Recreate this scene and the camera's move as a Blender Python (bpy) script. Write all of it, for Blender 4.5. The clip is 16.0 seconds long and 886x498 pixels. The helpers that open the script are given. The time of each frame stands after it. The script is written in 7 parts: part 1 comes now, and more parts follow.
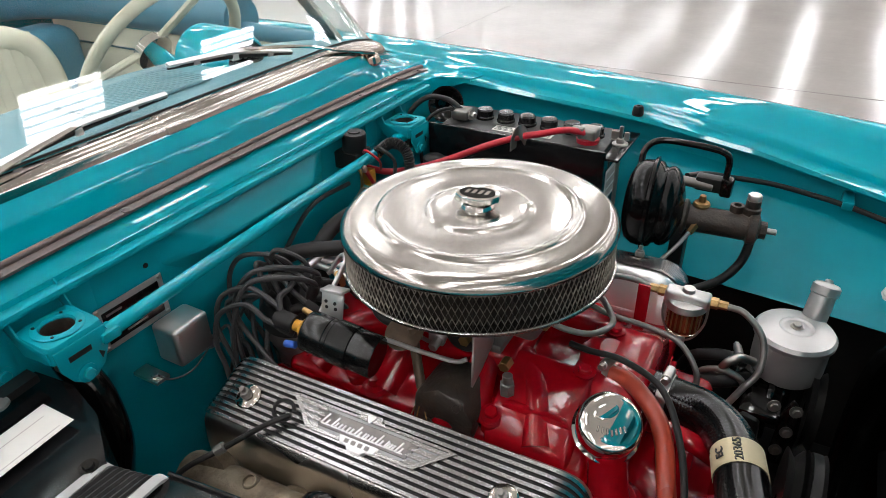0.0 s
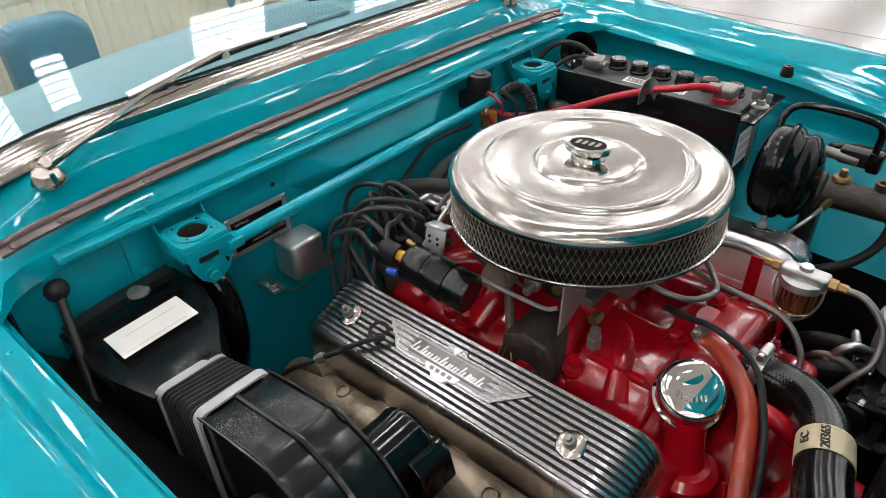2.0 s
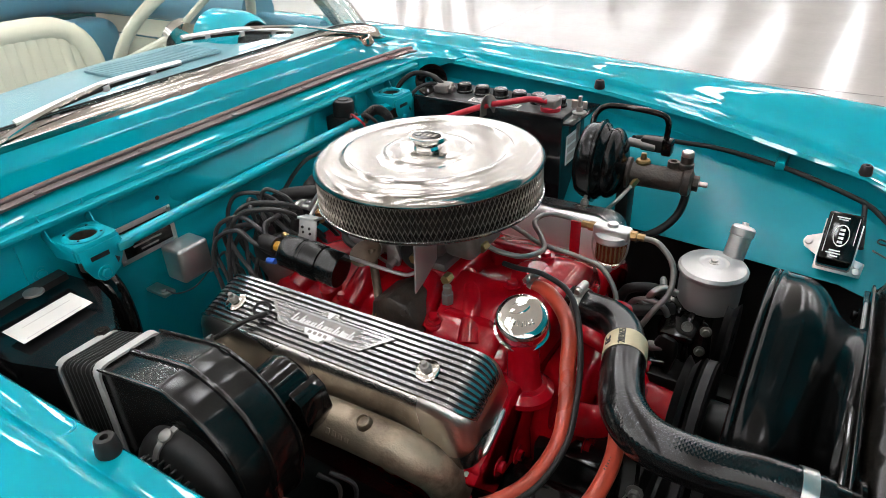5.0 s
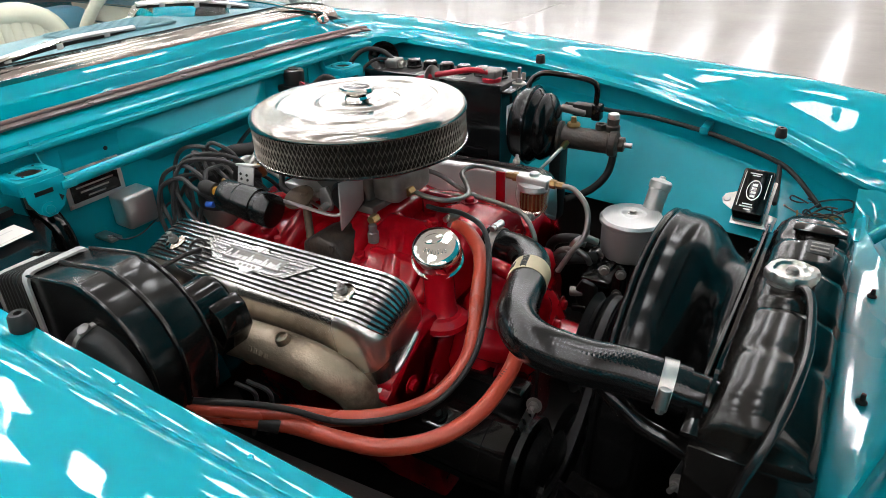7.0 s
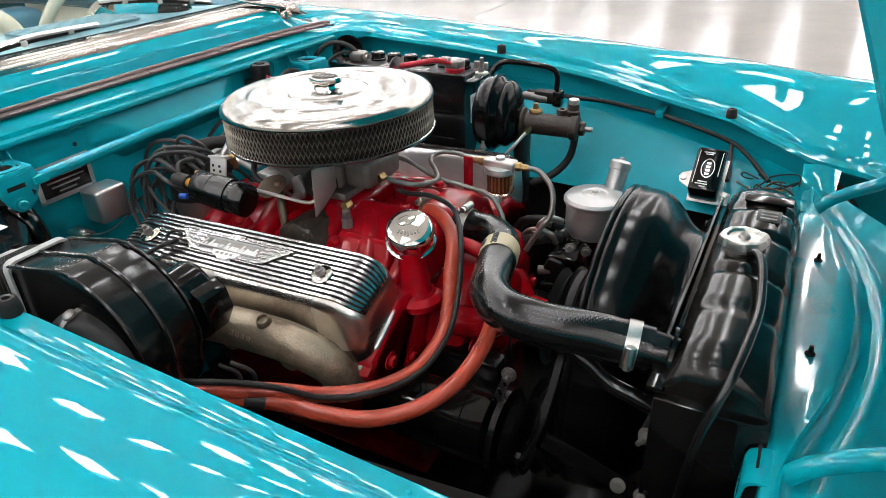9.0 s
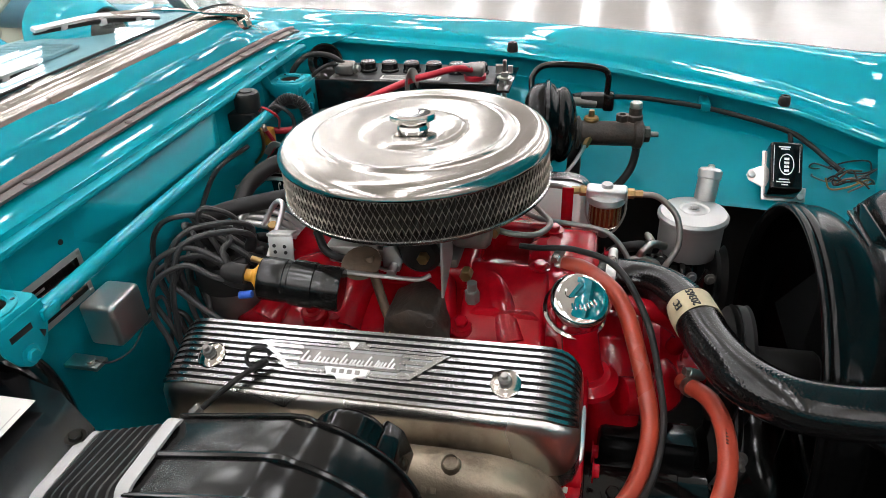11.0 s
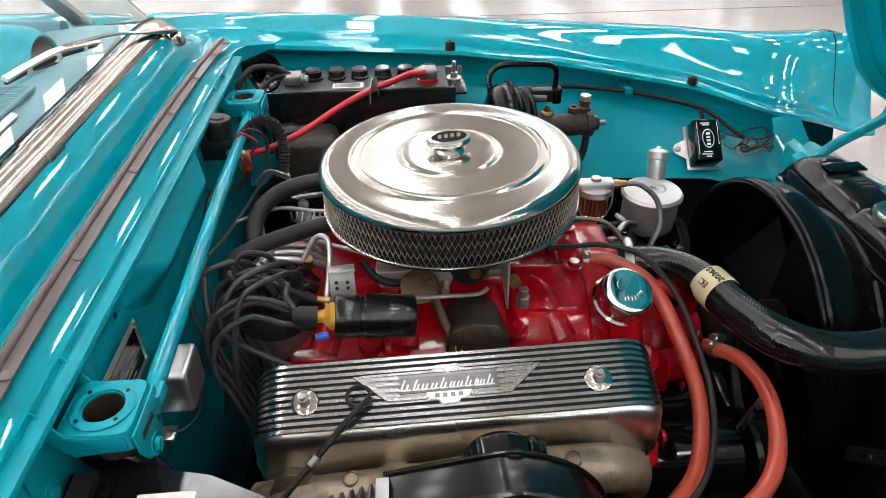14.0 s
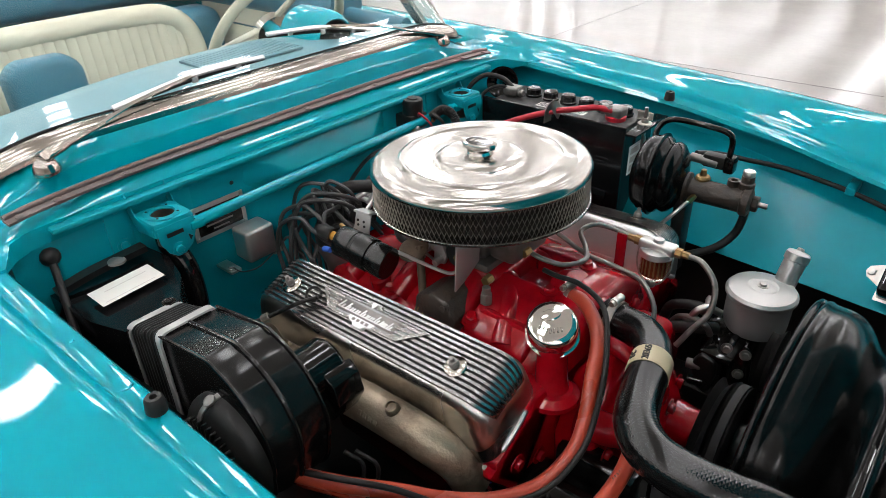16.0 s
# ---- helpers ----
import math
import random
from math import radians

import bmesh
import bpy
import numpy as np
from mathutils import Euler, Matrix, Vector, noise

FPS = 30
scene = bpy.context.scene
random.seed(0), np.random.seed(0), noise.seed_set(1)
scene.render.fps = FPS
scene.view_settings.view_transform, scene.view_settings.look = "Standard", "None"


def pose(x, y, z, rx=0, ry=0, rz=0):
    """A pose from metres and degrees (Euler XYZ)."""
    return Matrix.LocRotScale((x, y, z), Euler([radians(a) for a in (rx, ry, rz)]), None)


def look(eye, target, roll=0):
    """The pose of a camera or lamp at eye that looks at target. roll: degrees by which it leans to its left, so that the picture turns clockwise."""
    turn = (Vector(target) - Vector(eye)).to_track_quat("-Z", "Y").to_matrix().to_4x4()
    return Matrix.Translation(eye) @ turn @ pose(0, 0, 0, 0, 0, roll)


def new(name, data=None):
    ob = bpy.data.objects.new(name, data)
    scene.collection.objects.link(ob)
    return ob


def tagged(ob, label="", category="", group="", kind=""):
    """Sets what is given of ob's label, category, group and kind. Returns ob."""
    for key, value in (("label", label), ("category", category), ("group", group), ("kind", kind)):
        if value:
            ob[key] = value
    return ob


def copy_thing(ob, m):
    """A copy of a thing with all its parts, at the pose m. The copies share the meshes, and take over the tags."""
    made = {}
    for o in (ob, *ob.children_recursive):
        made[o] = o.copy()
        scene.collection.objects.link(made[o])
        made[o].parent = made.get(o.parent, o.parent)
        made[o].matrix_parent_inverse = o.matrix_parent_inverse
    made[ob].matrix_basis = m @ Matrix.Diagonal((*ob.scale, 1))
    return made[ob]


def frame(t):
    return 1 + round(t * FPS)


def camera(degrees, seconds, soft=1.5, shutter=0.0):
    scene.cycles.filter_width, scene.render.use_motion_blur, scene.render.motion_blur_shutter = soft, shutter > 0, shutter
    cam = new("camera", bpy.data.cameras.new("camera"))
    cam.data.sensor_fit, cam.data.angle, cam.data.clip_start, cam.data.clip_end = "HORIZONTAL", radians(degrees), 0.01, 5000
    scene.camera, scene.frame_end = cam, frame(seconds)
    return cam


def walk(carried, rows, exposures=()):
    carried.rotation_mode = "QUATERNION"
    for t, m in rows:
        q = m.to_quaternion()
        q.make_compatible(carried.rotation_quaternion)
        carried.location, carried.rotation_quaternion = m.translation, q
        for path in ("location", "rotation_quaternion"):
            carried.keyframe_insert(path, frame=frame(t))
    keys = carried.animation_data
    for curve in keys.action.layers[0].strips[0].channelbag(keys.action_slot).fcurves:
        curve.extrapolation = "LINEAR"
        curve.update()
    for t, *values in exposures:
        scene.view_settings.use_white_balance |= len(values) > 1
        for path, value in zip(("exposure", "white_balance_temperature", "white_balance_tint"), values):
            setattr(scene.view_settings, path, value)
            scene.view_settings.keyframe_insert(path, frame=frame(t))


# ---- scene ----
cam = camera(67.2, 16.0, soft=0.7)
PATH = [
    (0, (0.347, -0.68, 1.318), (-0.499, 0.814, 0.291), -1.3),
    (0.5, (0.353, -0.693, 1.313), (-0.601, 0.733, 0.286), -1.5),
    (1, (0.37, -0.69, 1.318), (-0.695, 0.644, 0.277), -2.0),
    (1.5, (0.378, -0.683, 1.314), (-0.723, 0.577, 0.219), -2.1),
    (2, (0.386, -0.676, 1.325), (-0.724, 0.523, 0.171), -2.2),
    (2.5, (0.408, -0.683, 1.329), (-0.719, 0.497, 0.173), -2.4),
    (3, (0.428, -0.702, 1.32), (-0.697, 0.472, 0.155), -2.3),
    (3.5, (0.451, -0.758, 1.311), (-0.661, 0.466, 0.187), -3.1),
    (4, (0.486, -0.795, 1.316), (-0.511, 0.559, 0.232), -2.9),
    (4.2, (0.5, -0.787, 1.32), (-0.466, 0.604, 0.255), -2.6),
    (6.3, (0.641, -0.801, 1.252), (-0.299, 0.68, 0.291), -1.8),
    (6.5, (0.66, -0.802, 1.247), (-0.279, 0.68, 0.287), -1.7),
    (7, (0.696, -0.832, 1.231), (-0.244, 0.649, 0.271), -1.7),
    (7.5, (0.73, -0.868, 1.218), (-0.208, 0.614, 0.258), -1.7),
    (8, (0.752, -0.873, 1.218), (-0.176, 0.615, 0.256), -1.9),
    (8.5, (0.746, -0.871, 1.215), (-0.153, 0.635, 0.255), -1.9),
    (9, (0.709, -0.876, 1.225), (-0.141, 0.655, 0.259), -2.1),
    (9.5, (0.628, -0.876, 1.237), (-0.16, 0.684, 0.266), -2.2),
    (10, (0.493, -0.802, 1.236), (-0.223, 0.785, 0.252), -2.2),
    (10.2, (0.442, -0.784, 1.224), (-0.24, 0.816, 0.237), -2.3),
    (12.3, (-0.004, -0.808, 1.295), (0.081, 0.829, 0.15), -1.6),
    (12.5, (-0.025, -0.818, 1.297), (0.093, 0.818, 0.153), -1.4),
    (13, (-0.074, -0.825, 1.303), (0.103, 0.806, 0.159), -1.0),
    (13.5, (-0.094, -0.82, 1.314), (0.094, 0.808, 0.168), -1.0),
    (14, (-0.043, -0.808, 1.332), (0.061, 0.828, 0.187), -0.7),
    (14.5, (0.13, -0.765, 1.325), (-0.289, 0.836, 0.203), -1.5),
    (15, (0.313, -0.796, 1.337), (-0.464, 0.679, 0.233), -1.9),
    (15.5, (0.462, -0.843, 1.359), (-0.462, 0.555, 0.267), -1.9),
    (16, (0.616, -0.781, 1.339), (-0.52, 0.509, 0.318), -1.9),
]
EXPOSURE = ((0.0, -0.18), (2.0, -0.10), (4.0, 0.08), (7.0, 0.20), (9.0, 0.28), (10.0, 0.15), (13.0, 0.20), (15.0, -0.02), (16.0, -0.05))
walk(cam, exposures=EXPOSURE, rows=[(t, look(eye, target, roll)) for t, eye, target, roll in PATH])

# ---- world and light: a closed hall with rows of ceiling panels ----
world = bpy.data.worlds.new("hall_world")
scene.world = world
world.use_nodes = True
world.node_tree.nodes["Background"].inputs[0].default_value = (0.9, 0.95, 1.0, 1)
world.node_tree.nodes["Background"].inputs[1].default_value = 0.15
scene.view_settings.exposure = 0.0
PANEL_STRENGTH = 27.0


# ---- materials ----
def nodes_of(name):
    m = bpy.data.materials.new(name)
    m.use_nodes = True
    nt = m.node_tree
    return m, nt, nt.nodes["Principled BSDF"]


def surface(name, colour, rough=0.5, metal=0.0, vary=0.12, scale=30.0, bump=0.0, bump_scale=200.0, coat=0.0,
            rough_vary=0.1, spec=0.5, coat_rough=0.03, dirt=None, dirt_amount=0.4, dirt_scale=8.0, per_object=0.0):
    """A procedural surface: colour with grain at two scales, uneven gloss, fine relief, optional dirt."""
    m, nt, b = nodes_of(name)
    N, L = nt.nodes, nt.links
    tc = N.new("ShaderNodeTexCoord")
    n1 = N.new("ShaderNodeTexNoise")
    n1.inputs["Scale"].default_value, n1.inputs["Detail"].default_value = scale, 6.0
    L.new(tc.outputs["Object"], n1.inputs["Vector"])
    n2 = N.new("ShaderNodeTexNoise")
    n2.inputs["Scale"].default_value, n2.inputs["Detail"].default_value = scale * 0.17, 3.0
    L.new(tc.outputs["Object"], n2.inputs["Vector"])
    add = N.new("ShaderNodeMath")
    add.operation = "ADD"
    L.new(n1.outputs["Fac"], add.inputs[0])
    L.new(n2.outputs["Fac"], add.inputs[1])
    mp = N.new("ShaderNodeMapRange")
    mp.inputs["From Min"].default_value, mp.inputs["From Max"].default_value = 0.6, 1.4
    mp.inputs["To Min"].default_value, mp.inputs["To Max"].default_value = 1 - vary, 1 + vary
    L.new(add.outputs[0], mp.inputs["Value"])
    mul = N.new("ShaderNodeMix")
    mul.data_type, mul.blend_type = "RGBA", "MULTIPLY"
    mul.inputs["Factor"].default_value = 1.0
    mul.inputs["A"].default_value = (*colour, 1)
    L.new(mp.outputs["Result"], mul.inputs["B"])
    out = mul.outputs["Result"]
    if per_object:
        oi = N.new("ShaderNodeObjectInfo")
        mo = N.new("ShaderNodeMapRange")
        mo.inputs["To Min"].default_value, mo.inputs["To Max"].default_value = 1 - per_object, 1 + per_object
        L.new(oi.outputs["Random"], mo.inputs["Value"])
        m2 = N.new("ShaderNodeMix")
        m2.data_type, m2.blend_type = "RGBA", "MULTIPLY"
        m2.inputs["Factor"].default_value = 1.0
        L.new(out, m2.inputs["A"])
        L.new(mo.outputs["Result"], m2.inputs["B"])
        out = m2.outputs["Result"]
    if dirt:
        n3 = N.new("ShaderNodeTexNoise")
        n3.inputs["Scale"].default_value, n3.inputs["Detail"].default_value = dirt_scale, 8.0
        n3.inputs["Roughness"].default_value = 0.7
        L.new(tc.outputs["Object"], n3.inputs["Vector"])
        mr = N.new("ShaderNodeMapRange")
        mr.inputs["From Min"].default_value, mr.inputs["From Max"].default_value = 0.48, 0.72
        mr.inputs["To Max"].default_value = dirt_amount
        L.new(n3.outputs["Fac"], mr.inputs["Value"])
        md = N.new("ShaderNodeMix")
        md.data_type = "RGBA"
        L.new(mr.outputs["Result"], md.inputs["Factor"])
        L.new(out, md.inputs["A"])
        md.inputs["B"].default_value = (*dirt, 1)
        out = md.outputs["Result"]
    L.new(out, b.inputs["Base Color"])
    r = N.new("ShaderNodeMapRange")
    r.inputs["From Min"].default_value, r.inputs["From Max"].default_value = 0.3, 0.7
    r.inputs["To Min"].default_value, r.inputs["To Max"].default_value = max(0.02, rough * (1 - rough_vary)), min(1.0, rough * (1 + rough_vary))
    L.new(n2.outputs["Fac"], r.inputs["Value"])
    L.new(r.outputs["Result"], b.inputs["Roughness"])
    b.inputs["Metallic"].default_value = metal
    b.inputs["Specular IOR Level"].default_value = spec
    b.inputs["Coat Weight"].default_value = coat
    b.inputs["Coat Roughness"].default_value = coat_rough
    if bump:
        nb = N.new("ShaderNodeTexNoise")
        nb.inputs["Scale"].default_value, nb.inputs["Detail"].default_value = bump_scale, 4.0
        L.new(tc.outputs["Object"], nb.inputs["Vector"])
        bp = N.new("ShaderNodeBump")
        bp.inputs["Strength"].default_value, bp.inputs["Distance"].default_value = bump, 0.002
        L.new(nb.outputs["Fac"], bp.inputs["Height"])
        L.new(bp.outputs["Normal"], b.inputs["Normal"])
    return m


TEAL = surface("teal_paint", (0.0006, 0.280, 0.338), 0.40, vary=0.04, coat=0.82, coat_rough=0.035, scale=12, bump=0.07, bump_scale=17, spec=0.0)
# the body's teal again, darkened and dulled for the shade in the bay
TEAL_SHADED = surface("teal_shaded", (0.0005, 0.268, 0.328), 0.36, vary=0.07, coat=0.08, coat_rough=0.10, spec=0.18, scale=18, bump=0.06, bump_scale=26,
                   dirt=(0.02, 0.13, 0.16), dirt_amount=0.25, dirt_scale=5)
# the same teal, lightened in colour so that the front panel looks lit
TEAL_FRONT_LIT = surface("teal_front_lit", (0.0006, 0.300, 0.358), 0.30, vary=0.04, coat=1.0, coat_rough=0.07, scale=12, bump=0.20, bump_scale=14, spec=0.2)
CHROME = surface("chrome", (0.80, 0.78, 0.75), 0.05, 1.0, vary=0.03, rough_vary=0.4)
CHROME_AGED = surface("chrome_trim", (0.47, 0.43, 0.39), 0.15, 1.0, vary=0.10, rough_vary=0.3, bump=0.02, bump_scale=60, dirt=(0.30, 0.27, 0.24), dirt_amount=0.5, dirt_scale=25)
LID = surface("chrome_lid", (0.375, 0.352, 0.322), 0.165, 1.0, vary=0.05, rough_vary=0.15, coat=0.7, coat_rough=0.03, bump=0.004, bump_scale=30, dirt=(0.34, 0.315, 0.285), dirt_amount=0.3, dirt_scale=14)
ALU = surface("polished_aluminium", (0.39, 0.38, 0.37), 0.24, 1.0, vary=0.08, bump=0.05, bump_scale=120)
ALU_CAST = surface("cast_aluminium", (0.62, 0.61, 0.60), 0.42, 1.0, vary=0.12, bump=0.15, bump_scale=300)
SILVER = surface("silver_paint", (0.50, 0.49, 0.48), 0.34, 0.7, vary=0.06, bump=0.05, bump_scale=300)
STEEL = surface("zinc_steel", (0.50, 0.48, 0.45), 0.32, 1.0, vary=0.15, scale=90, per_object=0.15)
ALU_SATIN = surface("satin_aluminium", (0.78, 0.77, 0.76), 0.36, 1.0, vary=0.06, bump=0.04, bump_scale=160)
BELLOWS_RUBBER = surface("bellows_rubber", (0.030, 0.027, 0.026), 0.42, vary=0.3, scale=60, bump=0.3, bump_scale=120, spec=0.35)
PLATE_GREY = surface("stippled_plate", (0.36, 0.355, 0.35), 0.5, 0.7, vary=0.15, scale=200, bump=0.3, bump_scale=500)
TARNISH = surface("tarnished_zinc", (0.25, 0.235, 0.22), 0.45, 0.8, vary=0.25, scale=60, bump=0.2, bump_scale=200)
BAND_GREY = surface("grey_band_paint", (0.33, 0.32, 0.31), 0.5, vary=0.15, bump=0.1)
BRASS = surface("brass", (0.34, 0.22, 0.095), 0.38, 1.0, vary=0.2, scale=90)
BLACK_GLOSS = surface("black_enamel", (0.004, 0.0036, 0.0033), 0.10, vary=0.2, bump=0.10, bump_scale=32, spec=0.36,
                      dirt=(0.03, 0.027, 0.024), dirt_amount=0.12, dirt_scale=22)
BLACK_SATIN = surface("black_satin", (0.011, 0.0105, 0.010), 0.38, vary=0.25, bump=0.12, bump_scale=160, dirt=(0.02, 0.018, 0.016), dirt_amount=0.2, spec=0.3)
RUBBER = surface("black_rubber", (0.018, 0.0168, 0.0165), 0.45, vary=0.25, bump=0.1, bump_scale=300, spec=0.22)
RUBBER_GREY = surface("weathered_rubber", (0.112, 0.083, 0.077), 0.36, spec=0.5, vary=0.25, bump=0.25, bump_scale=150)
WIRE = surface("cable_sheath", (0.030, 0.029, 0.029), 0.40, vary=0.3, scale=120, spec=0.36)
RED = surface("red_engine_enamel", (0.345, 0.0018, 0.008), 0.14, vary=0.22, coat=0.0, bump=0.30, bump_scale=60, dirt=(0.09, 0.003, 0.004), dirt_amount=0.45, dirt_scale=16, spec=0.5)
COIL_BLACK = surface("coil_enamel", (0.004, 0.004, 0.004), 0.21, vary=0.2, bump=0.05, bump_scale=80, spec=0.5, dirt=(0.03, 0.027, 0.024), dirt_amount=0.2, dirt_scale=40)
SHROUD_BLACK = surface("shroud_enamel", (0.003, 0.003, 0.003), 0.17, vary=0.2, bump=0.015, bump_scale=14, spec=0.22, dirt=(0.03, 0.028, 0.026), dirt_amount=0.08, dirt_scale=60)
SCROLL_BLACK = surface("scroll_enamel", (0.0045, 0.0043, 0.0041), 0.17, vary=0.2, bump=0.008, bump_scale=12, spec=0.36)
ALU_BODY = surface("polished_cover_side", (0.56, 0.535, 0.50), 0.27, 1.0, vary=0.10, scale=18, bump=0.03, bump_scale=90)
FAN_BLACK = surface("fan_black", (0.006, 0.006, 0.006), 0.5, vary=0.2, spec=0.04)
RUSTY = surface("rusty_brown", (0.10, 0.065, 0.040), 0.6, 0.3, vary=0.4, scale=80, bump=0.3, bump_scale=200)
RED_CABLE = surface("red_cable", (0.42, 0.010, 0.025), 0.40, vary=0.2)
ORANGE = surface("orange_hose_rubber", (0.37, 0.050, 0.026), 0.29, vary=0.16, bump=0.05, bump_scale=200)
AMBER = surface("amber_bowl", (0.20, 0.040, 0.012), 0.12, vary=0.3, coat=0.8, scale=60)
YELLOW = surface("yellow_plastic", (0.50, 0.24, 0.02), 0.4, vary=0.2)
BLUE = surface("blue_plastic", (0.02, 0.09, 0.42), 0.4, vary=0.2)
TANK_BLACK = surface("brushed_tank_enamel", (0.0055, 0.0046, 0.0038), 0.17, vary=0.3, bump=0.16, bump_scale=26, spec=0.34, dirt=(0.03, 0.026, 0.02), dirt_amount=0.2, dirt_scale=30)
IRON = surface("exhaust_iron", (0.33, 0.265, 0.19), 0.42, 0.6, vary=0.35, scale=28, bump=0.35, bump_scale=220, dirt=(0.05, 0.028, 0.014), dirt_amount=0.9, dirt_scale=13)
PAPER = surface("paper_label", (0.66, 0.63, 0.59), 0.6, vary=0.05)
LABEL_TAN = surface("hose_label", (0.46, 0.38, 0.24), 0.5, vary=0.12)
INK = surface("ink", (0.03, 0.03, 0.03), 0.6, vary=0.1)
INK_FAINT = surface("faint_ink", (0.45, 0.40, 0.38), 0.6, vary=0.1)
WHITE_INK = surface("white_ink", (0.72, 0.72, 0.72), 0.5, vary=0.1)
CREAM = surface("cream_vinyl", (0.74, 0.69, 0.55), 0.45, vary=0.06, bump=0.1, bump_scale=300)
BLUE_VINYL = surface("blue_vinyl", (0.050, 0.190, 0.270), 0.42, vary=0.08, bump=0.12, bump_scale=400)
DASH_VINYL = surface("dash_vinyl", (0.100, 0.230, 0.270), 0.45, vary=0.07, bump=0.12, bump_scale=400)
IVORY = surface("ivory_plastic", (0.58, 0.54, 0.42), 0.28, vary=0.05)
CARPET = surface("dark_carpet", (0.02, 0.03, 0.035), 0.9, vary=0.3, scale=200)
FILTER_PAPER = surface("filter_paper", (0.035, 0.028, 0.022), 0.8, vary=0.2)
MESH_WIRE = surface("galvanised_mesh", (0.37, 0.335, 0.285), 0.38, 0.9, vary=0.15, scale=120)
GREASE = surface("greasy_casting", (0.040, 0.031, 0.025), 0.45, 0.2, vary=0.5, scale=50, bump=0.7, bump_scale=150, dirt=(0.07, 0.035, 0.018), dirt_amount=0.5, dirt_scale=40)
CASE = surface("battery_case", (0.006, 0.006, 0.0065), 0.15, vary=0.2, bump=0.06, bump_scale=60, dirt=(0.03, 0.028, 0.026), dirt_amount=0.12, spec=0.4)
DUST_TOP = surface("dusty_plastic", (0.030, 0.029, 0.028), 0.45, vary=0.3, dirt=(0.16, 0.15, 0.145), dirt_amount=0.35, dirt_scale=30)
WALL_PAINT = surface("hall_wall_paint", (0.74, 0.71, 0.67), 0.7, vary=0.05, scale=2)
CEIL_PAINT = surface("hall_ceiling_paint", (0.86, 0.82, 0.77), 0.8, vary=0.05, scale=2)
FRAME_WHITE = surface("lamp_housing", (0.75, 0.75, 0.75), 0.5, vary=0.03)


def floor_material():
    m, nt, b = nodes_of("polished_concrete")
    N, L = nt.nodes, nt.links
    tc = N.new("ShaderNodeTexCoord")
    a, c = N.new("ShaderNodeTexNoise"), N.new("ShaderNodeTexNoise")
    a.inputs["Scale"].default_value, a.inputs["Detail"].default_value = 1.4, 9.0
    c.inputs["Scale"].default_value, c.inputs["Detail"].default_value = 22.0, 6.0
    for n in (a, c):
        n.inputs["Roughness"].default_value = 0.65
        L.new(tc.outputs["Object"], n.inputs["Vector"])
    mx = N.new("ShaderNodeMath")
    mx.operation = "MULTIPLY_ADD"
    mx.inputs[1].default_value = 0.35
    L.new(c.outputs["Fac"], mx.inputs[0])
    L.new(a.outputs["Fac"], mx.inputs[2])
    cr = N.new("ShaderNodeValToRGB")
    cr.color_ramp.elements[0].position, cr.color_ramp.elements[0].color = 0.35, (0.232, 0.216, 0.203, 1)
    cr.color_ramp.elements[1].position, cr.color_ramp.elements[1].color = 0.95, (0.308, 0.290, 0.273, 1)
    L.new(mx.outputs[0], cr.inputs["Fac"])
    L.new(cr.outputs["Color"], b.inputs["Base Color"])
    r = N.new("ShaderNodeMapRange")
    r.inputs["To Min"].default_value, r.inputs["To Max"].default_value = 0.12, 0.18
    L.new(a.outputs["Fac"], r.inputs["Value"])
    L.new(r.outputs["Result"], b.inputs["Roughness"])
    b.inputs["Specular IOR Level"].default_value = 0.28
    return m


def hose_material():
    """Black hose with a fine woven braid under the skin."""
    m, nt, b = nodes_of("braided_hose")
    N, L = nt.nodes, nt.links
    tc = N.new("ShaderNodeTexCoord")
    waves = []
    for turn in (42, -42):
        mp = N.new("ShaderNodeMapping")
        mp.inputs["Rotation"].default_value = (0, 0, radians(turn))
        L.new(tc.outputs["UV"], mp.inputs["Vector"])
        w = N.new("ShaderNodeTexWave")
        w.inputs["Scale"].default_value, w.inputs["Distortion"].default_value = 80.0, 0.3
        L.new(mp.outputs["Vector"], w.inputs["Vector"])
        waves.append(w)
    mx = N.new("ShaderNodeMath")
    mx.operation = "MAXIMUM"
    for i in (0, 1):
        L.new(waves[i].outputs["Fac"], mx.inputs[i])
    bp = N.new("ShaderNodeBump")
    bp.inputs["Strength"].default_value, bp.inputs["Distance"].default_value = 0.16, 0.0006
    L.new(mx.outputs[0], bp.inputs["Height"])
    L.new(bp.outputs["Normal"], b.inputs["Normal"])
    b.inputs["Base Color"].default_value = (0.006, 0.0056, 0.0056, 1)
    b.inputs["Roughness"].default_value = 0.10
    b.inputs["Specular IOR Level"].default_value = 0.45
    return m


def glass_material(name, tint, rough=0.0):
    m, nt, b = nodes_of(name)
    b.inputs["Base Color"].default_value = (*tint, 1)
    b.inputs["Roughness"].default_value = rough
    b.inputs["Transmission Weight"].default_value = 1.0
    b.inputs["IOR"].default_value = 1.45
    return m


def lamp_material(name, strength):
    m, nt, b = nodes_of(name)
    b.inputs["Base Color"].default_value = (0.8, 0.8, 0.8, 1)
    b.inputs["Emission Color"].default_value = (0.98, 0.98, 1.0, 1)
    b.inputs["Emission Strength"].default_value = strength
    return m


CONCRETE, HOSE, GLASS = floor_material(), hose_material(), glass_material("windscreen_glass", (0.93, 0.98, 0.96))
LAMP = lamp_material("lamp_tube", PANEL_STRENGTH)


# ---- building helpers ----
HOME = {}


def hang(ob, parent):
    """Make ob a part of parent; its mesh keeps world coordinates."""
    ob.parent = parent
    ob.matrix_parent_inverse = HOME.get(parent, Matrix()).inverted()


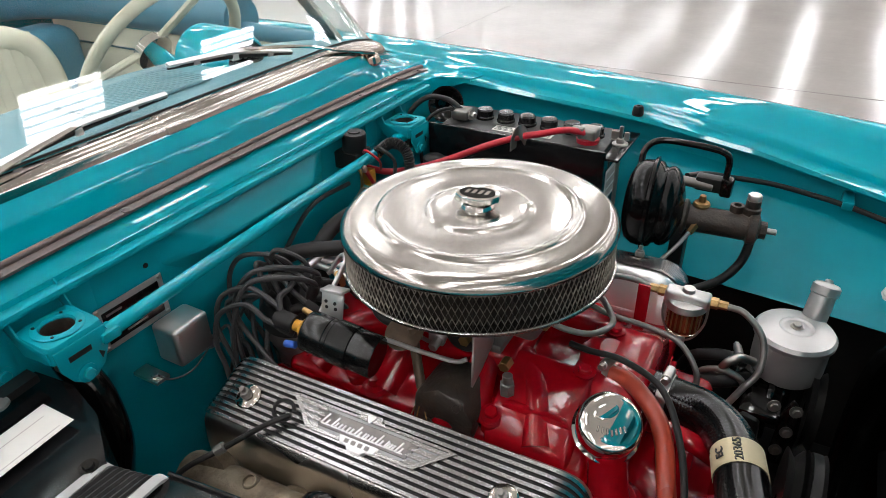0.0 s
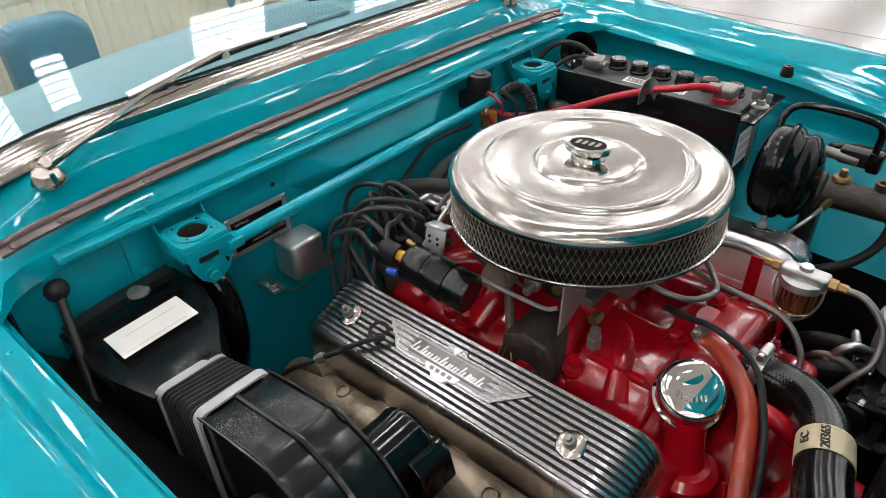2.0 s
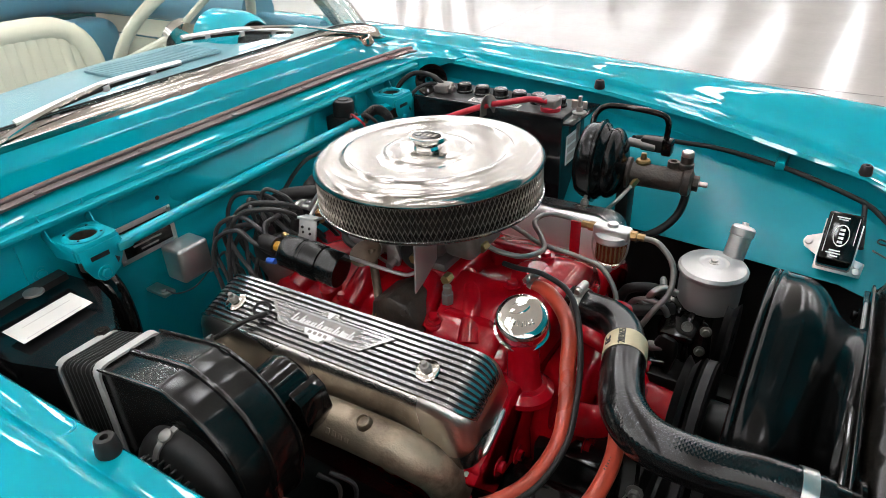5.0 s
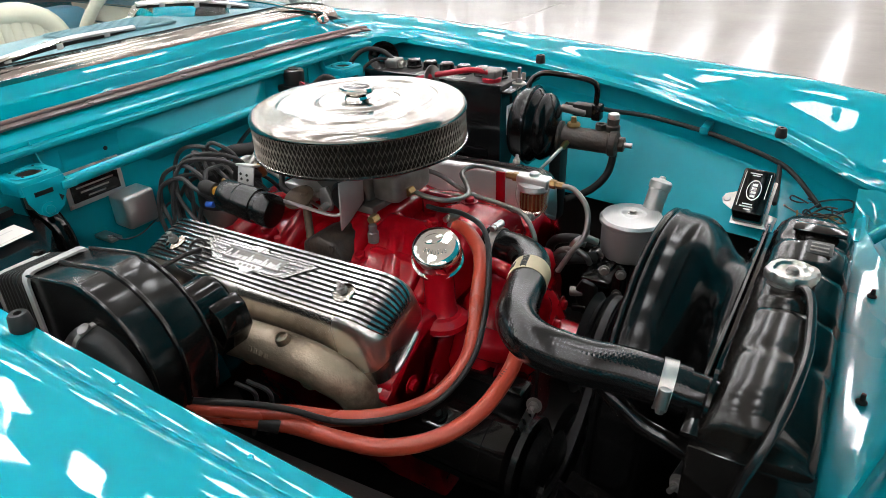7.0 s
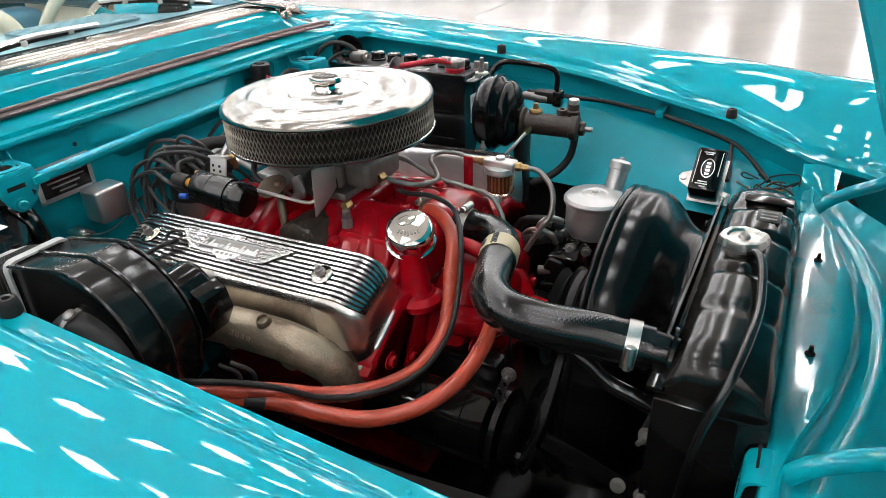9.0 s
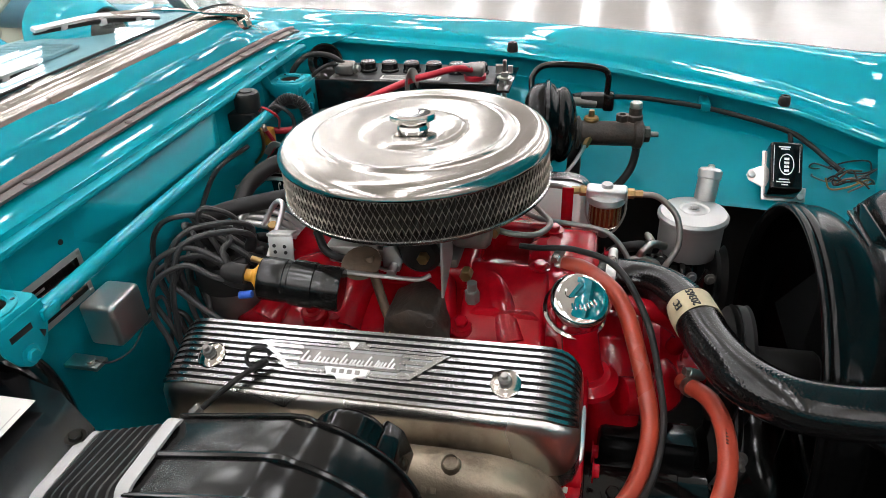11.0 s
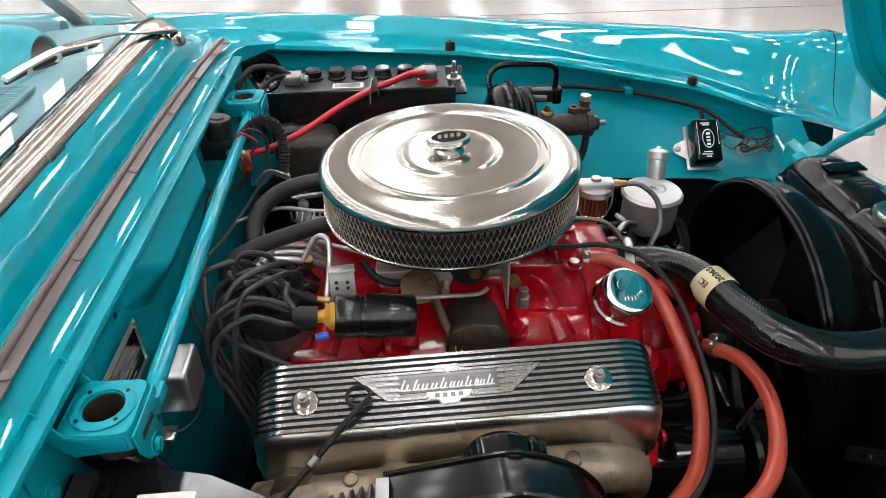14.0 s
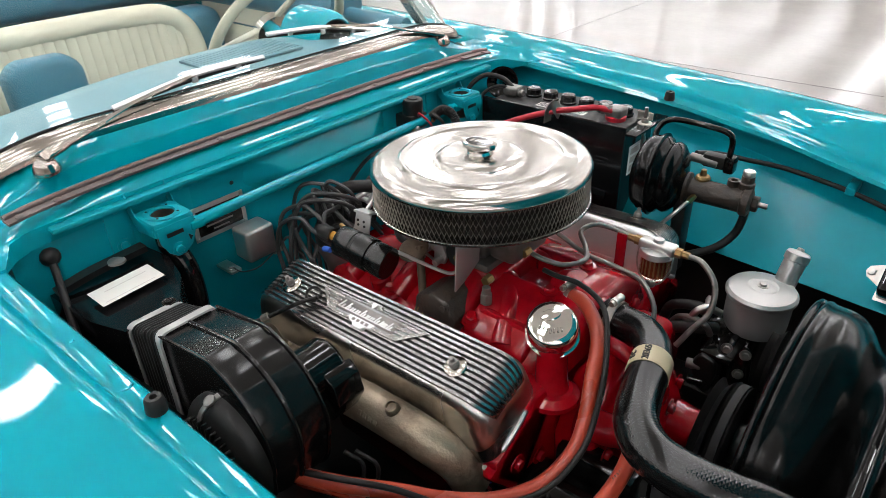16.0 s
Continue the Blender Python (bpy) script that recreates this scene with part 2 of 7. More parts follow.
def part(name, bm, material, parent=None, label="", smooth=38):
    """Link a bmesh as one mesh object, under a thing or part when given."""
    me = bpy.data.meshes.new(name)
    bmesh.ops.recalc_face_normals(bm, faces=bm.faces)
    bm.to_mesh(me)
    bm.free()
    me.materials.append(material)
    if smooth:
        me.polygons.foreach_set("use_smooth", [True] * len(me.polygons))
        me.set_sharp_from_angle(angle=radians(smooth))
    ob = new(name, me)
    if parent:
        hang(ob, parent)
    if label:
        tagged(ob, label=label)
    return ob


def thing(name, label, category, at=(0, 0, 0), turn=(0, 0, 0), group="", kind=""):
    ob = new(name)
    ob.empty_display_size = 0.05
    ob.matrix_basis = HOME[ob] = pose(*at, *turn)
    return tagged(ob, label, category, group, kind)


def again(name, ob, m, parent):
    """One more part on the same mesh."""
    o = new(name, ob.data)
    o.matrix_basis = m
    hang(o, parent)
    return o


def box(x0, x1, y0, y1, z0, z1, bevel=0.0, seg=2, bm=None, m=None):
    b = bmesh.new()
    bmesh.ops.create_cube(b, size=1)
    for v in b.verts:
        v.co = Vector(((x0 + x1) / 2 + v.co.x * (x1 - x0), (y0 + y1) / 2 + v.co.y * (y1 - y0), (z0 + z1) / 2 + v.co.z * (z1 - z0)))
    if bevel:
        bmesh.ops.bevel(b, geom=list(b.edges), offset=bevel, segments=seg, affect="EDGES", profile=0.5)
    if m:
        b.transform(m)
    return merge(bm, b)


def merge(bm, b):
    if bm is None:
        return b
    me = bpy.data.meshes.new("tmp")
    b.to_mesh(me)
    b.free()
    bm.from_mesh(me)
    bpy.data.meshes.remove(me)
    return bm


def lathe(profile, seg=48, m=None, bm=None, close=True):
    """Turn (r, z) pairs about the z axis."""
    b = bmesh.new()
    rings = []
    for r, z in profile:
        if r < 1e-6:
            rings.append([b.verts.new((0, 0, z))])
        else:
            rings.append([b.verts.new((r * math.cos(2 * math.pi * i / seg), r * math.sin(2 * math.pi * i / seg), z)) for i in range(seg)])
    for p, q in zip(rings, rings[1:]):
        for i in range(seg):
            j = (i + 1) % seg
            if len(p) == 1 and len(q) == 1:
                continue
            if len(p) == 1:
                b.faces.new((p[0], q[i], q[j]))
            elif len(q) == 1:
                b.faces.new((p[i], p[j], q[0]))
            else:
                b.faces.new((p[i], p[j], q[j], q[i]))
    if m:
        b.transform(m)
    return merge(bm, b)


def along(a, b_):
    """A frame at a whose z axis points to b_."""
    d = Vector(b_) - Vector(a)
    return Matrix.Translation(a) @ d.to_track_quat("Z", "Y").to_matrix().to_4x4(), d.length


def rod(a, b_, r, seg=16, bevel=0.0, bm=None):
    m, n = along(a, b_)
    e = bevel or r * 0.12
    return lathe([(0, 0), (r - e, 0), (r, e), (r, n - e), (r - e, n), (0, n)], seg, m, bm)


def spline(points, per=10):
    """A smooth line through the points."""
    P = [Vector(p) for p in points]
    if len(P) < 3:
        return [P[0].lerp(P[-1], i / per) for i in range(per + 1)]
    out = []
    Q = [P[0] * 2 - P[1]] + P + [P[-1] * 2 - P[-2]]
    for i in range(1, len(Q) - 2):
        p0, p1, p2, p3 = Q[i - 1:i + 3]
        for k in range(per):
            t = k / per
            out.append(0.5 * (2 * p1 + (p2 - p0) * t + (2 * p0 - 5 * p1 + 4 * p2 - p3) * t * t + (3 * p1 - p0 - 3 * p2 + p3) * t ** 3))
    out.append(P[-1])
    return out


def tube(points, r, seg=10, per=8, bm=None, wave=0.0, waves=0, uv=False):
    """A round bar or hose along a smooth line; wave: corrugation depth; uv: unwrap it in metres."""
    L = spline(points, per if not waves else max(per, waves * 4 // max(1, len(points) - 1)))
    b = bmesh.new()
    up = Vector((0, 0, 1))
    t0 = (L[1] - L[0]).normalized()
    n = t0.orthogonal().normalized()
    rings = []
    for i, p in enumerate(L):
        t = (L[min(i + 1, len(L) - 1)] - L[max(i - 1, 0)]).normalized()
        n = (n - t * n.dot(t)).normalized()
        s = t.cross(n)
        rr = r + (wave * math.sin(2 * math.pi * waves * i / (len(L) - 1)) if waves else 0)
        rings.append([b.verts.new(p + (n * math.cos(2 * math.pi * k / seg) + s * math.sin(2 * math.pi * k / seg)) * rr) for k in range(seg)])
    for p, q in zip(rings, rings[1:]):
        for k in range(seg):
            b.faces.new((p[k], p[(k + 1) % seg], q[(k + 1) % seg], q[k]))
    if uv:
        lay = b.loops.layers.uv.new("UVMap")
        run = [0.0]
        for p, q in zip(L, L[1:]):
            run.append(run[-1] + (q - p).length)
        for j, f in enumerate(b.faces):
            i, k = divmod(j, seg)
            for lp, (di, dk) in zip(f.loops, ((0, 0), (0, 1), (1, 1), (1, 0))):
                lp[lay].uv = (run[i + di], (k + dk) / seg * 2 * math.pi * r)
    b.faces.new(rings[0][::-1])
    b.faces.new(rings[-1])
    return merge(bm, b)


def strip(points, normals, w, thick, bm=None, per=6):
    """A flat bar of width w along a smooth line; normals: the way its face looks."""
    L = spline(points, per)
    nrm = Vector(normals)
    b = bmesh.new()
    rings = []
    for i, p in enumerate(L):
        t = (L[min(i + 1, len(L) - 1)] - L[max(i - 1, 0)]).normalized()
        s = t.cross(nrm).normalized()
        u = s.cross(t).normalized()
        rings.append([b.verts.new(p + s * (a * w / 2) + u * (c * thick / 2)) for a, c in ((-1, -1), (1, -1), (1, 1), (-1, 1))])
    for p, q in zip(rings, rings[1:]):
        for k in range(4):
            b.faces.new((p[k], p[(k + 1) % 4], q[(k + 1) % 4], q[k]))
    b.faces.new(rings[0][::-1])
    b.faces.new(rings[-1])
    return merge(bm, b)


def loft(rows, closed=False, caps=False, bm=None):
    """Skin a list of rows of points; closed: each row is a loop."""
    b = bmesh.new()
    V = [[b.verts.new(p) for p in row] for row in rows]
    n = len(V[0])
    for p, q in zip(V, V[1:]):
        for k in range(n if closed else n - 1):
            j = (k + 1) % n
            b.faces.new((p[k], p[j], q[j], q[k]))
    if caps:
        b.faces.new(V[0][::-1])
        b.faces.new(V[-1])
    return merge(bm, b)


def thicken(bm, t):
    """Give an open sheet a thickness."""
    bmesh.ops.recalc_face_normals(bm, faces=bm.faces)
    bmesh.ops.solidify(bm, geom=list(bm.faces), thickness=t)
    return bm


def prism(poly, axis, a, b_, bevel=0.0, seg=2, bm=None, m=None):
    """Push a polygon along an axis: poly is (y, z) for x, (x, z) for y, (x, y) for z."""
    b = bmesh.new()
    put = {"x": lambda p, d: (d, p[0], p[1]), "y": lambda p, d: (p[0], d, p[1]), "z": lambda p, d: (p[0], p[1], d)}[axis]
    lo, hi = [b.verts.new(put(p, a)) for p in poly], [b.verts.new(put(p, b_)) for p in poly]
    n = len(poly)
    for k in range(n):
        b.faces.new((lo[k], lo[(k + 1) % n], hi[(k + 1) % n], hi[k]))
    b.faces.new(lo[::-1])
    b.faces.new(hi)
    bmesh.ops.recalc_face_normals(b, faces=b.faces)
    if bevel:
        bmesh.ops.bevel(b, geom=list(b.edges), offset=bevel, segments=seg, affect="EDGES", profile=0.5)
    if m:
        b.transform(m)
    return merge(bm, b)


def rounded(w, h, r, n=5, cx=0.0, cy=0.0):
    """The outline of a rounded rectangle."""
    pts = []
    for qx, qy, a0 in ((1, 1, 0), (-1, 1, 90), (-1, -1, 180), (1, -1, 270)):
        for i in range(n + 1):
            a = radians(a0 + 90 * i / n)
            pts.append((cx + qx * (w / 2 - r) + r * math.cos(a), cy + qy * (h / 2 - r) + r * math.sin(a)))
    return pts


def hexagon(r):
    return [(r * math.cos(radians(60 * i)), r * math.sin(radians(60 * i))) for i in range(6)]


def bolt(parent, at, axis=(0, 0, 1), r=0.007, h=0.006, name="bolt", material=None, washer=True, stud=0.0):
    """A hexagon head on a washer."""
    m, _ = along(at, Vector(at) + Vector(axis))
    b = prism(hexagon(r), "z", 0.001, h, bevel=r * 0.12, seg=1, m=m)
    if washer:
        lathe([(0, 0), (r * 1.55, 0), (r * 1.55, 0.0015), (0, 0.0015)], 14, m, b)
    if stud:
        lathe([(0, h), (r * 0.45, h), (r * 0.45, h + stud), (0, h + stud)], 10, m, b)
    return part(name, b, material or STEEL, parent)


def clamp(parent, at, axis, r, w=0.012, screw=(0, 0, 1), name="hose_clamp", tail=0.0):
    """A worm-drive band with its screw housing."""
    m, _ = along(at, Vector(at) + Vector(axis))
    b = lathe([(r, -w / 2), (r + 0.0014, -w / 2), (r + 0.0014, w / 2), (r, w / 2), (r, -w / 2)], 28, m)
    band = part(name, b, STEEL, parent)
    s = Vector(screw).normalized()
    a = Vector(axis).normalized()
    s = (s - a * s.dot(a)).normalized()
    side = a.cross(s)
    c = Vector(at) + s * (r + 0.006)
    rod(c - side * 0.011, c + side * 0.011, 0.0062, 12, bm=(b2 := bmesh.new()))
    prism(hexagon(0.0048), "z", 0, 0.006, m=along(c + side * 0.011, c + side * 0.02)[0], bm=b2)
    part("screw", b2, STEEL, band)
    return band


def words(parent, text, m, size, material, name="lettering", depth=0.0003):
    """Raised letters, as mesh, in the built-in font."""
    cu = bpy.data.curves.new("text", "FONT")
    cu.body, cu.size, cu.extrude, cu.align_x, cu.align_y = text, size, depth, "CENTER", "CENTER"
    ob = bpy.data.objects.new("text", cu)
    scene.collection.objects.link(ob)
    me = bpy.data.meshes.new_from_object(ob.evaluated_get(bpy.context.evaluated_depsgraph_get()))
    bpy.data.objects.remove(ob)
    me.transform(m)
    me.materials.clear()
    me.materials.append(material)
    o = new(name, me)
    hang(o, parent)
    return o


# ---- the hall ----
def hall():
    b = bmesh.new()
    bmesh.ops.create_grid(b, x_segments=1, y_segments=1, size=1)
    for v in b.verts:
        v.co = Vector((v.co.x * 60, v.co.y * 60, 0))
    fl = part("floor", b, CONCRETE, smooth=0)
    tagged(fl, "polished grey-beige concrete hall floor", "floor", kind="structure")
    for name, lim in (("wall_north", (-34.3, 22.3, 44, 44.3)), ("wall_south", (-34.3, 22.3, -20.3, -20)),
                      ("wall_east", (22, 22.3, -20, 44)), ("wall_west", (-34.3, -34, -20, 44))):
        w = part(name, box(*lim, 0, 7.5), WALL_PAINT, smooth=0)
        tagged(w, "plain off-white painted hall wall", "wall", kind="structure")
    c = part("ceiling", box(-34.3, 22.3, -20.3, 44.3, 7.5, 7.7), CEIL_PAINT, smooth=0)
    tagged(c, "plain light grey hall ceiling", "ceiling", kind="structure")
    for i, x in enumerate((-8.0, -2.4, 3.2, 8.8)):
        j = part("floor_joint", box(x, x + 0.006, -20, 44, 0.0002, 0.0012), GREASE, fl)
    part("floor_joint", box(-22, 22, 3.9, 3.906, 0.0002, 0.0012), GREASE, fl)


def ceiling_lights():
    first = thing("ceiling_light", "rectangular white hanging lamp with six glowing tubes", "ceiling lamp", (0, 0, 0), group="hall ceiling lamps")
    part("housing", box(-0.35, 0.35, -0.56, 0.56, 0.03, 0.10, 0.01), FRAME_WHITE, first)
    for i in range(6):
        x = -0.255 + 0.102 * i
        part("light_tube", box(x - 0.032, x + 0.032, -0.51, 0.51, 0.012, 0.030), LAMP, first, smooth=0)
    for y in (-0.45, 0.45):
        part("hanger", rod((0, y, 0.10), (0, y, 0.60), 0.004, 8), FRAME_WHITE, first)
    k = 0
    for x in LAMP_X:
        for y in LAMP_Y:
            m = pose(x, y, 6.9)
            if k == 0:
                first.matrix_basis = m
            else:
                copy_thing(first, m)
            k += 1


LAMP_X = (-31.0, -27.6, -24.2, -20.8, -17.4, -14.0, -10.6, -7.2, -3.8, -0.35, 3.05, 6.45, 9.9, 13.3)
LAMP_Y = (-14.5, -11.9, -9.3, -6.7, -4.1, -1.5, 1.1, 3.7, 6.3, 8.9, 11.5, 14.1, 16.7, 19.3, 21.9, 24.5, 27.1, 29.7, 32.3, 34.9, 37.5, 40.1)


# ---- the car's body ----
FX = (-2.4, -0.8, -0.30, 0.0, 0.07, 0.30, 0.60, 0.75, 0.80, 0.85, 0.90, 0.95, 1.05)
F_LIP_Y = (0.60, 0.60, 0.60, 0.592, 0.590, 0.577, 0.546, 0.466, 0.468, 0.485, 0.515, 0.55, 0.58)
F_LIP_Z = (0.905, 0.905, 0.886, 0.870, 0.866, 0.838, 0.785, 0.752, 0.742, 0.728, 0.705, 0.68, 0.64)
F_TOP = (0.925, 0.922, 0.910, 0.893, 0.890, 0.877, 0.860, 0.853, 0.850, 0.848, 0.845, 0.842, 0.834)
F_OUT = (0.885, 0.885, 0.885, 0.885, 0.885, 0.883, 0.880, 0.876, 0.874, 0.870, 0.866, 0.86, 0.845)


def fender_row(x, s):
    near = x + np.linspace(-0.055, 0.055, 9)
    yl, zl = (float(np.interp(x, FX, t)) for t in (F_LIP_Y, F_LIP_Z))
    zt, w = (float(np.interp(near, FX, t).mean()) for t in (F_TOP, F_OUT))
    e = 1.0 if x < 1.0 else max(0.0, 1 - ((x - 1.0) / 0.084) ** 2) ** 0.5
    rows = [(yl - 0.012, zl - 0.040), (yl - 0.004, zl - 0.036), (yl - 0.001, zl - 0.005), (yl + 0.003, zl), (yl + 0.027, zl + 0.002),
            (yl + 0.032, zl + 0.006), (yl + 0.036, zl + 0.013), (yl + 0.046, zl + 0.018)]
    if s > 0:
        # on the driver's side the lip hangs free over a recess
        rows[:3] = [(yl + 0.042, zl - 0.013), (yl + 0.004, zl - 0.012), (yl - 0.001, zl - 0.007)]
    y0, z0 = rows[-1]
    for a in (0.06, 0.12, 0.18, 0.25, 0.33, 0.42):
        q = a / 0.42
        rows.append((y0 + (w - y0) * a, z0 + (zt - z0) * q * q * (3 - 2 * q)))
    for a in (0.50, 0.57, 0.64, 0.71, 0.78, 0.85, 0.91, 0.96, 0.99):
        rows.append((y0 + (w - y0) * a, zt - 0.092 * ((a - 0.42) / 0.57) ** 2.2))
    rows += [(w, zt - 0.12), (w + 0.004, zt - 0.22), (w - 0.01, zt - 0.38), (w - 0.05, 0.30)]
    zc = 0.66
    return [(x, s * (y if i < 4 else (yl + (y - yl) * (0.55 + 0.45 * e))), z if i < 4 else zc + (z - zc) * (0.35 + 0.65 * e)) for i, (y, z) in enumerate(rows)]


def sag(x, zl, s):
    """The apron's section: hollow beside the battery, a plain slope further forward; the driver's one starts in a recess under the lip."""
    k = min(1.0, max(0.0, (x - 0.15) / 0.2))
    slope = [(0.0, zl - 0.036), (0.016, zl - 0.048), (0.004, zl - 0.080)] + [(0.004 - 0.139 * q, zl - 0.080 + (0.640 - zl + 0.080) * q) for q in (0.5, 1.0)] + [(-0.140, 0.634)]
    hollow = [(0.0, zl - 0.036), (0.004, zl - 0.06), (-0.03, zl - 0.115), (-0.06, zl - 0.15), (-0.135, 0.640), (-0.140, 0.634)]
    sec = [(a[0] * k + b_[0] * (1 - k), a[1] * k + b_[1] * (1 - k)) for a, b_ in zip(slope, hollow)]
    if s > 0:
        sec = [(0.044, zl - 0.010), (0.043, zl - 0.030), (0.041, zl - 0.056), (0.034, zl - 0.062), (0.002, zl - 0.066), (-0.006, zl - 0.072)] + sec[3:]
    return sec


def cowl_edge(y):
    """x of the hood opening's rear lip at y."""
    a = max(0.0, abs(y) - 0.53) / 0.07
    return -0.367 + 0.067 * (1 - math.sqrt(max(0.0, 1 - min(1.0, a) ** 2)))


COWL = ((0.0, -0.030), (0.002, -0.004), (0.006, 0.0), (0.030, 0.012), (0.046, 0.016), (0.054, 0.004), (0.062, 0.006), (0.069, 0.022),
        (0.0745, 0.0355), (0.0765, 0.0395), (0.079, 0.0420), (0.087, 0.0505), (0.100, 0.060), (0.120, 0.072), (0.135, 0.080))


def car_body():
    car = thing("car_body", "gloss turquoise classic convertible body with open engine bay", "car", (0, 0, 0))
    xs = [-3.04, -2.4, -1.8, -1.2, -0.8, -0.6, -0.45, -0.37, -0.30, -0.2, -0.1, 0, 0.1, 0.2, 0.3, 0.4, 0.5, 0.6, 0.68, 0.75, 0.8, 0.85, 0.9, 0.94, 0.97, 1.0, 1.02, 1.04, 1.055, 1.066, 1.074, 1.079, 1.082, 1.0838]
    for s, side in ((1, "driver"), (-1, "passenger")):
        f = part("fender", loft([fender_row(x, s) for x in xs]), TEAL, car)
        # the inner apron, from under the lip down into the bay
        rows = []
        for x in (-0.37, -0.2, 0.0, 0.2, 0.4, 0.6, 0.72, 0.80):
            yl, zl = float(np.interp(x, FX, F_LIP_Y)), float(np.interp(x, FX, F_LIP_Z))
            rows.append([(x, s * (yl - 0.002 + d), z) for d, z in sag(x, zl, s)])
        # the passenger's apron is coloured black for the dark gap beside the heater
        part("inner_apron", loft(rows), TEAL_SHADED if s > 0 else BLACK_SATIN, car)
        # the dark void below the apron, put in as a black sheet
        part("splash_shield", loft([[(r[0][0], r[0][1] + s * d, z) for d, z in ((-0.132, 0.632), (-0.128, 0.60), (-0.14, 0.50), (-0.16, 0.22))] for r in rows]), BLACK_SATIN, car, "black sheet standing in for the dark void below the apron")
        # a welded corner patch where the opening meets the front panel
        for x in (-0.25, -0.1, 0.2, 0.35, 0.5):
            yl, zl = float(np.interp(x, FX, F_LIP_Y)), float(np.interp(x, FX, F_LIP_Z))
            rod((x, s * (yl + 0.014), zl), (x, s * (yl + 0.014), zl + 0.0018), 0.003, 10, 0.0008, bm=(bb := bmesh.new()))
            part("lip_rivet", bb, TEAL, f)
        # the shut line behind the lamp pod
        part("pod_seam", tube([(p[0], p[1], p[2] + 0.0002) for p in fender_row(0.985, s)[6:26]], 0.0016, 6, 2), BLACK_SATIN, f)
    # cowl between the bay and the windscreen
    rows = []
    spread = [-0.60 + 1.2 * i / 48 for i in range(49)]
    for y in [-0.656, -0.645, -0.632, -0.620, -0.609] + spread + [0.609, 0.620, 0.632, 0.645, 0.656]:
        u = min(1.0, max(0.0, (abs(y) - 0.40) / 0.20))
        u = u * u * (3 - 2 * u)
        x0 = cowl_edge(y)
        row = []
        for d, z in COWL:
            x = x0 - d * (1 - 0.0 * u) if d < 0.05 else min(x0 - 0.046, -0.367 - d)
            h = 0.905 + z * (1 - 0.80 * u) - 0.008 * u
            # beyond the bay's corner the cowl runs out smoothly on the fender
            q = max(0.0, abs(y) - 0.60) / 0.056
            x += 0.055 * q * q * max(0.0, 1 - d / 0.06)
            lip = float(np.interp(x, FX, F_LIP_Z))
            q = q * q * (3 - 2 * q)
            h = h * (1 - q) + (lip + 0.0175) * q
            w = min(1.0, max(0.0, (abs(y) - 0.565) / 0.045))
            f = min(1.0, d / 0.056)
            h += (lip + 0.001 + float(np.interp(abs(y), (0.627, 0.632, 0.636, 0.646), (0.002, 0.006, 0.013, 0.018))) - h) * w * w * (3 - 2 * w) * (1 - f * f * (3 - 2 * f))
            if d < 0.001:
                h -= 0.005 if abs(y) >= 0.60 else 0.022 * u
            row.append((x, y, h))
        rows.append(row)
    part("cowl", loft(rows), TEAL, car)
    # closing strip behind the cowl, under the dash
    part("cowl_end", loft([[(-0.50, y, 0.985 - 0.06 * max(0, (abs(y) - 0.4) / 0.2) ** 2), (-0.62, y, 0.93), (-0.62, y, 0.3)] for y in (-0.6, -0.5, -0.4, 0, 0.4, 0.5, 0.6)]), BLACK_SATIN, car)
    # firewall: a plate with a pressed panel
    part("firewall", box(-0.40, -0.372, -0.58, 0.58, 0.25, 0.884), TEAL_SHADED, car)
    b = bmesh.new()
    back = [(-0.373, -0.188, 0.888), (-0.373, 0.168, 0.888), (-0.373, 0.160, 0.800), (-0.373, -0.135, 0.796), (-0.373, -0.198, 0.838)]
    V = [b.verts.new(p) for p in back + [(-0.340, -0.107, 0.8405), (-0.340, 0.098, 0.8405)]]
    for f in ((0, 1, 6, 5), (0, 5, 4), (4, 5, 3), (3, 5, 6, 2), (2, 6, 1)):
        b.faces.new([V[i] for i in f])
    bmesh.ops.bevel(b, geom=[e for e in b.edges if len(e.link_faces) == 2], offset=0.006, segments=3, affect="EDGES", profile=0.5)
    part("firewall_pressing", b, TEAL_SHADED, car)
    part("firewall_lip", box(-0.374, -0.352, -0.52, 0.52, 0.884, 0.894, 0.004), TEAL_SHADED, car)
    # front panel, ahead of the radiator
    rows = []
    for y in [-0.40, -0.34, -0.28, -0.2, -0.1, 0, 0.1, 0.2, 0.28, 0.34, 0.40]:
        bow = 0.052 - 0.052 * min(1.2, (abs(y) / 0.29) ** 2)
        rows.append([(0.750, y, 0.60), (0.750, y, 0.710), (0.753, y, 0.7145), (0.757, y, 0.7160), (0.762 + bow * 0.25, y, 0.7180), (0.767 + bow * 0.6, y, 0.7205), (0.773 + bow, y, 0.7235), (0.777 + bow, y, 0.7215), (0.780 + bow, y, 0.714), (0.790 + bow, y, 0.706), (0.800 + bow, y, 0.705),
                     (0.806 + bow, y, 0.712), (0.814 + bow, y, 0.714), (0.822 + bow, y, 0.711), (0.93 + bow, y, 0.655), (1.02 + bow * 0.5, y, 0.60), (1.05 + bow * 0.5, y, 0.42)])
    fp = part("front_panel", loft(rows), TEAL_FRONT_LIT, car)
    for y in (0.124, -0.121):
        lathe([(0, 0), (0.006, 0), (0.006, 0.002), (0.003, 0.004), (0.0025, 0.012), (0, 0.013)], 12, pose(0.782, y, 0.720), bm=(bb := bmesh.new()))
        part("black_screw", bb, BLACK_SATIN, fp)
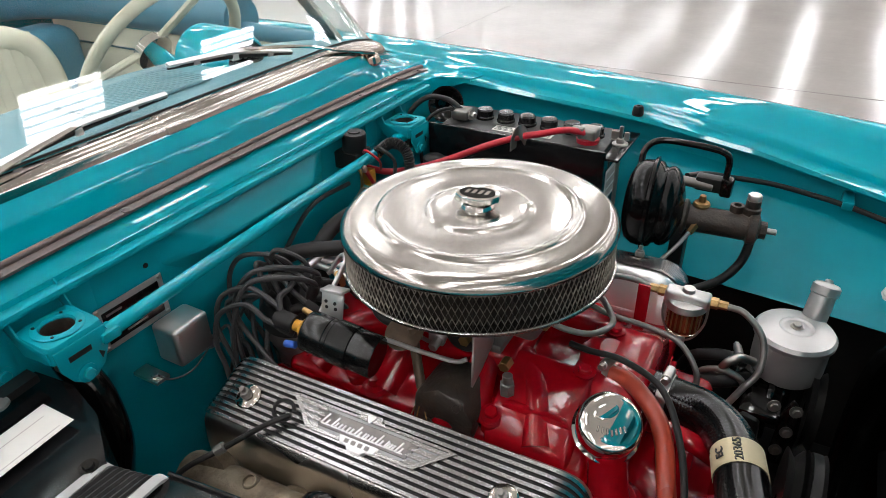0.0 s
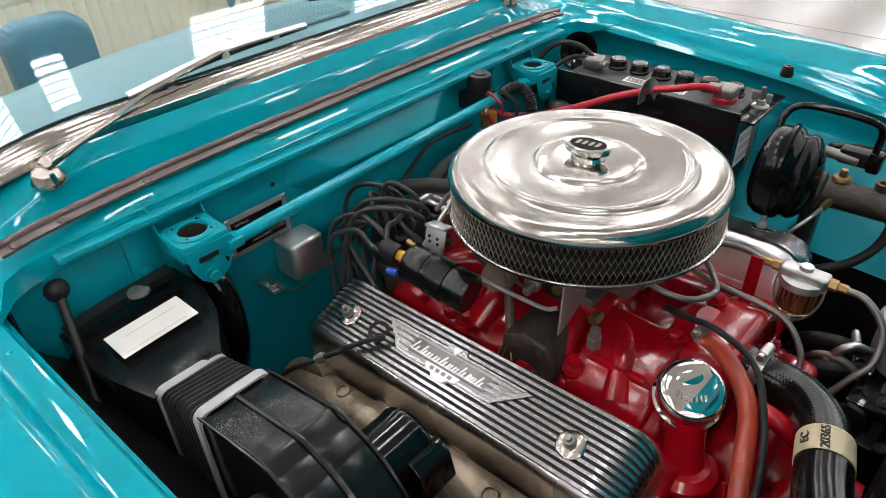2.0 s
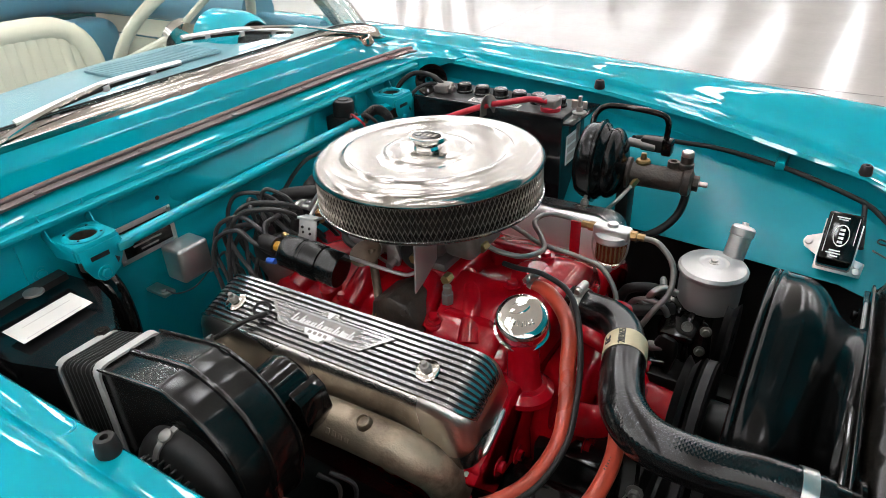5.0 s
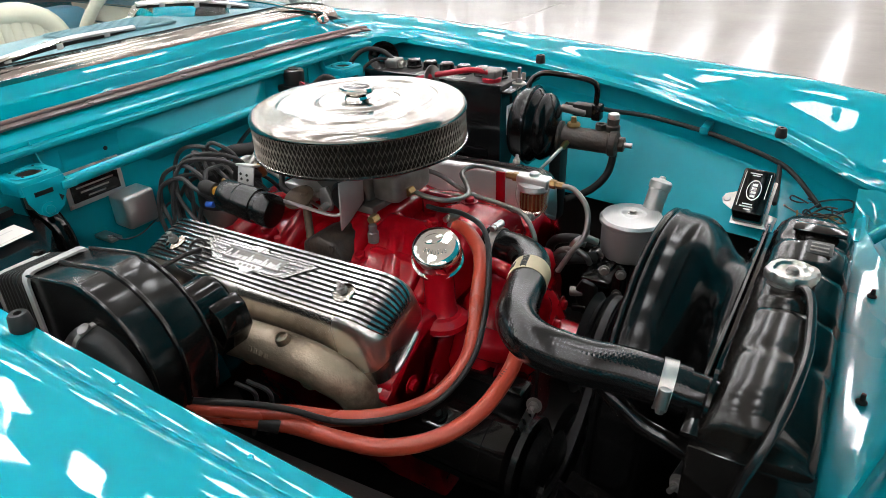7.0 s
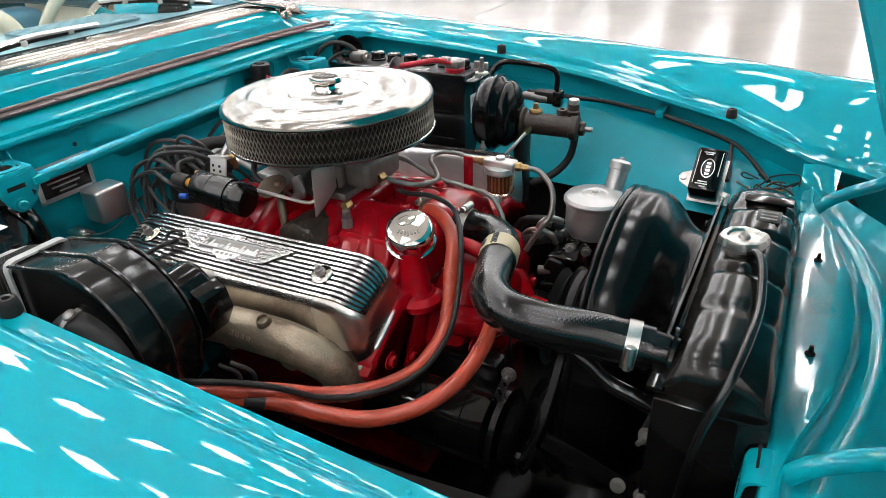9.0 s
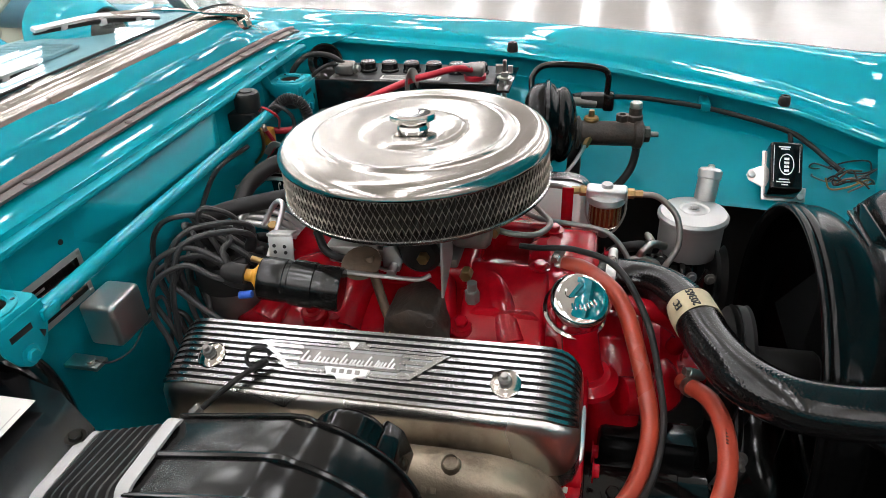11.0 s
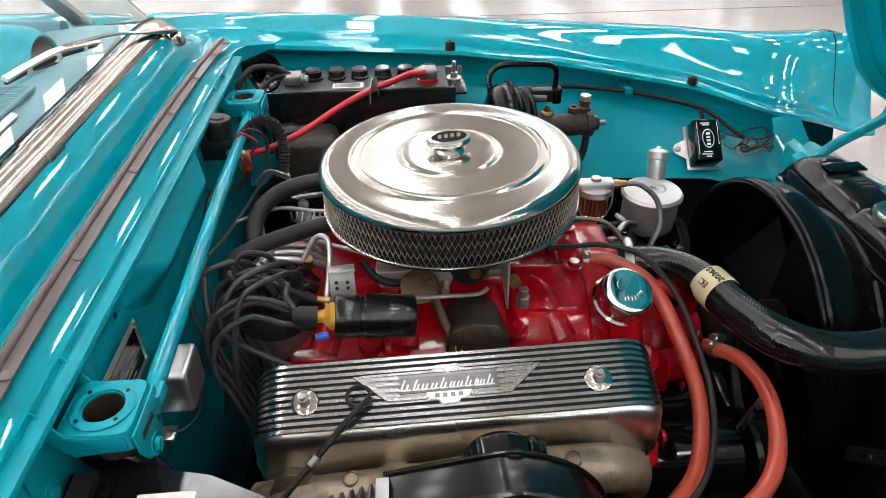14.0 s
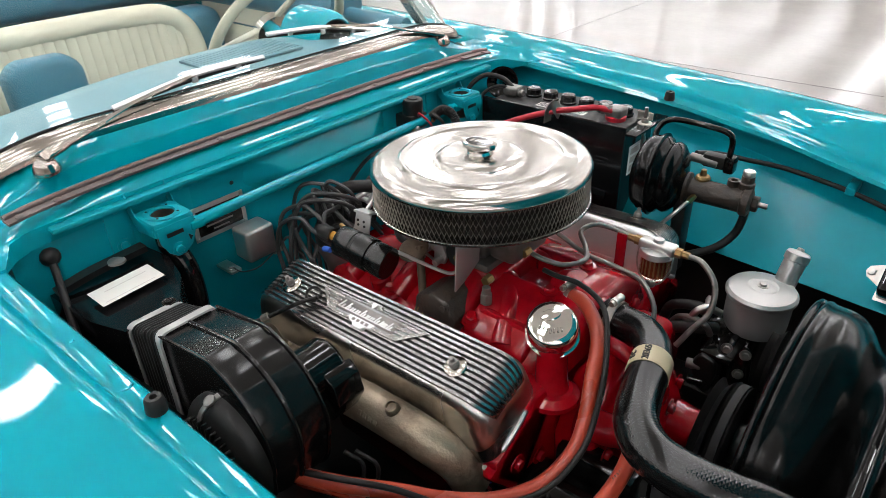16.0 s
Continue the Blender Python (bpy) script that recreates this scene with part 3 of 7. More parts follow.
    # side closers between the front panel and the fenders
    for s in (1, -1):
        part("corner_panel", loft([[(0.742, s * 0.462, 0.742), (0.746, s * 0.44, 0.705), (0.748, s * 0.40, 0.60)], [(0.770, s * 0.462, 0.745), (0.772, s * 0.425, 0.712), (0.765, s * 0.38, 0.60)],
                                   [(0.805, s * 0.460, 0.738), (0.800, s * 0.40, 0.714), (0.80, s * 0.36, 0.60)]]), TEAL, car)
    part("lip_plug", lathe([(0.0075, 0), (0.0085, 0.0015), (0.010, 0.0022), (0.0115, 0.0015), (0.012, 0)], 24, pose(0.008, -0.606, 0.8685)), TEAL, car)
    # rubber buffers on the lips
    for x, s in ((0.067, 1), (0.595, 1), (0.067, -1)):
        yl, zl = float(np.interp(x, FX, F_LIP_Y)) + 0.010, float(np.interp(x, FX, F_LIP_Z)) - 0.001
        t = thing("rubber_buffer", "small black rubber hood buffer on the fender lip", "buffer", (x, s * yl, zl), group="hood buffers")
        part("buffer", lathe([(0, 0), (0.0108, 0), (0.0114, 0.003), (0.0098, 0.016), (0.0080, 0.0185), (0.0040, 0.0185), (0.0037, 0.013), (0, 0.013)], 20, pose(x, s * yl, zl)), RUBBER, t)
    # unseen black plates added underneath, so that the bay is closed and dark
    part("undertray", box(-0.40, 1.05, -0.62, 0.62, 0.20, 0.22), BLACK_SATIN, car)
    part("floor_pan", box(-2.4, -0.40, -0.86, 0.86, 0.20, 0.24), BLACK_SATIN, car)
    for x, s in ((0.62, 1), (0.62, -1), (-1.97, 1), (-1.97, -1)):
        w = part("wheel", lathe([(0.18, -0.09), (0.30, -0.09), (0.335, -0.06), (0.335, 0.06), (0.30, 0.09), (0.18, 0.09)], 40, pose(x, s * 0.72, 0.335, 90, 0, 0)), RUBBER, car)
        part("rim", lathe([(0, 0.05), (0.06, 0.05), (0.15, 0.03), (0.185, 0.07), (0.185, -0.08), (0, -0.08)], 32, pose(x, s * 0.72, 0.335, 90, 0, 0)), CHROME, w)
    # tail, closing the body behind the seats
    part("rear_deck", loft([[(x, y, z - 0.03 * (y / 0.6) ** 2) for y in np.linspace(-0.6, 0.6, 9)] for x, z in ((-1.80, 0.93), (-1.86, 0.955), (-2.1, 0.955), (-2.6, 0.90), (-3.0, 0.80), (-3.05, 0.40))]), TEAL, car)
    part("rear_panel", box(-3.06, -3.035, -0.88, 0.88, 0.30, 0.80, 0.01), TEAL, car)
    return car


def hood():
    """The front-hinged hood, tipped up, its underside towards the engine."""
    h = thing("hood", "raised turquoise hood with folded edge flanges and stiffeners", "car hood", (0.90, 0, 0.74))
    # the side edge's line from the nose, curling forward, up to the rear edge
    EDGE = ((-0.235, 1.085, 0.768), (-0.16, 1.025, 0.784), (-0.105, 0.975, 0.805), (-0.06, 0.937, 0.830), (0.0, 0.897, 0.867), (0.1, 0.854, 0.944), (0.3, 0.776, 1.118), (0.55, 0.680, 1.349), (0.85, 0.565, 1.625), (1.05, 0.49, 1.81))
    EU, EX, EZ = zip(*EDGE)

    def at(u, y, d=0.0):
        # u: metres up the panel; d: towards the engine
        a = 23 if u > 0 else min(62, 23 - u * 420)
        return Vector((float(np.interp(u, EU, EX)) - math.cos(radians(a)) * d, y, float(np.interp(u, EU, EZ)) - math.sin(radians(a)) * d))
    WIDTH = ((-0.235, 0.35), (-0.20, 0.385), (-0.16, 0.41), (-0.105, 0.428), (-0.06, 0.437), (0.0, 0.443), (0.05, 0.447), (0.1, 0.45), (0.2, 0.455), (0.3, 0.46), (0.55, 0.49), (0.8, 0.53), (1.0, 0.55), (1.05, 0.53))
    rows = []
    for u, w in WIDTH:
        n = 21
        bow = [(-0.055 * (1 - abs(2 * i / (n - 1) - 1) ** 2.6)) for i in range(n)]
        row = [at(u, -w, 0.026), at(u, -w - 0.003, 0.012)] + [at(u, w * (2 * i / (n - 1) - 1), bow[i]) for i in range(n)] + [at(u, w + 0.003, 0.012), at(u, w, 0.026)]
        rows.append([tuple(p) for p in row])
    part("skin", thicken(loft(rows), 0.0015), TEAL, h)
    for s in (1, -1):
        prof = [[tuple(at(u, s * (w - 0.001), 0.026)), tuple(at(u, s * (w - 0.006), 0.0285)), tuple(at(u, s * (w - 0.028), 0.0275)), tuple(at(u, s * (w - 0.033), 0.022)), tuple(at(u, s * (w - 0.037), 0.006)), tuple(at(u, s * (w - 0.075), 0.000)), tuple(at(u, s * (w - 0.085), -0.018))]
                for u, w in WIDTH[1:]]
        part("edge_flange", loft(prof), TEAL, h)
        # goose-neck hinge: an arm out of the front panel and a strap up the hood
        y = s * 0.325
        hg = part("hinge_arm", tube([(0.752, y, 0.650), (0.757, y, 0.685), (0.783, y, 0.726), (0.815, y, 0.752), (0.858, y, 0.778), (0.888, y, 0.808), at(0.02, y, 0.012)], 0.0105, 14, 8), TEAL, h)
        st = part("hinge_strap", strip([at(-0.05, y, 0.008), at(0.02, y, 0.010), at(0.12, y, 0.008), at(0.26, y, 0.006)], (-0.92, 0, -0.39), 0.036, 0.007, per=5), TEAL, h)
        for u in (0.03, 0.13, 0.23):
            bolt(st, at(u, y, 0.013), (-0.92, 0, -0.39), 0.009, 0.008, material=TEAL_SHADED)
        # a black block stands for the dark opening that the arm comes out of
        part("hinge_box", box(0.738, 0.766, y - 0.012, y + 0.030, 0.640, 0.709, 0.003), BLACK_SATIN, h)
        part("hinge_arch", strip([(0.735, y, 0.655), (0.736, y, 0.700), (0.744, y, 0.7125), (0.760, y, 0.7145), (0.770, y, 0.708)], (0, 0, 1), 0.050, 0.004), TEAL, h)
    for u in (0.40, 0.80):
        part("stiffener", loft([[tuple(at(u - 0.05, y, -0.040)), tuple(at(u - 0.03, y, -0.010)), tuple(at(u + 0.03, y, -0.010)), tuple(at(u + 0.05, y, -0.040))] for y in np.linspace(-0.40, 0.40, 9)]), TEAL_SHADED, h)


def weatherstrip():
    t = thing("weatherstrip", "weathered dark rubber seal strip along the cowl", "seal strip", (-0.39, 0, 0.92))
    pts = [(-0.374, -0.565, 0.920), (-0.383, -0.50, 0.923), (-0.393, -0.35, 0.925), (-0.397, -0.1, 0.925), (-0.397, 0.15, 0.925), (-0.393, 0.35, 0.924), (-0.388, 0.50, 0.920), (-0.386, 0.55, 0.916)]
    part("base", strip([(x + 0.001, y, z - 0.002) for x, y, z in pts], (0.25, 0, 1), 0.015, 0.004), RUBBER_GREY, t)
    part("bead", tube([(x - 0.007, y, z + 0.002) for x, y, z in pts], 0.0050, 10), RUBBER_GREY, t)
    L = spline(pts, 12)
    for k in range(4, len(L) - 2, 9):
        p = L[k]
        part("clip", lathe([(0, 0), (0.006, 0), (0.006, 0.001), (0.004, 0.002), (0, 0.0024)], 10, pose(p.x + 0.004, p.y, p.z - 0.0002, 0, 14, 0)), RUBBER_GREY, t)


def wiper(pivot, tip, elbow, group):
    t = thing("wiper", "chrome wiper arm and blade resting on the windscreen", "wiper", pivot, group=group)
    p, e = Vector(pivot), Vector(elbow)
    part("pivot", lathe([(0, -0.012), (0.020, -0.012), (0.020, -0.006), (0.0175, -0.002), (0.0165, 0.002), (0.0135, 0.0065), (0.008, 0.0095), (0, 0.0105)], 28, pose(*pivot, 8, 4, 0)), CHROME_AGED, t)
    d = (e - p).normalized()
    up = Vector((0.3, 0, 1)) - d * d.dot(Vector((0.3, 0, 1)))
    up.normalize()
    side = d.cross(up)
    rings = []
    for s, w, h, lift in ((0.0, 0.0080, 0.0045, 0.011), (0.01, 0.0105, 0.0060, 0.012), (0.04, 0.0108, 0.0070, 0.013), (0.10, 0.0098, 0.0068, 0.013), (0.14, 0.0075, 0.0055, 0.013), (0.22, 0.0060, 0.0046, 0.012), (0.32, 0.0048, 0.0036, 0.011), (0.36, 0.0036, 0.0026, 0.011)):
        c = p.lerp(e, s) + up * lift
        rings.append([tuple(c + side * (w * math.cos(2 * math.pi * q / 14)) + up * (h * math.sin(2 * math.pi * q / 14))) for q in range(14)])
    part("arm_head", loft(rings, closed=True, caps=True), CHROME_AGED, t)
    part("arm", strip([p.lerp(e, 0.25) + Vector((0, 0, 0.010)), p.lerp(e, 0.6) + Vector((0, 0, 0.012)), e], (0.5, 0, 1), 0.006, 0.0028), CHROME, t)
    a, b_ = Vector(tip[0]), Vector(tip[1])
    bl = part("blade_bridge", strip([a, a.lerp(b_, 0.25) + Vector((0, 0, 0.006)), a.lerp(b_, 0.5) + Vector((0, 0, 0.010)), a.lerp(b_, 0.75) + Vector((0, 0, 0.006)), b_], (0.6, 0, 1), 0.0080, 0.005), ALU_SATIN, t)
    part("squeegee", strip([a - Vector((0, 0, 0.004)), a.lerp(b_, 0.5) + Vector((0, 0, 0.002)), b_ - Vector((0, 0, 0.004))], (0.6, 0, 1), 0.003, 0.006), RUBBER, bl)
    for k in (0.2, 0.5, 0.8):
        c = a.lerp(b_, k)
        part("claw", box(-0.004, 0.004, -0.006, 0.006, -0.004, 0.006, 0.0015, m=Matrix.Translation(c)), ALU_SATIN, bl)


def screen_base(y):
    a = abs(y)
    x = -0.478 - (0.0 if a < 0.40 else 0.55 * (a - 0.40) ** 2) - (0.0 if a < 0.53 else 9.0 * (a - 0.53) ** 2)
    z = 0.984 - (0.0 if a < 0.38 else 0.9 * (a - 0.38) ** 2)
    return x, z


def windscreen():
    w = thing("windscreen", "wraparound glass windscreen with aged chrome surround", "windscreen", (-0.48, 0, 0.97))
    ys = [-0.66 + 1.32 * i / 60 for i in range(61)]
    rows = []
    for y in ys:
        x, z = screen_base(y)
        rows.append([(x + 0.012, y, z - 0.022), (x + 0.011, y, z - 0.014), (x + 0.006, y, z - 0.005), (x - 0.003, y, z + 0.001), (x - 0.014, y, z + 0.004), (x - 0.020, y, z + 0.002), (x - 0.020, y, z - 0.02)])
    part("base_trim", loft(rows), CHROME_AGED, w, "aged chrome lower trim")
    g0, g1 = [], []
    for y in ys:
        x, z = screen_base(y)
        g0.append((x - 0.024, y, z + 0.002))
        g1.append((x - 0.34 - 0.10 * (abs(y) > 0.5) * (abs(y) - 0.5), y * 0.90, z + 0.40))
    rows = [[Vector(a).lerp(Vector(b_), k / 6) for a, b_ in zip(g0, g1)] for k in range(7)]
    gl = part("pane", thicken(loft([[tuple(p) for p in r] for r in rows]), 0.004), GLASS, w)
    gl.visible_shadow = False
    part("gasket", tube([(p[0] + 0.003, p[1], p[2] + 0.003) for p in g0[::3]], 0.0018, 8, 3), RUBBER, w)
    part("header", tube(g1[::4], 0.012, 10, 3), CHROME_AGED, w)
    for s in (0, -1):
        part("post", strip([g0[s], Vector(g0[s]).lerp(Vector(g1[s]), 0.5), g1[s]], (0.2, 1, 0), 0.03, 0.016), CHROME_AGED, w)
    rows = []
    for y in (-0.062, -0.060, -0.040, -0.020, -0.018):
        x, z = screen_base(y)
        e = 0.0 if y in (-0.062, -0.018) else 0.0018
        rows.append([(x + 0.012 + e, y, z - 0.022), (x + 0.011 + e, y, z - 0.014 + e), (x + 0.006 + e, y, z - 0.005 + e), (x - 0.003, y, z + 0.001 + e), (x - 0.014, y, z + 0.004 + e), (x - 0.020, y, z + 0.002 + e)])
    part("trim_joint", loft(rows), CHROME_AGED, w, "overlapping chrome trim sleeve")


def cockpit():
    d = thing("dashboard", "blue-green vinyl dashboard top with ribbed speaker panel", "dashboard", (-0.65, 0, 0.9))
    rows = []
    for y in np.linspace(-0.58, 0.58, 13):
        k = 1 - 0.05 * (y / 0.58) ** 2
        rows.append([(-0.490, y, 0.976 * k), (-0.515, y, 0.985 * k), (-0.56, y, 0.992 * k), (-0.66, y, 0.992 * k), (-0.74, y, 0.982 * k), (-0.775, y, 0.955 * k), (-0.775, y, 0.90 * k), (-0.74, y, 0.78)])
    part("pad", loft(rows), DASH_VINYL, d)
    sp = part("speaker_panel", box(-0.665, -0.545, -0.11, 0.11, 0.990, 0.996, 0.002), DASH_VINYL, d)
    rb = None
    for i in range(26):
        y = -0.105 + 0.21 * i / 25
        if rb is None:
            rb = part("speaker_rib", box(-0.66, -0.55, -0.0018, 0.0018, 0.995, 0.9975, 0.0008, 1), DASH_VINYL, sp)
            rb.location.y = y
        else:
            again("speaker_rib", rb, pose(0, y, 0), sp)
    bn = part("instrument_hood", thicken(loft([[(x, 0.238 + r * math.cos(a), 0.980 + 0.062 * (r / 0.07) * math.sin(a)) for a in np.linspace(0, math.pi, 21)] for x, r in ((-0.585, 0.050), (-0.600, 0.062), (-0.625, 0.069), (-0.70, 0.071))]), 0.003), TEAL, d)
    part("dial_cover", lathe([(0, 0.034), (0.03, 0.031), (0.05, 0.020), (0.060, 0)], 28, pose(-0.622, 0.238, 0.990, 0, 24, 0)), BLACK_GLOSS, d)
    st = thing("driver_wheel", "ivory steering wheel with thin spokes", "steering wheel", (-0.93, 0.33, 0.88))
    m = pose(-0.93, 0.33, 0.92, 0, -58, 0)
    part("rim", tube([m @ Vector((0.205 * math.cos(a), 0.205 * math.sin(a), 0)) for a in np.linspace(0, 2 * math.pi, 33)], 0.0135, 12, 3), IVORY, st)
    for a in (20, 160, 270):
        e = m @ Vector((0.20 * math.cos(radians(a)), 0.20 * math.sin(radians(a)), 0))
        part("spoke", tube([m @ Vector((0, 0, 0.05)), (m @ Vector((0, 0, 0.05))).lerp(e, 0.5), e], 0.009, 8), IVORY, st)
    part("hub", lathe([(0, -0.03), (0.045, -0.02), (0.045, 0.0), (0.03, 0.012), (0, 0.014)], 24, m @ pose(0, 0, 0.05)), CHROME, st)
    part("column", rod(m @ Vector((0, 0, 0.04)), m @ Vector((0, 0, -0.30)), 0.022), TEAL, st)
    s = thing("bench_seat", "cream pleated vinyl bench seat with blue bolsters", "car seat", (-1.5, 0, 0.4))
    part("cushion", box(-1.5, -0.98, -0.56, 0.56, 0.38, 0.56, 0.05, 4), BLUE_VINYL, s)
    part("back_shell", box(-1.74, -1.575, -0.58, 0.58, 0.45, 0.90, 0.05, 5), BLUE_VINYL, s)
    part("back_bolster", tube([(-1.53, -0.415, 0.55), (-1.55, -0.425, 0.80), (-1.57, -0.365, 0.895), (-1.575, -0.2, 0.915), (-1.575, 0.2, 0.915), (-1.57, 0.365, 0.895), (-1.55, 0.425, 0.80), (-1.53, 0.415, 0.55)], 0.036, 14), CREAM, s)
    pl = None
    for i in range(25):
        y = -0.384 + 0.768 * i / 24
        if pl is None:
            pl = part("pleat", tube([(-1.550, 0, 0.52), (-1.563, 0, 0.70), (-1.580, 0, 0.91)], 0.034, 14), CREAM, s)
            pl.location.y = y
        else:
            again("pleat", pl, pose(0, y, 0), s)
    ar = thing("armrest", "rounded blue vinyl centre armrest pad", "armrest", (-1.35, -0.13, 0.6))
    part("pad", prism(rounded(0.20, 0.34, 0.06, 6, -0.13, 0.73), "x", -1.42, -1.33, 0.025, 4), BLUE_VINYL, ar)
    rl = thing("padded_rail", "padded blue vinyl rail round the cockpit's rear", "trim rail", (-1.75, 0, 0.95))
    part("rail", tube([(-0.95, -0.60, 0.955), (-1.40, -0.60, 0.965), (-1.68, -0.56, 0.97), (-1.78, -0.40, 0.975), (-1.80, 0, 0.98), (-1.78, 0.40, 0.975), (-1.68, 0.56, 0.97), (-1.40, 0.60, 0.965), (-0.95, 0.60, 0.955)], 0.062, 14), BLUE_VINYL, rl)
    for sgn in (1, -1):
        dr = thing("door_trim", "cream and blue vinyl door panel with chrome bead", "door panel", (-1.2, sgn * 0.6, 0.6))
        part("panel", box(-1.75, -0.70, sgn * 0.60, sgn * 0.615, 0.35, 0.92, 0.003), CREAM, dr)
        part("top_roll", tube([(-0.72, sgn * 0.61, 0.925), (-1.2, sgn * 0.61, 0.935), (-1.75, sgn * 0.61, 0.935)], 0.022, 10), BLUE_VINYL, dr)
        part("bead", tube([(-0.75, sgn * 0.598, 0.86), (-1.2, sgn * 0.598, 0.84), (-1.7, sgn * 0.598, 0.84)], 0.004, 8), CHROME, dr)
    part("carpet", box(-1.7, -0.62, -0.6, 0.6, 0.24, 0.26), CARPET, s)


hall()
ceiling_lights()
car_body()
hood()
weatherstrip()
wiper((-0.435, -0.475, 0.958), ((-0.497, -0.330, 0.992), (-0.516, -0.010, 1.004)), (-0.506, -0.165, 1.008), "wipers")
wiper((-0.455, 0.455, 0.955), ((-0.521, 0.008, 1.043), (-0.517, 0.285, 1.000)), (-0.519, 0.17, 1.030), "wipers")
windscreen()
cockpit()


# ---- engine ----
def engine():
    e = thing("engine", "red enamelled vee-eight engine block with cast intake", "engine", (0, 0, 0.3))
    V = [(-0.30, 0.625), (-0.205, 0.700), (-0.150, 0.690), (-0.105, 0.640), (0.105, 0.640), (0.150, 0.690), (0.205, 0.700), (0.30, 0.625), (0.20, 0.50), (0.16, 0.30), (-0.16, 0.30), (-0.20, 0.50)]
    part("block", prism(V, "x", -0.235, 0.262, 0.010, 2), RED, e)
    for s in (-1, 1):
        part("cylinder_head", prism([(s * 0.290, 0.615), (s * 0.285, 0.645), (s * 0.195, 0.690), (s * 0.150, 0.655), (s * 0.225, 0.545)], "x", -0.236, 0.262, 0.008, 2), RED, e)
    # intake casting: rails, plenum and runners
    im = part("intake_manifold", prism([(-0.155, 0.690), (-0.120, 0.716), (-0.075, 0.735), (0.075, 0.735), (0.120, 0.716), (0.155, 0.690), (0.10, 0.63), (-0.10, 0.63)], "x", -0.215, 0.225, 0.012, 3), RED, e)
    part("plenum", box(-0.085, 0.105, -0.075, 0.075, 0.72, 0.768, 0.014, 3), RED, e)
    for x in (-0.165, -0.055, 0.075, 0.165):
        for s in (-1, 1):
            part("runner", tube([(x * 0.55 + 0.01, s * 0.04, 0.742), (x * 0.85, s * 0.085, 0.738), (x, s * 0.140, 0.702)], 0.021, 12, 6), RED, e)
    # front web with the water outlet
    part("front_web", prism([(-0.15, 0.675), (-0.11, 0.735), (-0.05, 0.768), (0.05, 0.768), (0.11, 0.735), (0.15, 0.675)], "x", 0.17, 0.262, 0.014, 3), RED, e)
    part("outlet_boss", lathe([(0, 0), (0.045, 0), (0.042, 0.014), (0.034, 0.024), (0, 0.024)], 24, pose(0.205, -0.012, 0.742, 0, 40, 0)), RED, e)
    wn = part("water_outlet", tube([(0.200, -0.012, 0.742), (0.235, -0.015, 0.745), (0.262, -0.018, 0.741), (0.292, -0.022, 0.738)], 0.023, 16, 8), RED, e)
    for p in ((0.19, -0.06, 0.770), (0.20, 0.035, 0.772), (0.11, -0.095, 0.738), (0.03, -0.115, 0.733), (0.11, 0.095, 0.738), (-0.16, -0.12, 0.722), (0.155, -0.125, 0.722)):
        bolt(e, p, (0, 0, 1), 0.009, 0.008, material=RED)
    for y, z in ((-0.06, 0.72), (0.06, 0.72), (-0.12, 0.66), (0.12, 0.66), (-0.20, 0.60), (-0.255, 0.63), (0.2, 0.6), (-0.18, 0.52)):
        bolt(e, (0.272, y, z), (1, 0, 0), 0.009, 0.008, material=RED)
    # valley studs with dish washers
    for x, y in ((-0.065, -0.145), (0.045, -0.148)):
        part("stud_washer", lathe([(0, 0), (0.019, 0), (0.016, 0.006), (0.008, 0.008), (0.007, 0.018), (0, 0.019)], 18, pose(x, y, 0.705)), RED, e)
    # timing cover and water pump
    part("timing_cover", prism([(-0.155, 0.60), (-0.10, 0.69), (0.10, 0.69), (0.155, 0.60), (0.12, 0.32), (-0.12, 0.32)], "x", 0.262, 0.330, 0.016, 3), RED, e)
    part("pump_body", lathe([(0, 0), (0.075, 0), (0.072, 0.03), (0.05, 0.05), (0.034, 0.06), (0.030, 0.10), (0, 0.10)], 28, pose(0.325, 0, 0.585, 0, 90, 0)), RED, e)
    part("pump_leg", tube([(0.345, -0.02, 0.60), (0.362, -0.075, 0.615), (0.350, -0.125, 0.635), (0.30, -0.15, 0.650)], 0.024, 14, 8), RED, e)
    part("bypass_tube", tube([(0.285, -0.07, 0.735), (0.33, -0.075, 0.730), (0.375, -0.06, 0.690), (0.372, -0.045, 0.65)], 0.012, 12, 8), RED, e, "dull red bypass tube")
    for p, ax in (((0.385, -0.03, 0.632), (1, 0, 0)), ((0.372, -0.105, 0.66), (1, 0, 0.3)), ((0.372, 0.03, 0.63), (1, 0, 0)), ((0.345, -0.14, 0.60), (1, 0, 0)), ((0.345, -0.10, 0.48), (1, 0, 0))):
        bolt(e, p, ax, 0.009, 0.009, material=RED)
    # a red strap that carries the fuel filter
    part("filter_strap", box(0.205, 0.222, 0.118, 0.122, 0.69, 0.797, 0.001), RED, e)
    # breather pipe and bracket near the coil
    part("draft_tube", tube([(-0.02, -0.115, 0.80), (-0.005, -0.130, 0.755), (0.015, -0.150, 0.715)], 0.0065, 10), RUSTY, e, "rusty brown bracket rod")
    for k in range(7):
        a = 0.9 * k
        part("frayed_strand", tube([(0.012, -0.147, 0.720), (0.015 + 0.008 * math.cos(a), -0.154 + 0.006 * math.sin(a), 0.718 + 0.004 * math.sin(2 * a)), (0.017 + 0.017 * math.cos(a), -0.158 + 0.012 * math.sin(a), 0.706 + 0.005 * math.cos(a))], 0.0009, 5, 4), BRASS, e)
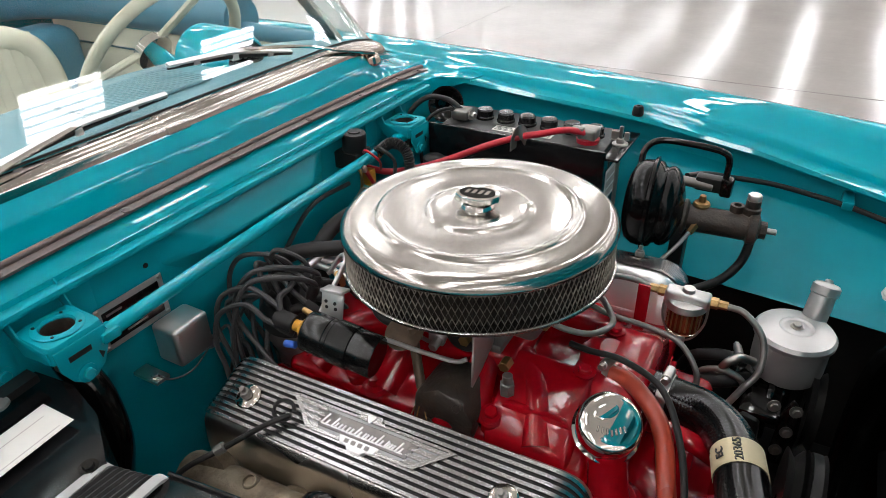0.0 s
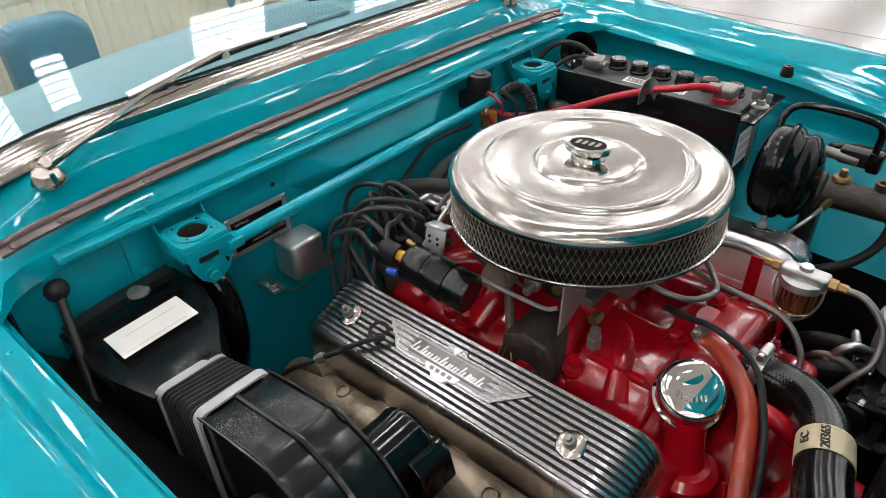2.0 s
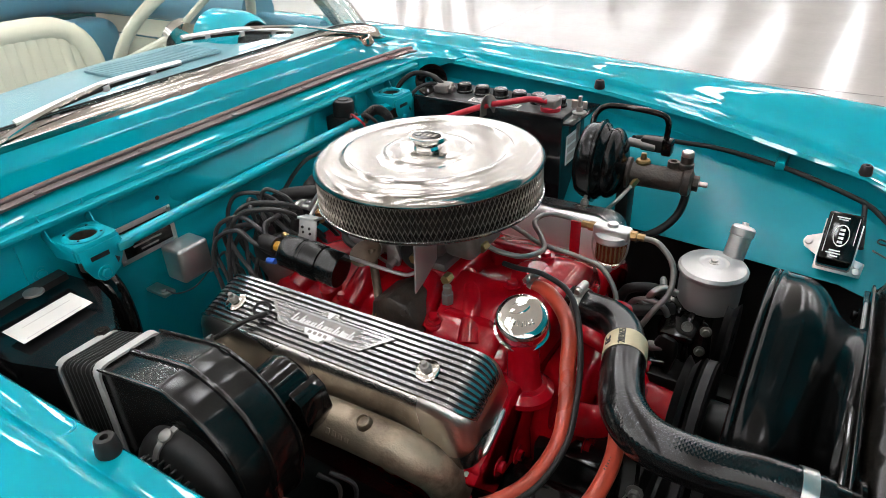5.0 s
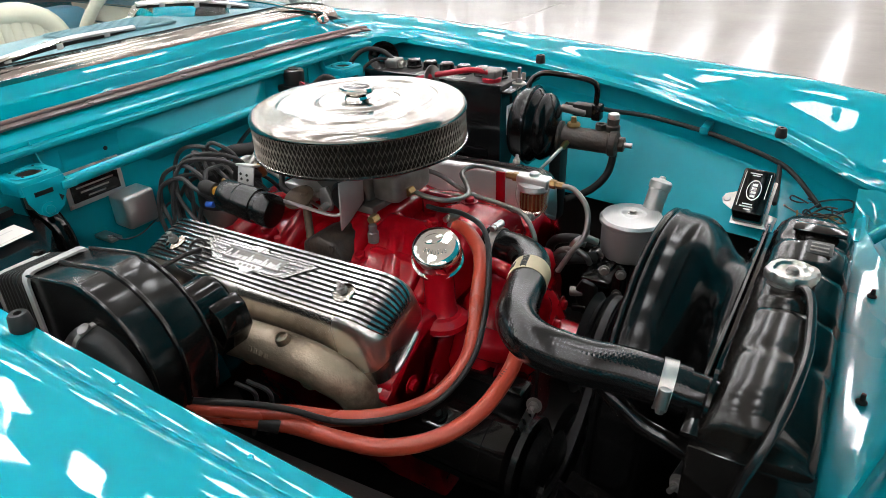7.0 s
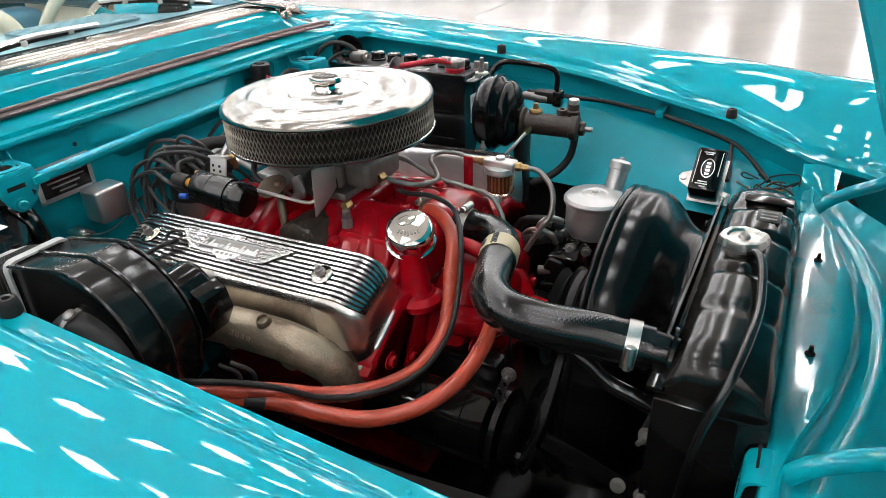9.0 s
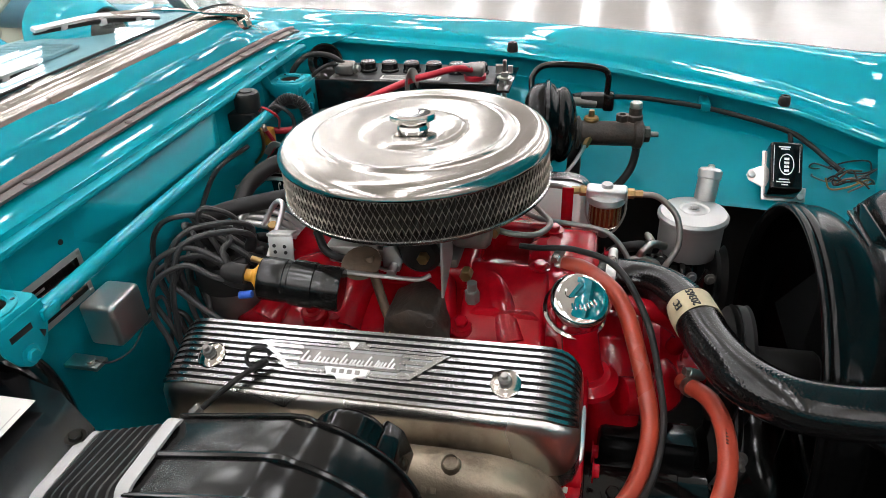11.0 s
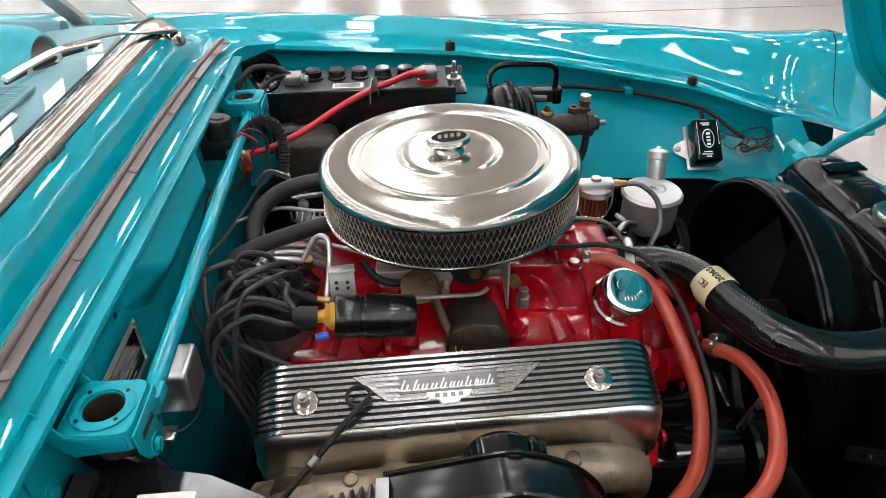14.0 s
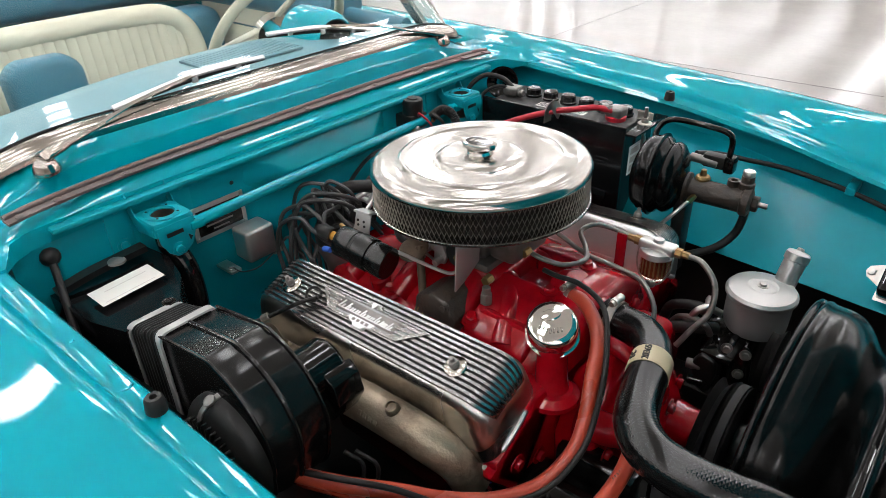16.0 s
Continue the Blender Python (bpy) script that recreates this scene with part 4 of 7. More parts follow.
    part("stove_cap", lathe([(0, 0), (0.024, 0), (0.026, 0.003), (0.020, 0.007), (0, 0.008)], 20, pose(-0.030, -0.118, 0.790, 25, 0, 0)), RUSTY, e)
    part("choke_stove", prism([(0.000, 0.685), (0.084, 0.685), (0.088, 0.722), (0.072, 0.750), (0.040, 0.758), (0.006, 0.740)], "y", -0.160, -0.090, 0.006, 2), GREASE, e, "dark oily heat box")
    for x, z in ((0.025, 0.70), (0.066, 0.74)):
        bolt(e, (x, -0.158, z), (0, -1, 0.2), 0.006, 0.005, material=GREASE)
    # cast ribs, bosses and plugs over the intake's front quarter
    part("intake_web", prism([(-0.045, 0.768), (-0.085, 0.757), (-0.125, 0.733), (-0.152, 0.706), (-0.152, 0.68), (-0.045, 0.68)], "x", 0.095, 0.205, 0.010, 3), RED, e)
    part("intake_web", prism([(0.045, 0.768), (0.085, 0.757), (0.125, 0.733), (0.152, 0.706), (0.152, 0.68), (0.045, 0.68)], "x", 0.095, 0.205, 0.010, 3), RED, e)
    part("web_rib", prism([(0.100, 0.70), (0.205, 0.70), (0.205, 0.729), (0.185, 0.741), (0.118, 0.741), (0.100, 0.729)], "y", -0.124, -0.114, 0.003, 2), RED, e)
    for x, y, z in ((0.235, -0.105, 0.712), (0.10, -0.130, 0.713), (-0.10, -0.132, 0.712), (0.05, 0.118, 0.728), (0.15, 0.125, 0.722)):
        part("casting_boss", lathe([(0, -0.01), (0.019, -0.01), (0.017, 0.008), (0.014, 0.011), (0, 0.011)], 18, pose(x, y, z, 20 if y < 0 else -20, 0, 0)), RED, e)
        bolt(e, (x, y - 0.003, z + 0.011), (0, -0.34 if y < 0 else 0.34, 1), 0.009, 0.008, material=RED)
    # water pump pulley and fan hub
    for r, x, w, mt in ((0.085, 0.455, 0.020, BLACK_SATIN), (0.082, 0.432, 0.018, BLACK_SATIN)):
        part("pulley", lathe([(0.02, 0), (r - 0.02, 0), (r, 0.0), (r - 0.012, w / 2), (r, w), (r - 0.02, w), (0.02, w)], 40, pose(x, 0, 0.595, 0, 90, 0)), mt, e)
    part("fan_hub", rod((0.44, 0, 0.595), (0.57, 0, 0.595), 0.03), BLACK_SATIN, e)
    for k in range(4):
        a = radians(20 + 90 * k)
        part("fan_blade", loft([[(0.575 + w * 0.025, 0 + r * math.cos(a) - w * (0.02 + r * 0.28) * math.sin(a), 0.595 + r * math.sin(a) + w * (0.02 + r * 0.28) * math.cos(a)) for w in (-1, 0, 1)] for r in (0.03, 0.08, 0.13, 0.16)]), FAN_BLACK, e)
    part("crank_pulley", lathe([(0, 0), (0.085, 0), (0.07, 0.012), (0.085, 0.024), (0.085, 0.03), (0.07, 0.042), (0.085, 0.054), (0, 0.054)], 36, pose(0.40, 0, 0.35, 0, 90, 0)), BLACK_SATIN, e)


def belt():
    b = thing("fan_belt", "worn grey-black fan belt over the pulleys", "drive belt", (0.465, 0, 0.5))
    pts = []
    for a in range(-20, 201, 20):
        pts.append((0.465, 0.080 * math.cos(radians(a)), 0.595 + 0.080 * math.sin(radians(a))))
    pts += [(0.465, -0.16, 0.50), (0.465, -0.245, 0.51)]
    for a in range(170, 300, 25):
        pts.append((0.465, -0.20 + 0.05 * math.cos(radians(a)), 0.52 + 0.05 * math.sin(radians(a))))
    pts += [(0.465, -0.10, 0.36), (0.465, 0.0, 0.265), (0.465, 0.07, 0.31), pts[0]]
    part("band", strip(pts, (1, 0, 0), 0.008, 0.011, per=4), RUBBER, b)


def valve_cover(s, dress):
    """Finned cover of one bank: s is -1 on the passenger's side."""
    c = thing("valve_cover", "polished aluminium finned valve cover with winged emblem and black grooves" if dress else "polished aluminium valve cover on the driver's bank",
              "valve cover", (0, s * 0.25, 0.65), group="valve covers")
    phi, metal = radians(20), ALU_BODY if dress else ALU_SATIN
    F = Vector((0, s * 0.253, 0.745))
    O, Nn = Vector((0, s * math.cos(phi), -math.sin(phi))), Vector((0, s * math.sin(phi), math.cos(phi)))
    T = Matrix.Rotation(radians(-1.9), 4, "Y")

    def at(x, o, n):
        p = Vector((x, 0, 0)) + O * o + Nn * n
        return Vector((0, F.y, F.z)) + T @ p

    sec = [(-0.052, -0.062 if dress else -0.100), (-0.050, -0.016), (-0.047, -0.007), (-0.040, -0.001), (-0.032, 0.0), (0.036, 0.0), (0.044, -0.001), (0.051, -0.006), (0.055, -0.014), (0.061, -0.028), (0.069, -0.048), (0.075, -0.068), (0.078, -0.088)]
    x0, x1, R = -0.240, 0.254, 0.046
    rows = []
    steps = (0, 8, 16, 24, 32, 40, 50, 60, 75, 90)
    xs = [x0 + R * (1 - math.cos(radians(a))) for a in steps] + [x1 - R * (1 - math.cos(radians(a))) for a in steps[::-1]]

    def taper(x):
        """How far the plan's rounded corners draw the sides in."""
        q = min(1.0, max(0.0, (x0 + 0.026 - x) / 0.026, (x - x1 + 0.026) / 0.026))
        return 0.40 * (1 - math.sqrt(max(0.0, 1 - q * q)))

    for x in xs:
        d = max(0.0, (x0 + R - x) / R, (x - x1 + R) / R)
        k = 1 - math.sqrt(max(0.0, 1 - d * d))
        rows.append([at(x, 0.006 + (o - 0.006) * (1 - taper(x)), n - k * 0.040 * max(0.0, 1 + n / 0.075)) for o, n in sec])
    body = part("body", loft([[tuple(p) for p in row] for row in rows], closed=True, caps=True), metal, c, smooth=50)
    # thin rolled foot
    foot = []
    for k in range(28):
        a = 2 * math.pi * k / 28
        q = (abs(math.cos(a)) ** 5 + abs(math.sin(a)) ** 5) ** (-1 / 5)
        foot.append(((x0 + x1) / 2 + ((x1 - x0) / 2 + 0.001) * q * math.cos(a), 0.012 + 0.0665 * q * math.sin(a)))
    part("foot_rim", loft([[tuple(at((x - 0.002) * k, o * k, -0.072 - 0.17 * (o + 0.056) + dn)) for x, o in foot] for k, dn in ((0.97, 0.006), (1.014, 0.0055), (1.021, 0.0040), (1.023, 0.0015), (1.018, -0.002), (0.97, -0.003))], closed=True), ALU_SATIN, c)
    # black recess and the fins over it
    top = []
    gx = [x0 + R * (1 - math.cos(radians(a))) + 0.0015 for a in (10, 16, 24, 32, 40, 50, 60, 75, 90)] + [x1 - R * (1 - math.cos(radians(a))) - 0.0015 for a in (90, 75, 60, 50, 40, 32, 24, 16, 10)]

    def drop(x):
        d = max(0.0, (x0 + R - x) / R, (x - x1 + R) / R)
        return (1 - math.sqrt(max(0.0, 1 - min(1, d) ** 2))) * 0.040

    # grooves are sunk between proud fins
    part("recess", loft([[tuple(at(x, 0.006 + (o - 0.006) * (1 - taper(x)), 0.0012 - drop(x))) for o in (-0.041, -0.02, 0, 0.02, 0.043)] for x in gx]), BLACK_SATIN, c, "black painted grooves")
    n = 11
    for i in range(n):
        o = -0.0395 + 0.0805 * i / (n - 1)
        rr = []
        for x in gx:
            k, dz = 1 - taper(x), drop(x)
            rr.append([tuple(at(x, 0.006 + (o - 0.006) * k + a, 0.0008 + h - dz)) for a, h in ((-0.0026, 0), (-0.0020, 0.0034), (0.0020, 0.0034), (0.0026, 0))])
        part("fin", loft(rr, closed=True, caps=True), ALU, c)
    for x in (-0.172, 0.174):
        m = along(at(x, 0.008, 0.0045), at(x, 0.008, 0.02))[0]
        w = part("washer", lathe([(0, -0.003), (0.0165, -0.003), (0.0165, 0.001), (0.0145, 0.0025), (0, 0.0025)], 28, m), CHROME_AGED, c)
        b = prism(hexagon(0.0078), "z", 0.0025, 0.010, 0.001, 1, m=m)
        lathe([(0, 0.010), (0.0060, 0.010), (0.0058, 0.013), (0.0035, 0.0135), (0.0035, 0.020), (0, 0.0205)], 14, m, b)
        part("nut", b, TARNISH, w)
    if not dress:
        return
    # emblem: a winged plate; the lettering is drawn as plain raised strokes
    def slab(poly, h0, h1):
        b = bmesh.new()
        k = len(poly)
        cx, co = sum(q[0] for q in poly) / k, sum(q[1] for q in poly) / k
        lo = [b.verts.new(at(x - 0.003, o, h0)) for x, o in poly]
        hi = [b.verts.new(at(cx + (x - cx) * 0.985 - 0.003, co + (o - co) * 0.95, h1)) for x, o in poly]
        for i in range(k):
            b.faces.new((lo[i], lo[(i + 1) % k], hi[(i + 1) % k], hi[i]))
        b.faces.new(lo[::-1])
        b.faces.new(hi)
        bmesh.ops.recalc_face_normals(b, faces=b.faces)
        return b

    em = part("emblem", slab([(-0.109, -0.0165), (0.109, -0.0165), (0.070, 0.0150), (-0.070, 0.0150)], 0.001, 0.0046), PLATE_GREY, c, "cast winged emblem plate")

    def plate(poly, h0, h1, mat, name):
        return part(name, slab(poly, h0, h1), mat, em)

    for sx in (1, -1):
        plate([(sx * 0.113, -0.0185), (sx * 0.105, -0.0185), (sx * 0.064, 0.0165), (sx * 0.073, 0.0165)], 0.001, 0.0068, ALU, "wing_edge")
        for k in range(4):
            o = -0.0125 + 0.0075 * k
            xe = 0.0985 - 0.0088 * k
            plate([(sx * 0.060, o - 0.0026), (sx * (xe + 0.003), o - 0.0026), (sx * (xe - 0.002), o + 0.0022), (sx * 0.056, o + 0.0022)], 0.0040, 0.0062, ALU, "wing_feather")
        plate([(sx * 0.020, -0.0190), (sx * 0.106, -0.0190), (sx * 0.101, -0.0158), (sx * 0.020, -0.0158)], 0.001, 0.0064, ALU, "wing_bar")
        plate([(sx * 0.024, 0.0125), (sx * 0.070, 0.0125), (sx * 0.066, 0.0162), (sx * 0.026, 0.0162)], 0.001, 0.0064, ALU, "wing_bar")
    # bird's head over the upper edge
    plate([(-0.022, -0.0155), (-0.019, -0.0195), (-0.015, -0.0195), (-0.013, -0.0255), (0.013, -0.0255), (0.015, -0.0195), (0.019, -0.0195), (0.022, -0.0155)], 0.001, 0.0070, ALU, "crest")
    plate([(-0.006, -0.0235), (0.006, -0.0235), (0.004, -0.0190), (0.001, -0.0140), (-0.001, -0.0140), (-0.004, -0.0190)], 0.0068, 0.0082, ALU_SATIN, "crest_head")
    # sunken field with the script: slanted letter strokes joined along a base line
    plate([(-0.073, -0.0125), (0.070, -0.0125), (0.060, 0.0085), (-0.060, 0.0085)], 0.0040, 0.0050, BLACK_SATIN, "script_field")
    plate([(-0.071, -0.0118), (0.068, -0.0118), (0.059, 0.0078), (-0.059, 0.0078)], 0.0050, 0.0056, TARNISH, "script_ground")
    lean, foot_o = 0.42, 0.0052
    x = -0.057
    for w, h in ((12, 15), (8, 14), (9, 8), (9, 8), (9, 14), (7, 8), (8, 8), (9, 14), (5, 10), (7, 8), (9, 14)):
        w, h = w * 0.00105, h * 0.00095

        def bar(xa, oa, xb, ob, t):
            dx, do = xb - xa, ob - oa
            d = math.hypot(dx, do)
            nx, no = -do / d * t, dx / d * t
            plate([(xa - nx, oa - no), (xb - nx, ob - no), (xb + nx, ob + no), (xa + nx, oa + no)], 0.0052, 0.0074, ALU_SATIN, "script_stroke")

        bar(x, foot_o, x + h * lean, foot_o - h, 0.0009)
        bar(x + w * 0.5, foot_o, x + w * 0.5 + min(h, 0.0075) * lean, foot_o - min(h, 0.0075), 0.0009)
        bar(x + 0.001, foot_o - 0.0004, x + w, foot_o - 0.0008, 0.0007)
        x += w * 1.17
    plate([(-0.027, 0.0085), (0.027, 0.0085), (0.023, 0.0165), (0.013, 0.0185), (0.009, 0.0235), (-0.009, 0.0235), (-0.013, 0.0185), (-0.023, 0.0165)], 0.001, 0.0072, ALU_SATIN, "shield")
    for k in range(4):
        plate([(-0.017 + 0.0092 * k, 0.0112), (-0.0115 + 0.0092 * k, 0.0112), (-0.0115 + 0.0092 * k, 0.0162), (-0.017 + 0.0092 * k, 0.0162)], 0.0070, 0.0080, TARNISH, "shield_bar")



def air_cleaner():
    a = thing("air_cleaner", "round chrome air cleaner with expanded-metal filter band", "air cleaner", (0.018, -0.006, 0.86))
    M = pose(0.018, -0.006, 0.925, 0, -1.44, 0)
    R = 0.176
    lid = [(0, 0.0078), (0.020, 0.0078), (0.040, 0.0077), (0.060, 0.0076), (0.0645, 0.0070), (0.0675, 0.0050), (0.070, 0.0043), (0.073, 0.0044), (0.080, 0.0048), (0.100, 0.0050), (0.115, 0.0050), (0.1190, 0.0052), (0.1215, 0.0064),
           (0.1235, 0.0072), (0.1255, 0.0074), (0.1275, 0.0070), (0.1295, 0.0054), (0.132, 0.0043), (0.136, 0.0040), (0.150, 0.0040), (0.160, 0.0039), (0.1640, 0.0034), (0.1675, 0.0022), (0.1706, 0.0002), (0.1731, -0.0024), (0.1749, -0.0056), (0.1758, -0.0092), (R, -0.0112), (R - 0.0006, -0.0122), (R - 0.003, -0.0110), (0.171, -0.006), (0.164, -0.001), (0.05, 0.002), (0, 0.003)]
    part("lid", lathe(lid, 128, M), LID, a, "mirror chrome lid with pressed rings")
    z1, z0 = -0.0110, -0.060
    base = [(0, -0.085), (0.066, -0.085), (0.068, -0.075), (0.12, -0.072), (0.150, -0.066), (R - 0.002, -0.0660), (R - 0.0005, -0.0645), (R - 0.0005, -0.0615), (R - 0.003, -0.0600), (0.150, -0.058), (0, -0.060)]
    part("base_pan", lathe(base, 96, M), ALU, a)
    # pleated paper behind the metal band
    el = part("filter_element", loft([[tuple(M @ Vector(((0.154 if k % 2 else 0.164) * math.cos(2 * math.pi * k / 240), (0.154 if k % 2 else 0.164) * math.sin(2 * math.pi * k / 240), z))) for k in range(240)] for z in (z0, z1)], closed=True), FILTER_PAPER, a, smooth=0)
    # expanded metal: crossing strands
    b = bmesh.new()
    n, rowsn = 142, 3
    for turn in (1, -1):
        for k in range(n):
            prev = None
            for j in range(rowsn * 2 + 1):
                z = z0 + (z1 - z0) * j / (rowsn * 2)
                w = 0.5 * (1 - math.cos(math.pi * j)) * 0.5
                ang = 2 * math.pi * (k + turn * (0.5 if j % 2 else 0.0)) / n
                ring = []
                for dr, dz in ((0.0, 0.0012), (0.0014, 0.0), (0.0, -0.0012)):
                    ring.append(b.verts.new(M @ Vector(((0.1722 + dr) * math.cos(ang + turn * (0.0 + dz * 1.2)), (0.1722 + dr) * math.sin(ang + turn * (0.0 + dz * 1.2)), z + dz * 0.6))))
                if prev:
                    for q in range(2):
                        b.faces.new((prev[q], prev[q + 1], ring[q + 1], ring[q]))
                prev = ring
    tagged(part("metal_band", b, MESH_WIRE, el, "expanded metal mesh", smooth=0), kind="stuff")
    # wing nut with an oval badge
    W = M @ pose(0, 0, 0.0075, 4, 0, 8)
    wn = part("wing_nut", lathe([(0, 0), (0.020, 0), (0.0215, 0.002), (0.0195, 0.006), (0.013, 0.007), (0.0115, 0.010), (0, 0.010)], 32, W), CHROME, a)
    ov = [(0.0275 * math.cos(t), 0.0160 * math.sin(t)) for t in np.linspace(0, 2 * math.pi, 33)[:-1]]
    ov2 = [(0.0300 * math.cos(t), 0.0180 * math.sin(t)) for t in np.linspace(0, 2 * math.pi, 33)[:-1]]
    b = loft([[tuple(W @ Vector((x * k, y * k, z))) for x, y in ov2] for k, z in ((0.45, 0.006), (0.85, 0.009), (1.0, 0.0115), (1.0, 0.017), (0.96, 0.0190), (0.88, 0.0193))], closed=True, caps=True)
    part("badge_body", b, CHROME, wn)
    part("badge_oval", prism(ov, "z", 0.0191, 0.0197, m=W @ Matrix.Diagonal((0.86, 0.84, 1, 1))), BLACK_GLOSS, wn)
    for k, wd in enumerate((0.006, 0.006, 0.006, 0.006)):
        part("badge_mark", prism([(-0.016 + 0.0085 * k, -0.005), (-0.011 + 0.0085 * k, -0.005), (-0.009 + 0.0085 * k, 0.005), (-0.014 + 0.0085 * k, 0.005)], "z", 0.0195, 0.0202, m=W), CHROME, wn)


def carburettor():
    c = thing("carburettor", "dull cast-zinc carburettor with levers and fuel line", "carburettor", (0.01, 0, 0.768))
    part("flange", box(-0.06, 0.085, -0.075, 0.075, 0.766, 0.780, 0.004), TARNISH, c)
    part("body", box(-0.050, 0.072, -0.065, 0.065, 0.780, 0.825, 0.010, 3), TARNISH, c)
    part("air_horn", lathe([(0.055, 0), (0.060, 0.01), (0.066, 0.02), (0.066, 0.03)], 32, pose(0.018, -0.006, 0.818)), ALU_CAST, c)
    part("float_bowl", box(0.072, 0.125, -0.06, 0.04, 0.785, 0.835, 0.012, 3), TARNISH, c)
    part("choke_housing", lathe([(0, 0), (0.026, 0), (0.028, 0.004), (0.028, 0.022), (0.022, 0.028), (0, 0.028)], 24, pose(0.038, -0.064, 0.792, 90, 0, 0)), BLACK_SATIN, c)
    part("lever", box(-0.04, 0.03, -0.084, -0.080, 0.778, 0.790, 0.001), STEEL, c)
    part("heat_shield", prism([(-0.150, 0.772), (-0.128, 0.780), (-0.092, 0.800), (-0.090, 0.848), (-0.146, 0.848)], "x", 0.080, 0.083, 0.0008), SILVER, c, "flat grey metal shield")
    for p in ((0.045, -0.085, 0.792), (0.125, -0.02, 0.80), (0.10, -0.085, 0.772)):
        part("fitting", rod(p, (p[0], p[1] - 0.016, p[2]), 0.008, 6), BRASS, c)
    for x, y in ((0.11, -0.11), (-0.045, -0.085)):
        b = rod((x, y, 0.742), (x, y, 0.760), 0.0095, 6)
        rod((x, y, 0.760), (x, y, 0.772), 0.0065, 12, bm=b)
        part("vacuum_fitting", b, TARNISH, c)
    part("choke_tube", tube([(-0.055, -0.142, 0.793), (0.000, -0.136, 0.787), (0.045, -0.126, 0.780), (0.060, -0.120, 0.784)], 0.0030, 8), ALU_CAST, c)
    part("bowl_cover", prism([(-0.085, 0.772), (-0.030, 0.768), (-0.022, 0.786), (-0.040, 0.800), (-0.088, 0.798)], "y", -0.094, -0.060, 0.004, 2), ALU_CAST, c, "grey zinc bowl casting")
    part("fast_idle_cam", prism([(-0.012, 0.762), (0.010, 0.764), (0.016, 0.782), (0.004, 0.806), (-0.010, 0.800)], "y", -0.092, -0.084, 0.002), ALU_CAST, c)
    part("pump_link", tube([(-0.030, -0.095, 0.776), (-0.006, -0.096, 0.770), (0.006, -0.096, 0.778)], 0.0028, 8), STEEL, c)
    part("idle_screw", rod((0.004, -0.090, 0.774), (0.004, -0.108, 0.772), 0.0062, 12), ALU_CAST, c)
    part("vent_hose", tube([(-0.105, -0.075, 0.806), (-0.085, -0.098, 0.792), (-0.055, -0.105, 0.788), (-0.030, -0.098, 0.800)], 0.0055, 10, 8), RUBBER, c)
    part("spring", tube([(-0.075 + 0.0007 * i, -0.07 + 0.006 * math.cos(i * 0.9), 0.80 + 0.006 * math.sin(i * 0.9)) for i in range(60)], 0.0008, 5, 2), STEEL, c)
    part("linkage", tube([(-0.05, -0.075, 0.80), (-0.09, -0.06, 0.805), (-0.14, -0.03, 0.80), (-0.20, 0.0, 0.805)], 0.0032, 8), STEEL, c)


def filler_cap():
    f = thing("oil_filler_cap", "chrome push-on oil filler cap with embossed oval", "filler cap", (0.26, -0.15, 0.69))
    m = along((0.2395, -0.1285, 0.762), (0.245, -0.1405, 0.787))[0]
    cp = part("cap", lathe([(0.036, -0.012), (0.0385, -0.010), (0.0385, -0.006), (0.0355, -0.004), (0.0355, 0.018), (0.0345, 0.0225), (0.031, 0.0260), (0.026, 0.027), (0.0, 0.0278)], 48, m), CHROME, f)
    ov = [(0.014 * math.cos(t), 0.008 * math.sin(t)) for t in np.linspace(0, 2 * math.pi, 25)[:-1]]
    b = loft([[tuple(m @ pose(-0.004, 0.010, 0, 0, 0, 20) @ Vector((x * k, y * k, z))) for x, y in ov] for k, z in ((1.05, 0.0268), (1.0, 0.0290), (0.85, 0.0294))], closed=True, caps=True)
    part("embossed_oval", b, CHROME, cp)
    for k in range(7):
        part("embossed_bar", box(-0.0012, 0.0012, -0.0035, 0.0035, 0.0272, 0.0288, 0.0005, 1, m=m @ pose(-0.0145 + 0.0048 * k, -0.009 - 0.0016 * (3 - abs(k - 3)), 0, 0, 0, (k - 3) * 6)), CHROME, cp)
    b = lathe([(0, 0), (0.034, 0), (0.030, 0.012), (0.0255, 0.024), (0.0232, 0.040), (0.0225, 0.080), (0.0245, 0.086), (0.0245, 0.110), (0, 0.110)], 32, along((0.258, -0.150, 0.655), (0.241, -0.132, 0.765))[0])
    part("tube", b, RED, f)
    part("tube_flange", lathe([(0, 0), (0.040, 0), (0.040, 0.008), (0.03, 0.016), (0, 0.016)], 28, pose(0.257, -0.150, 0.668)), RED, f)


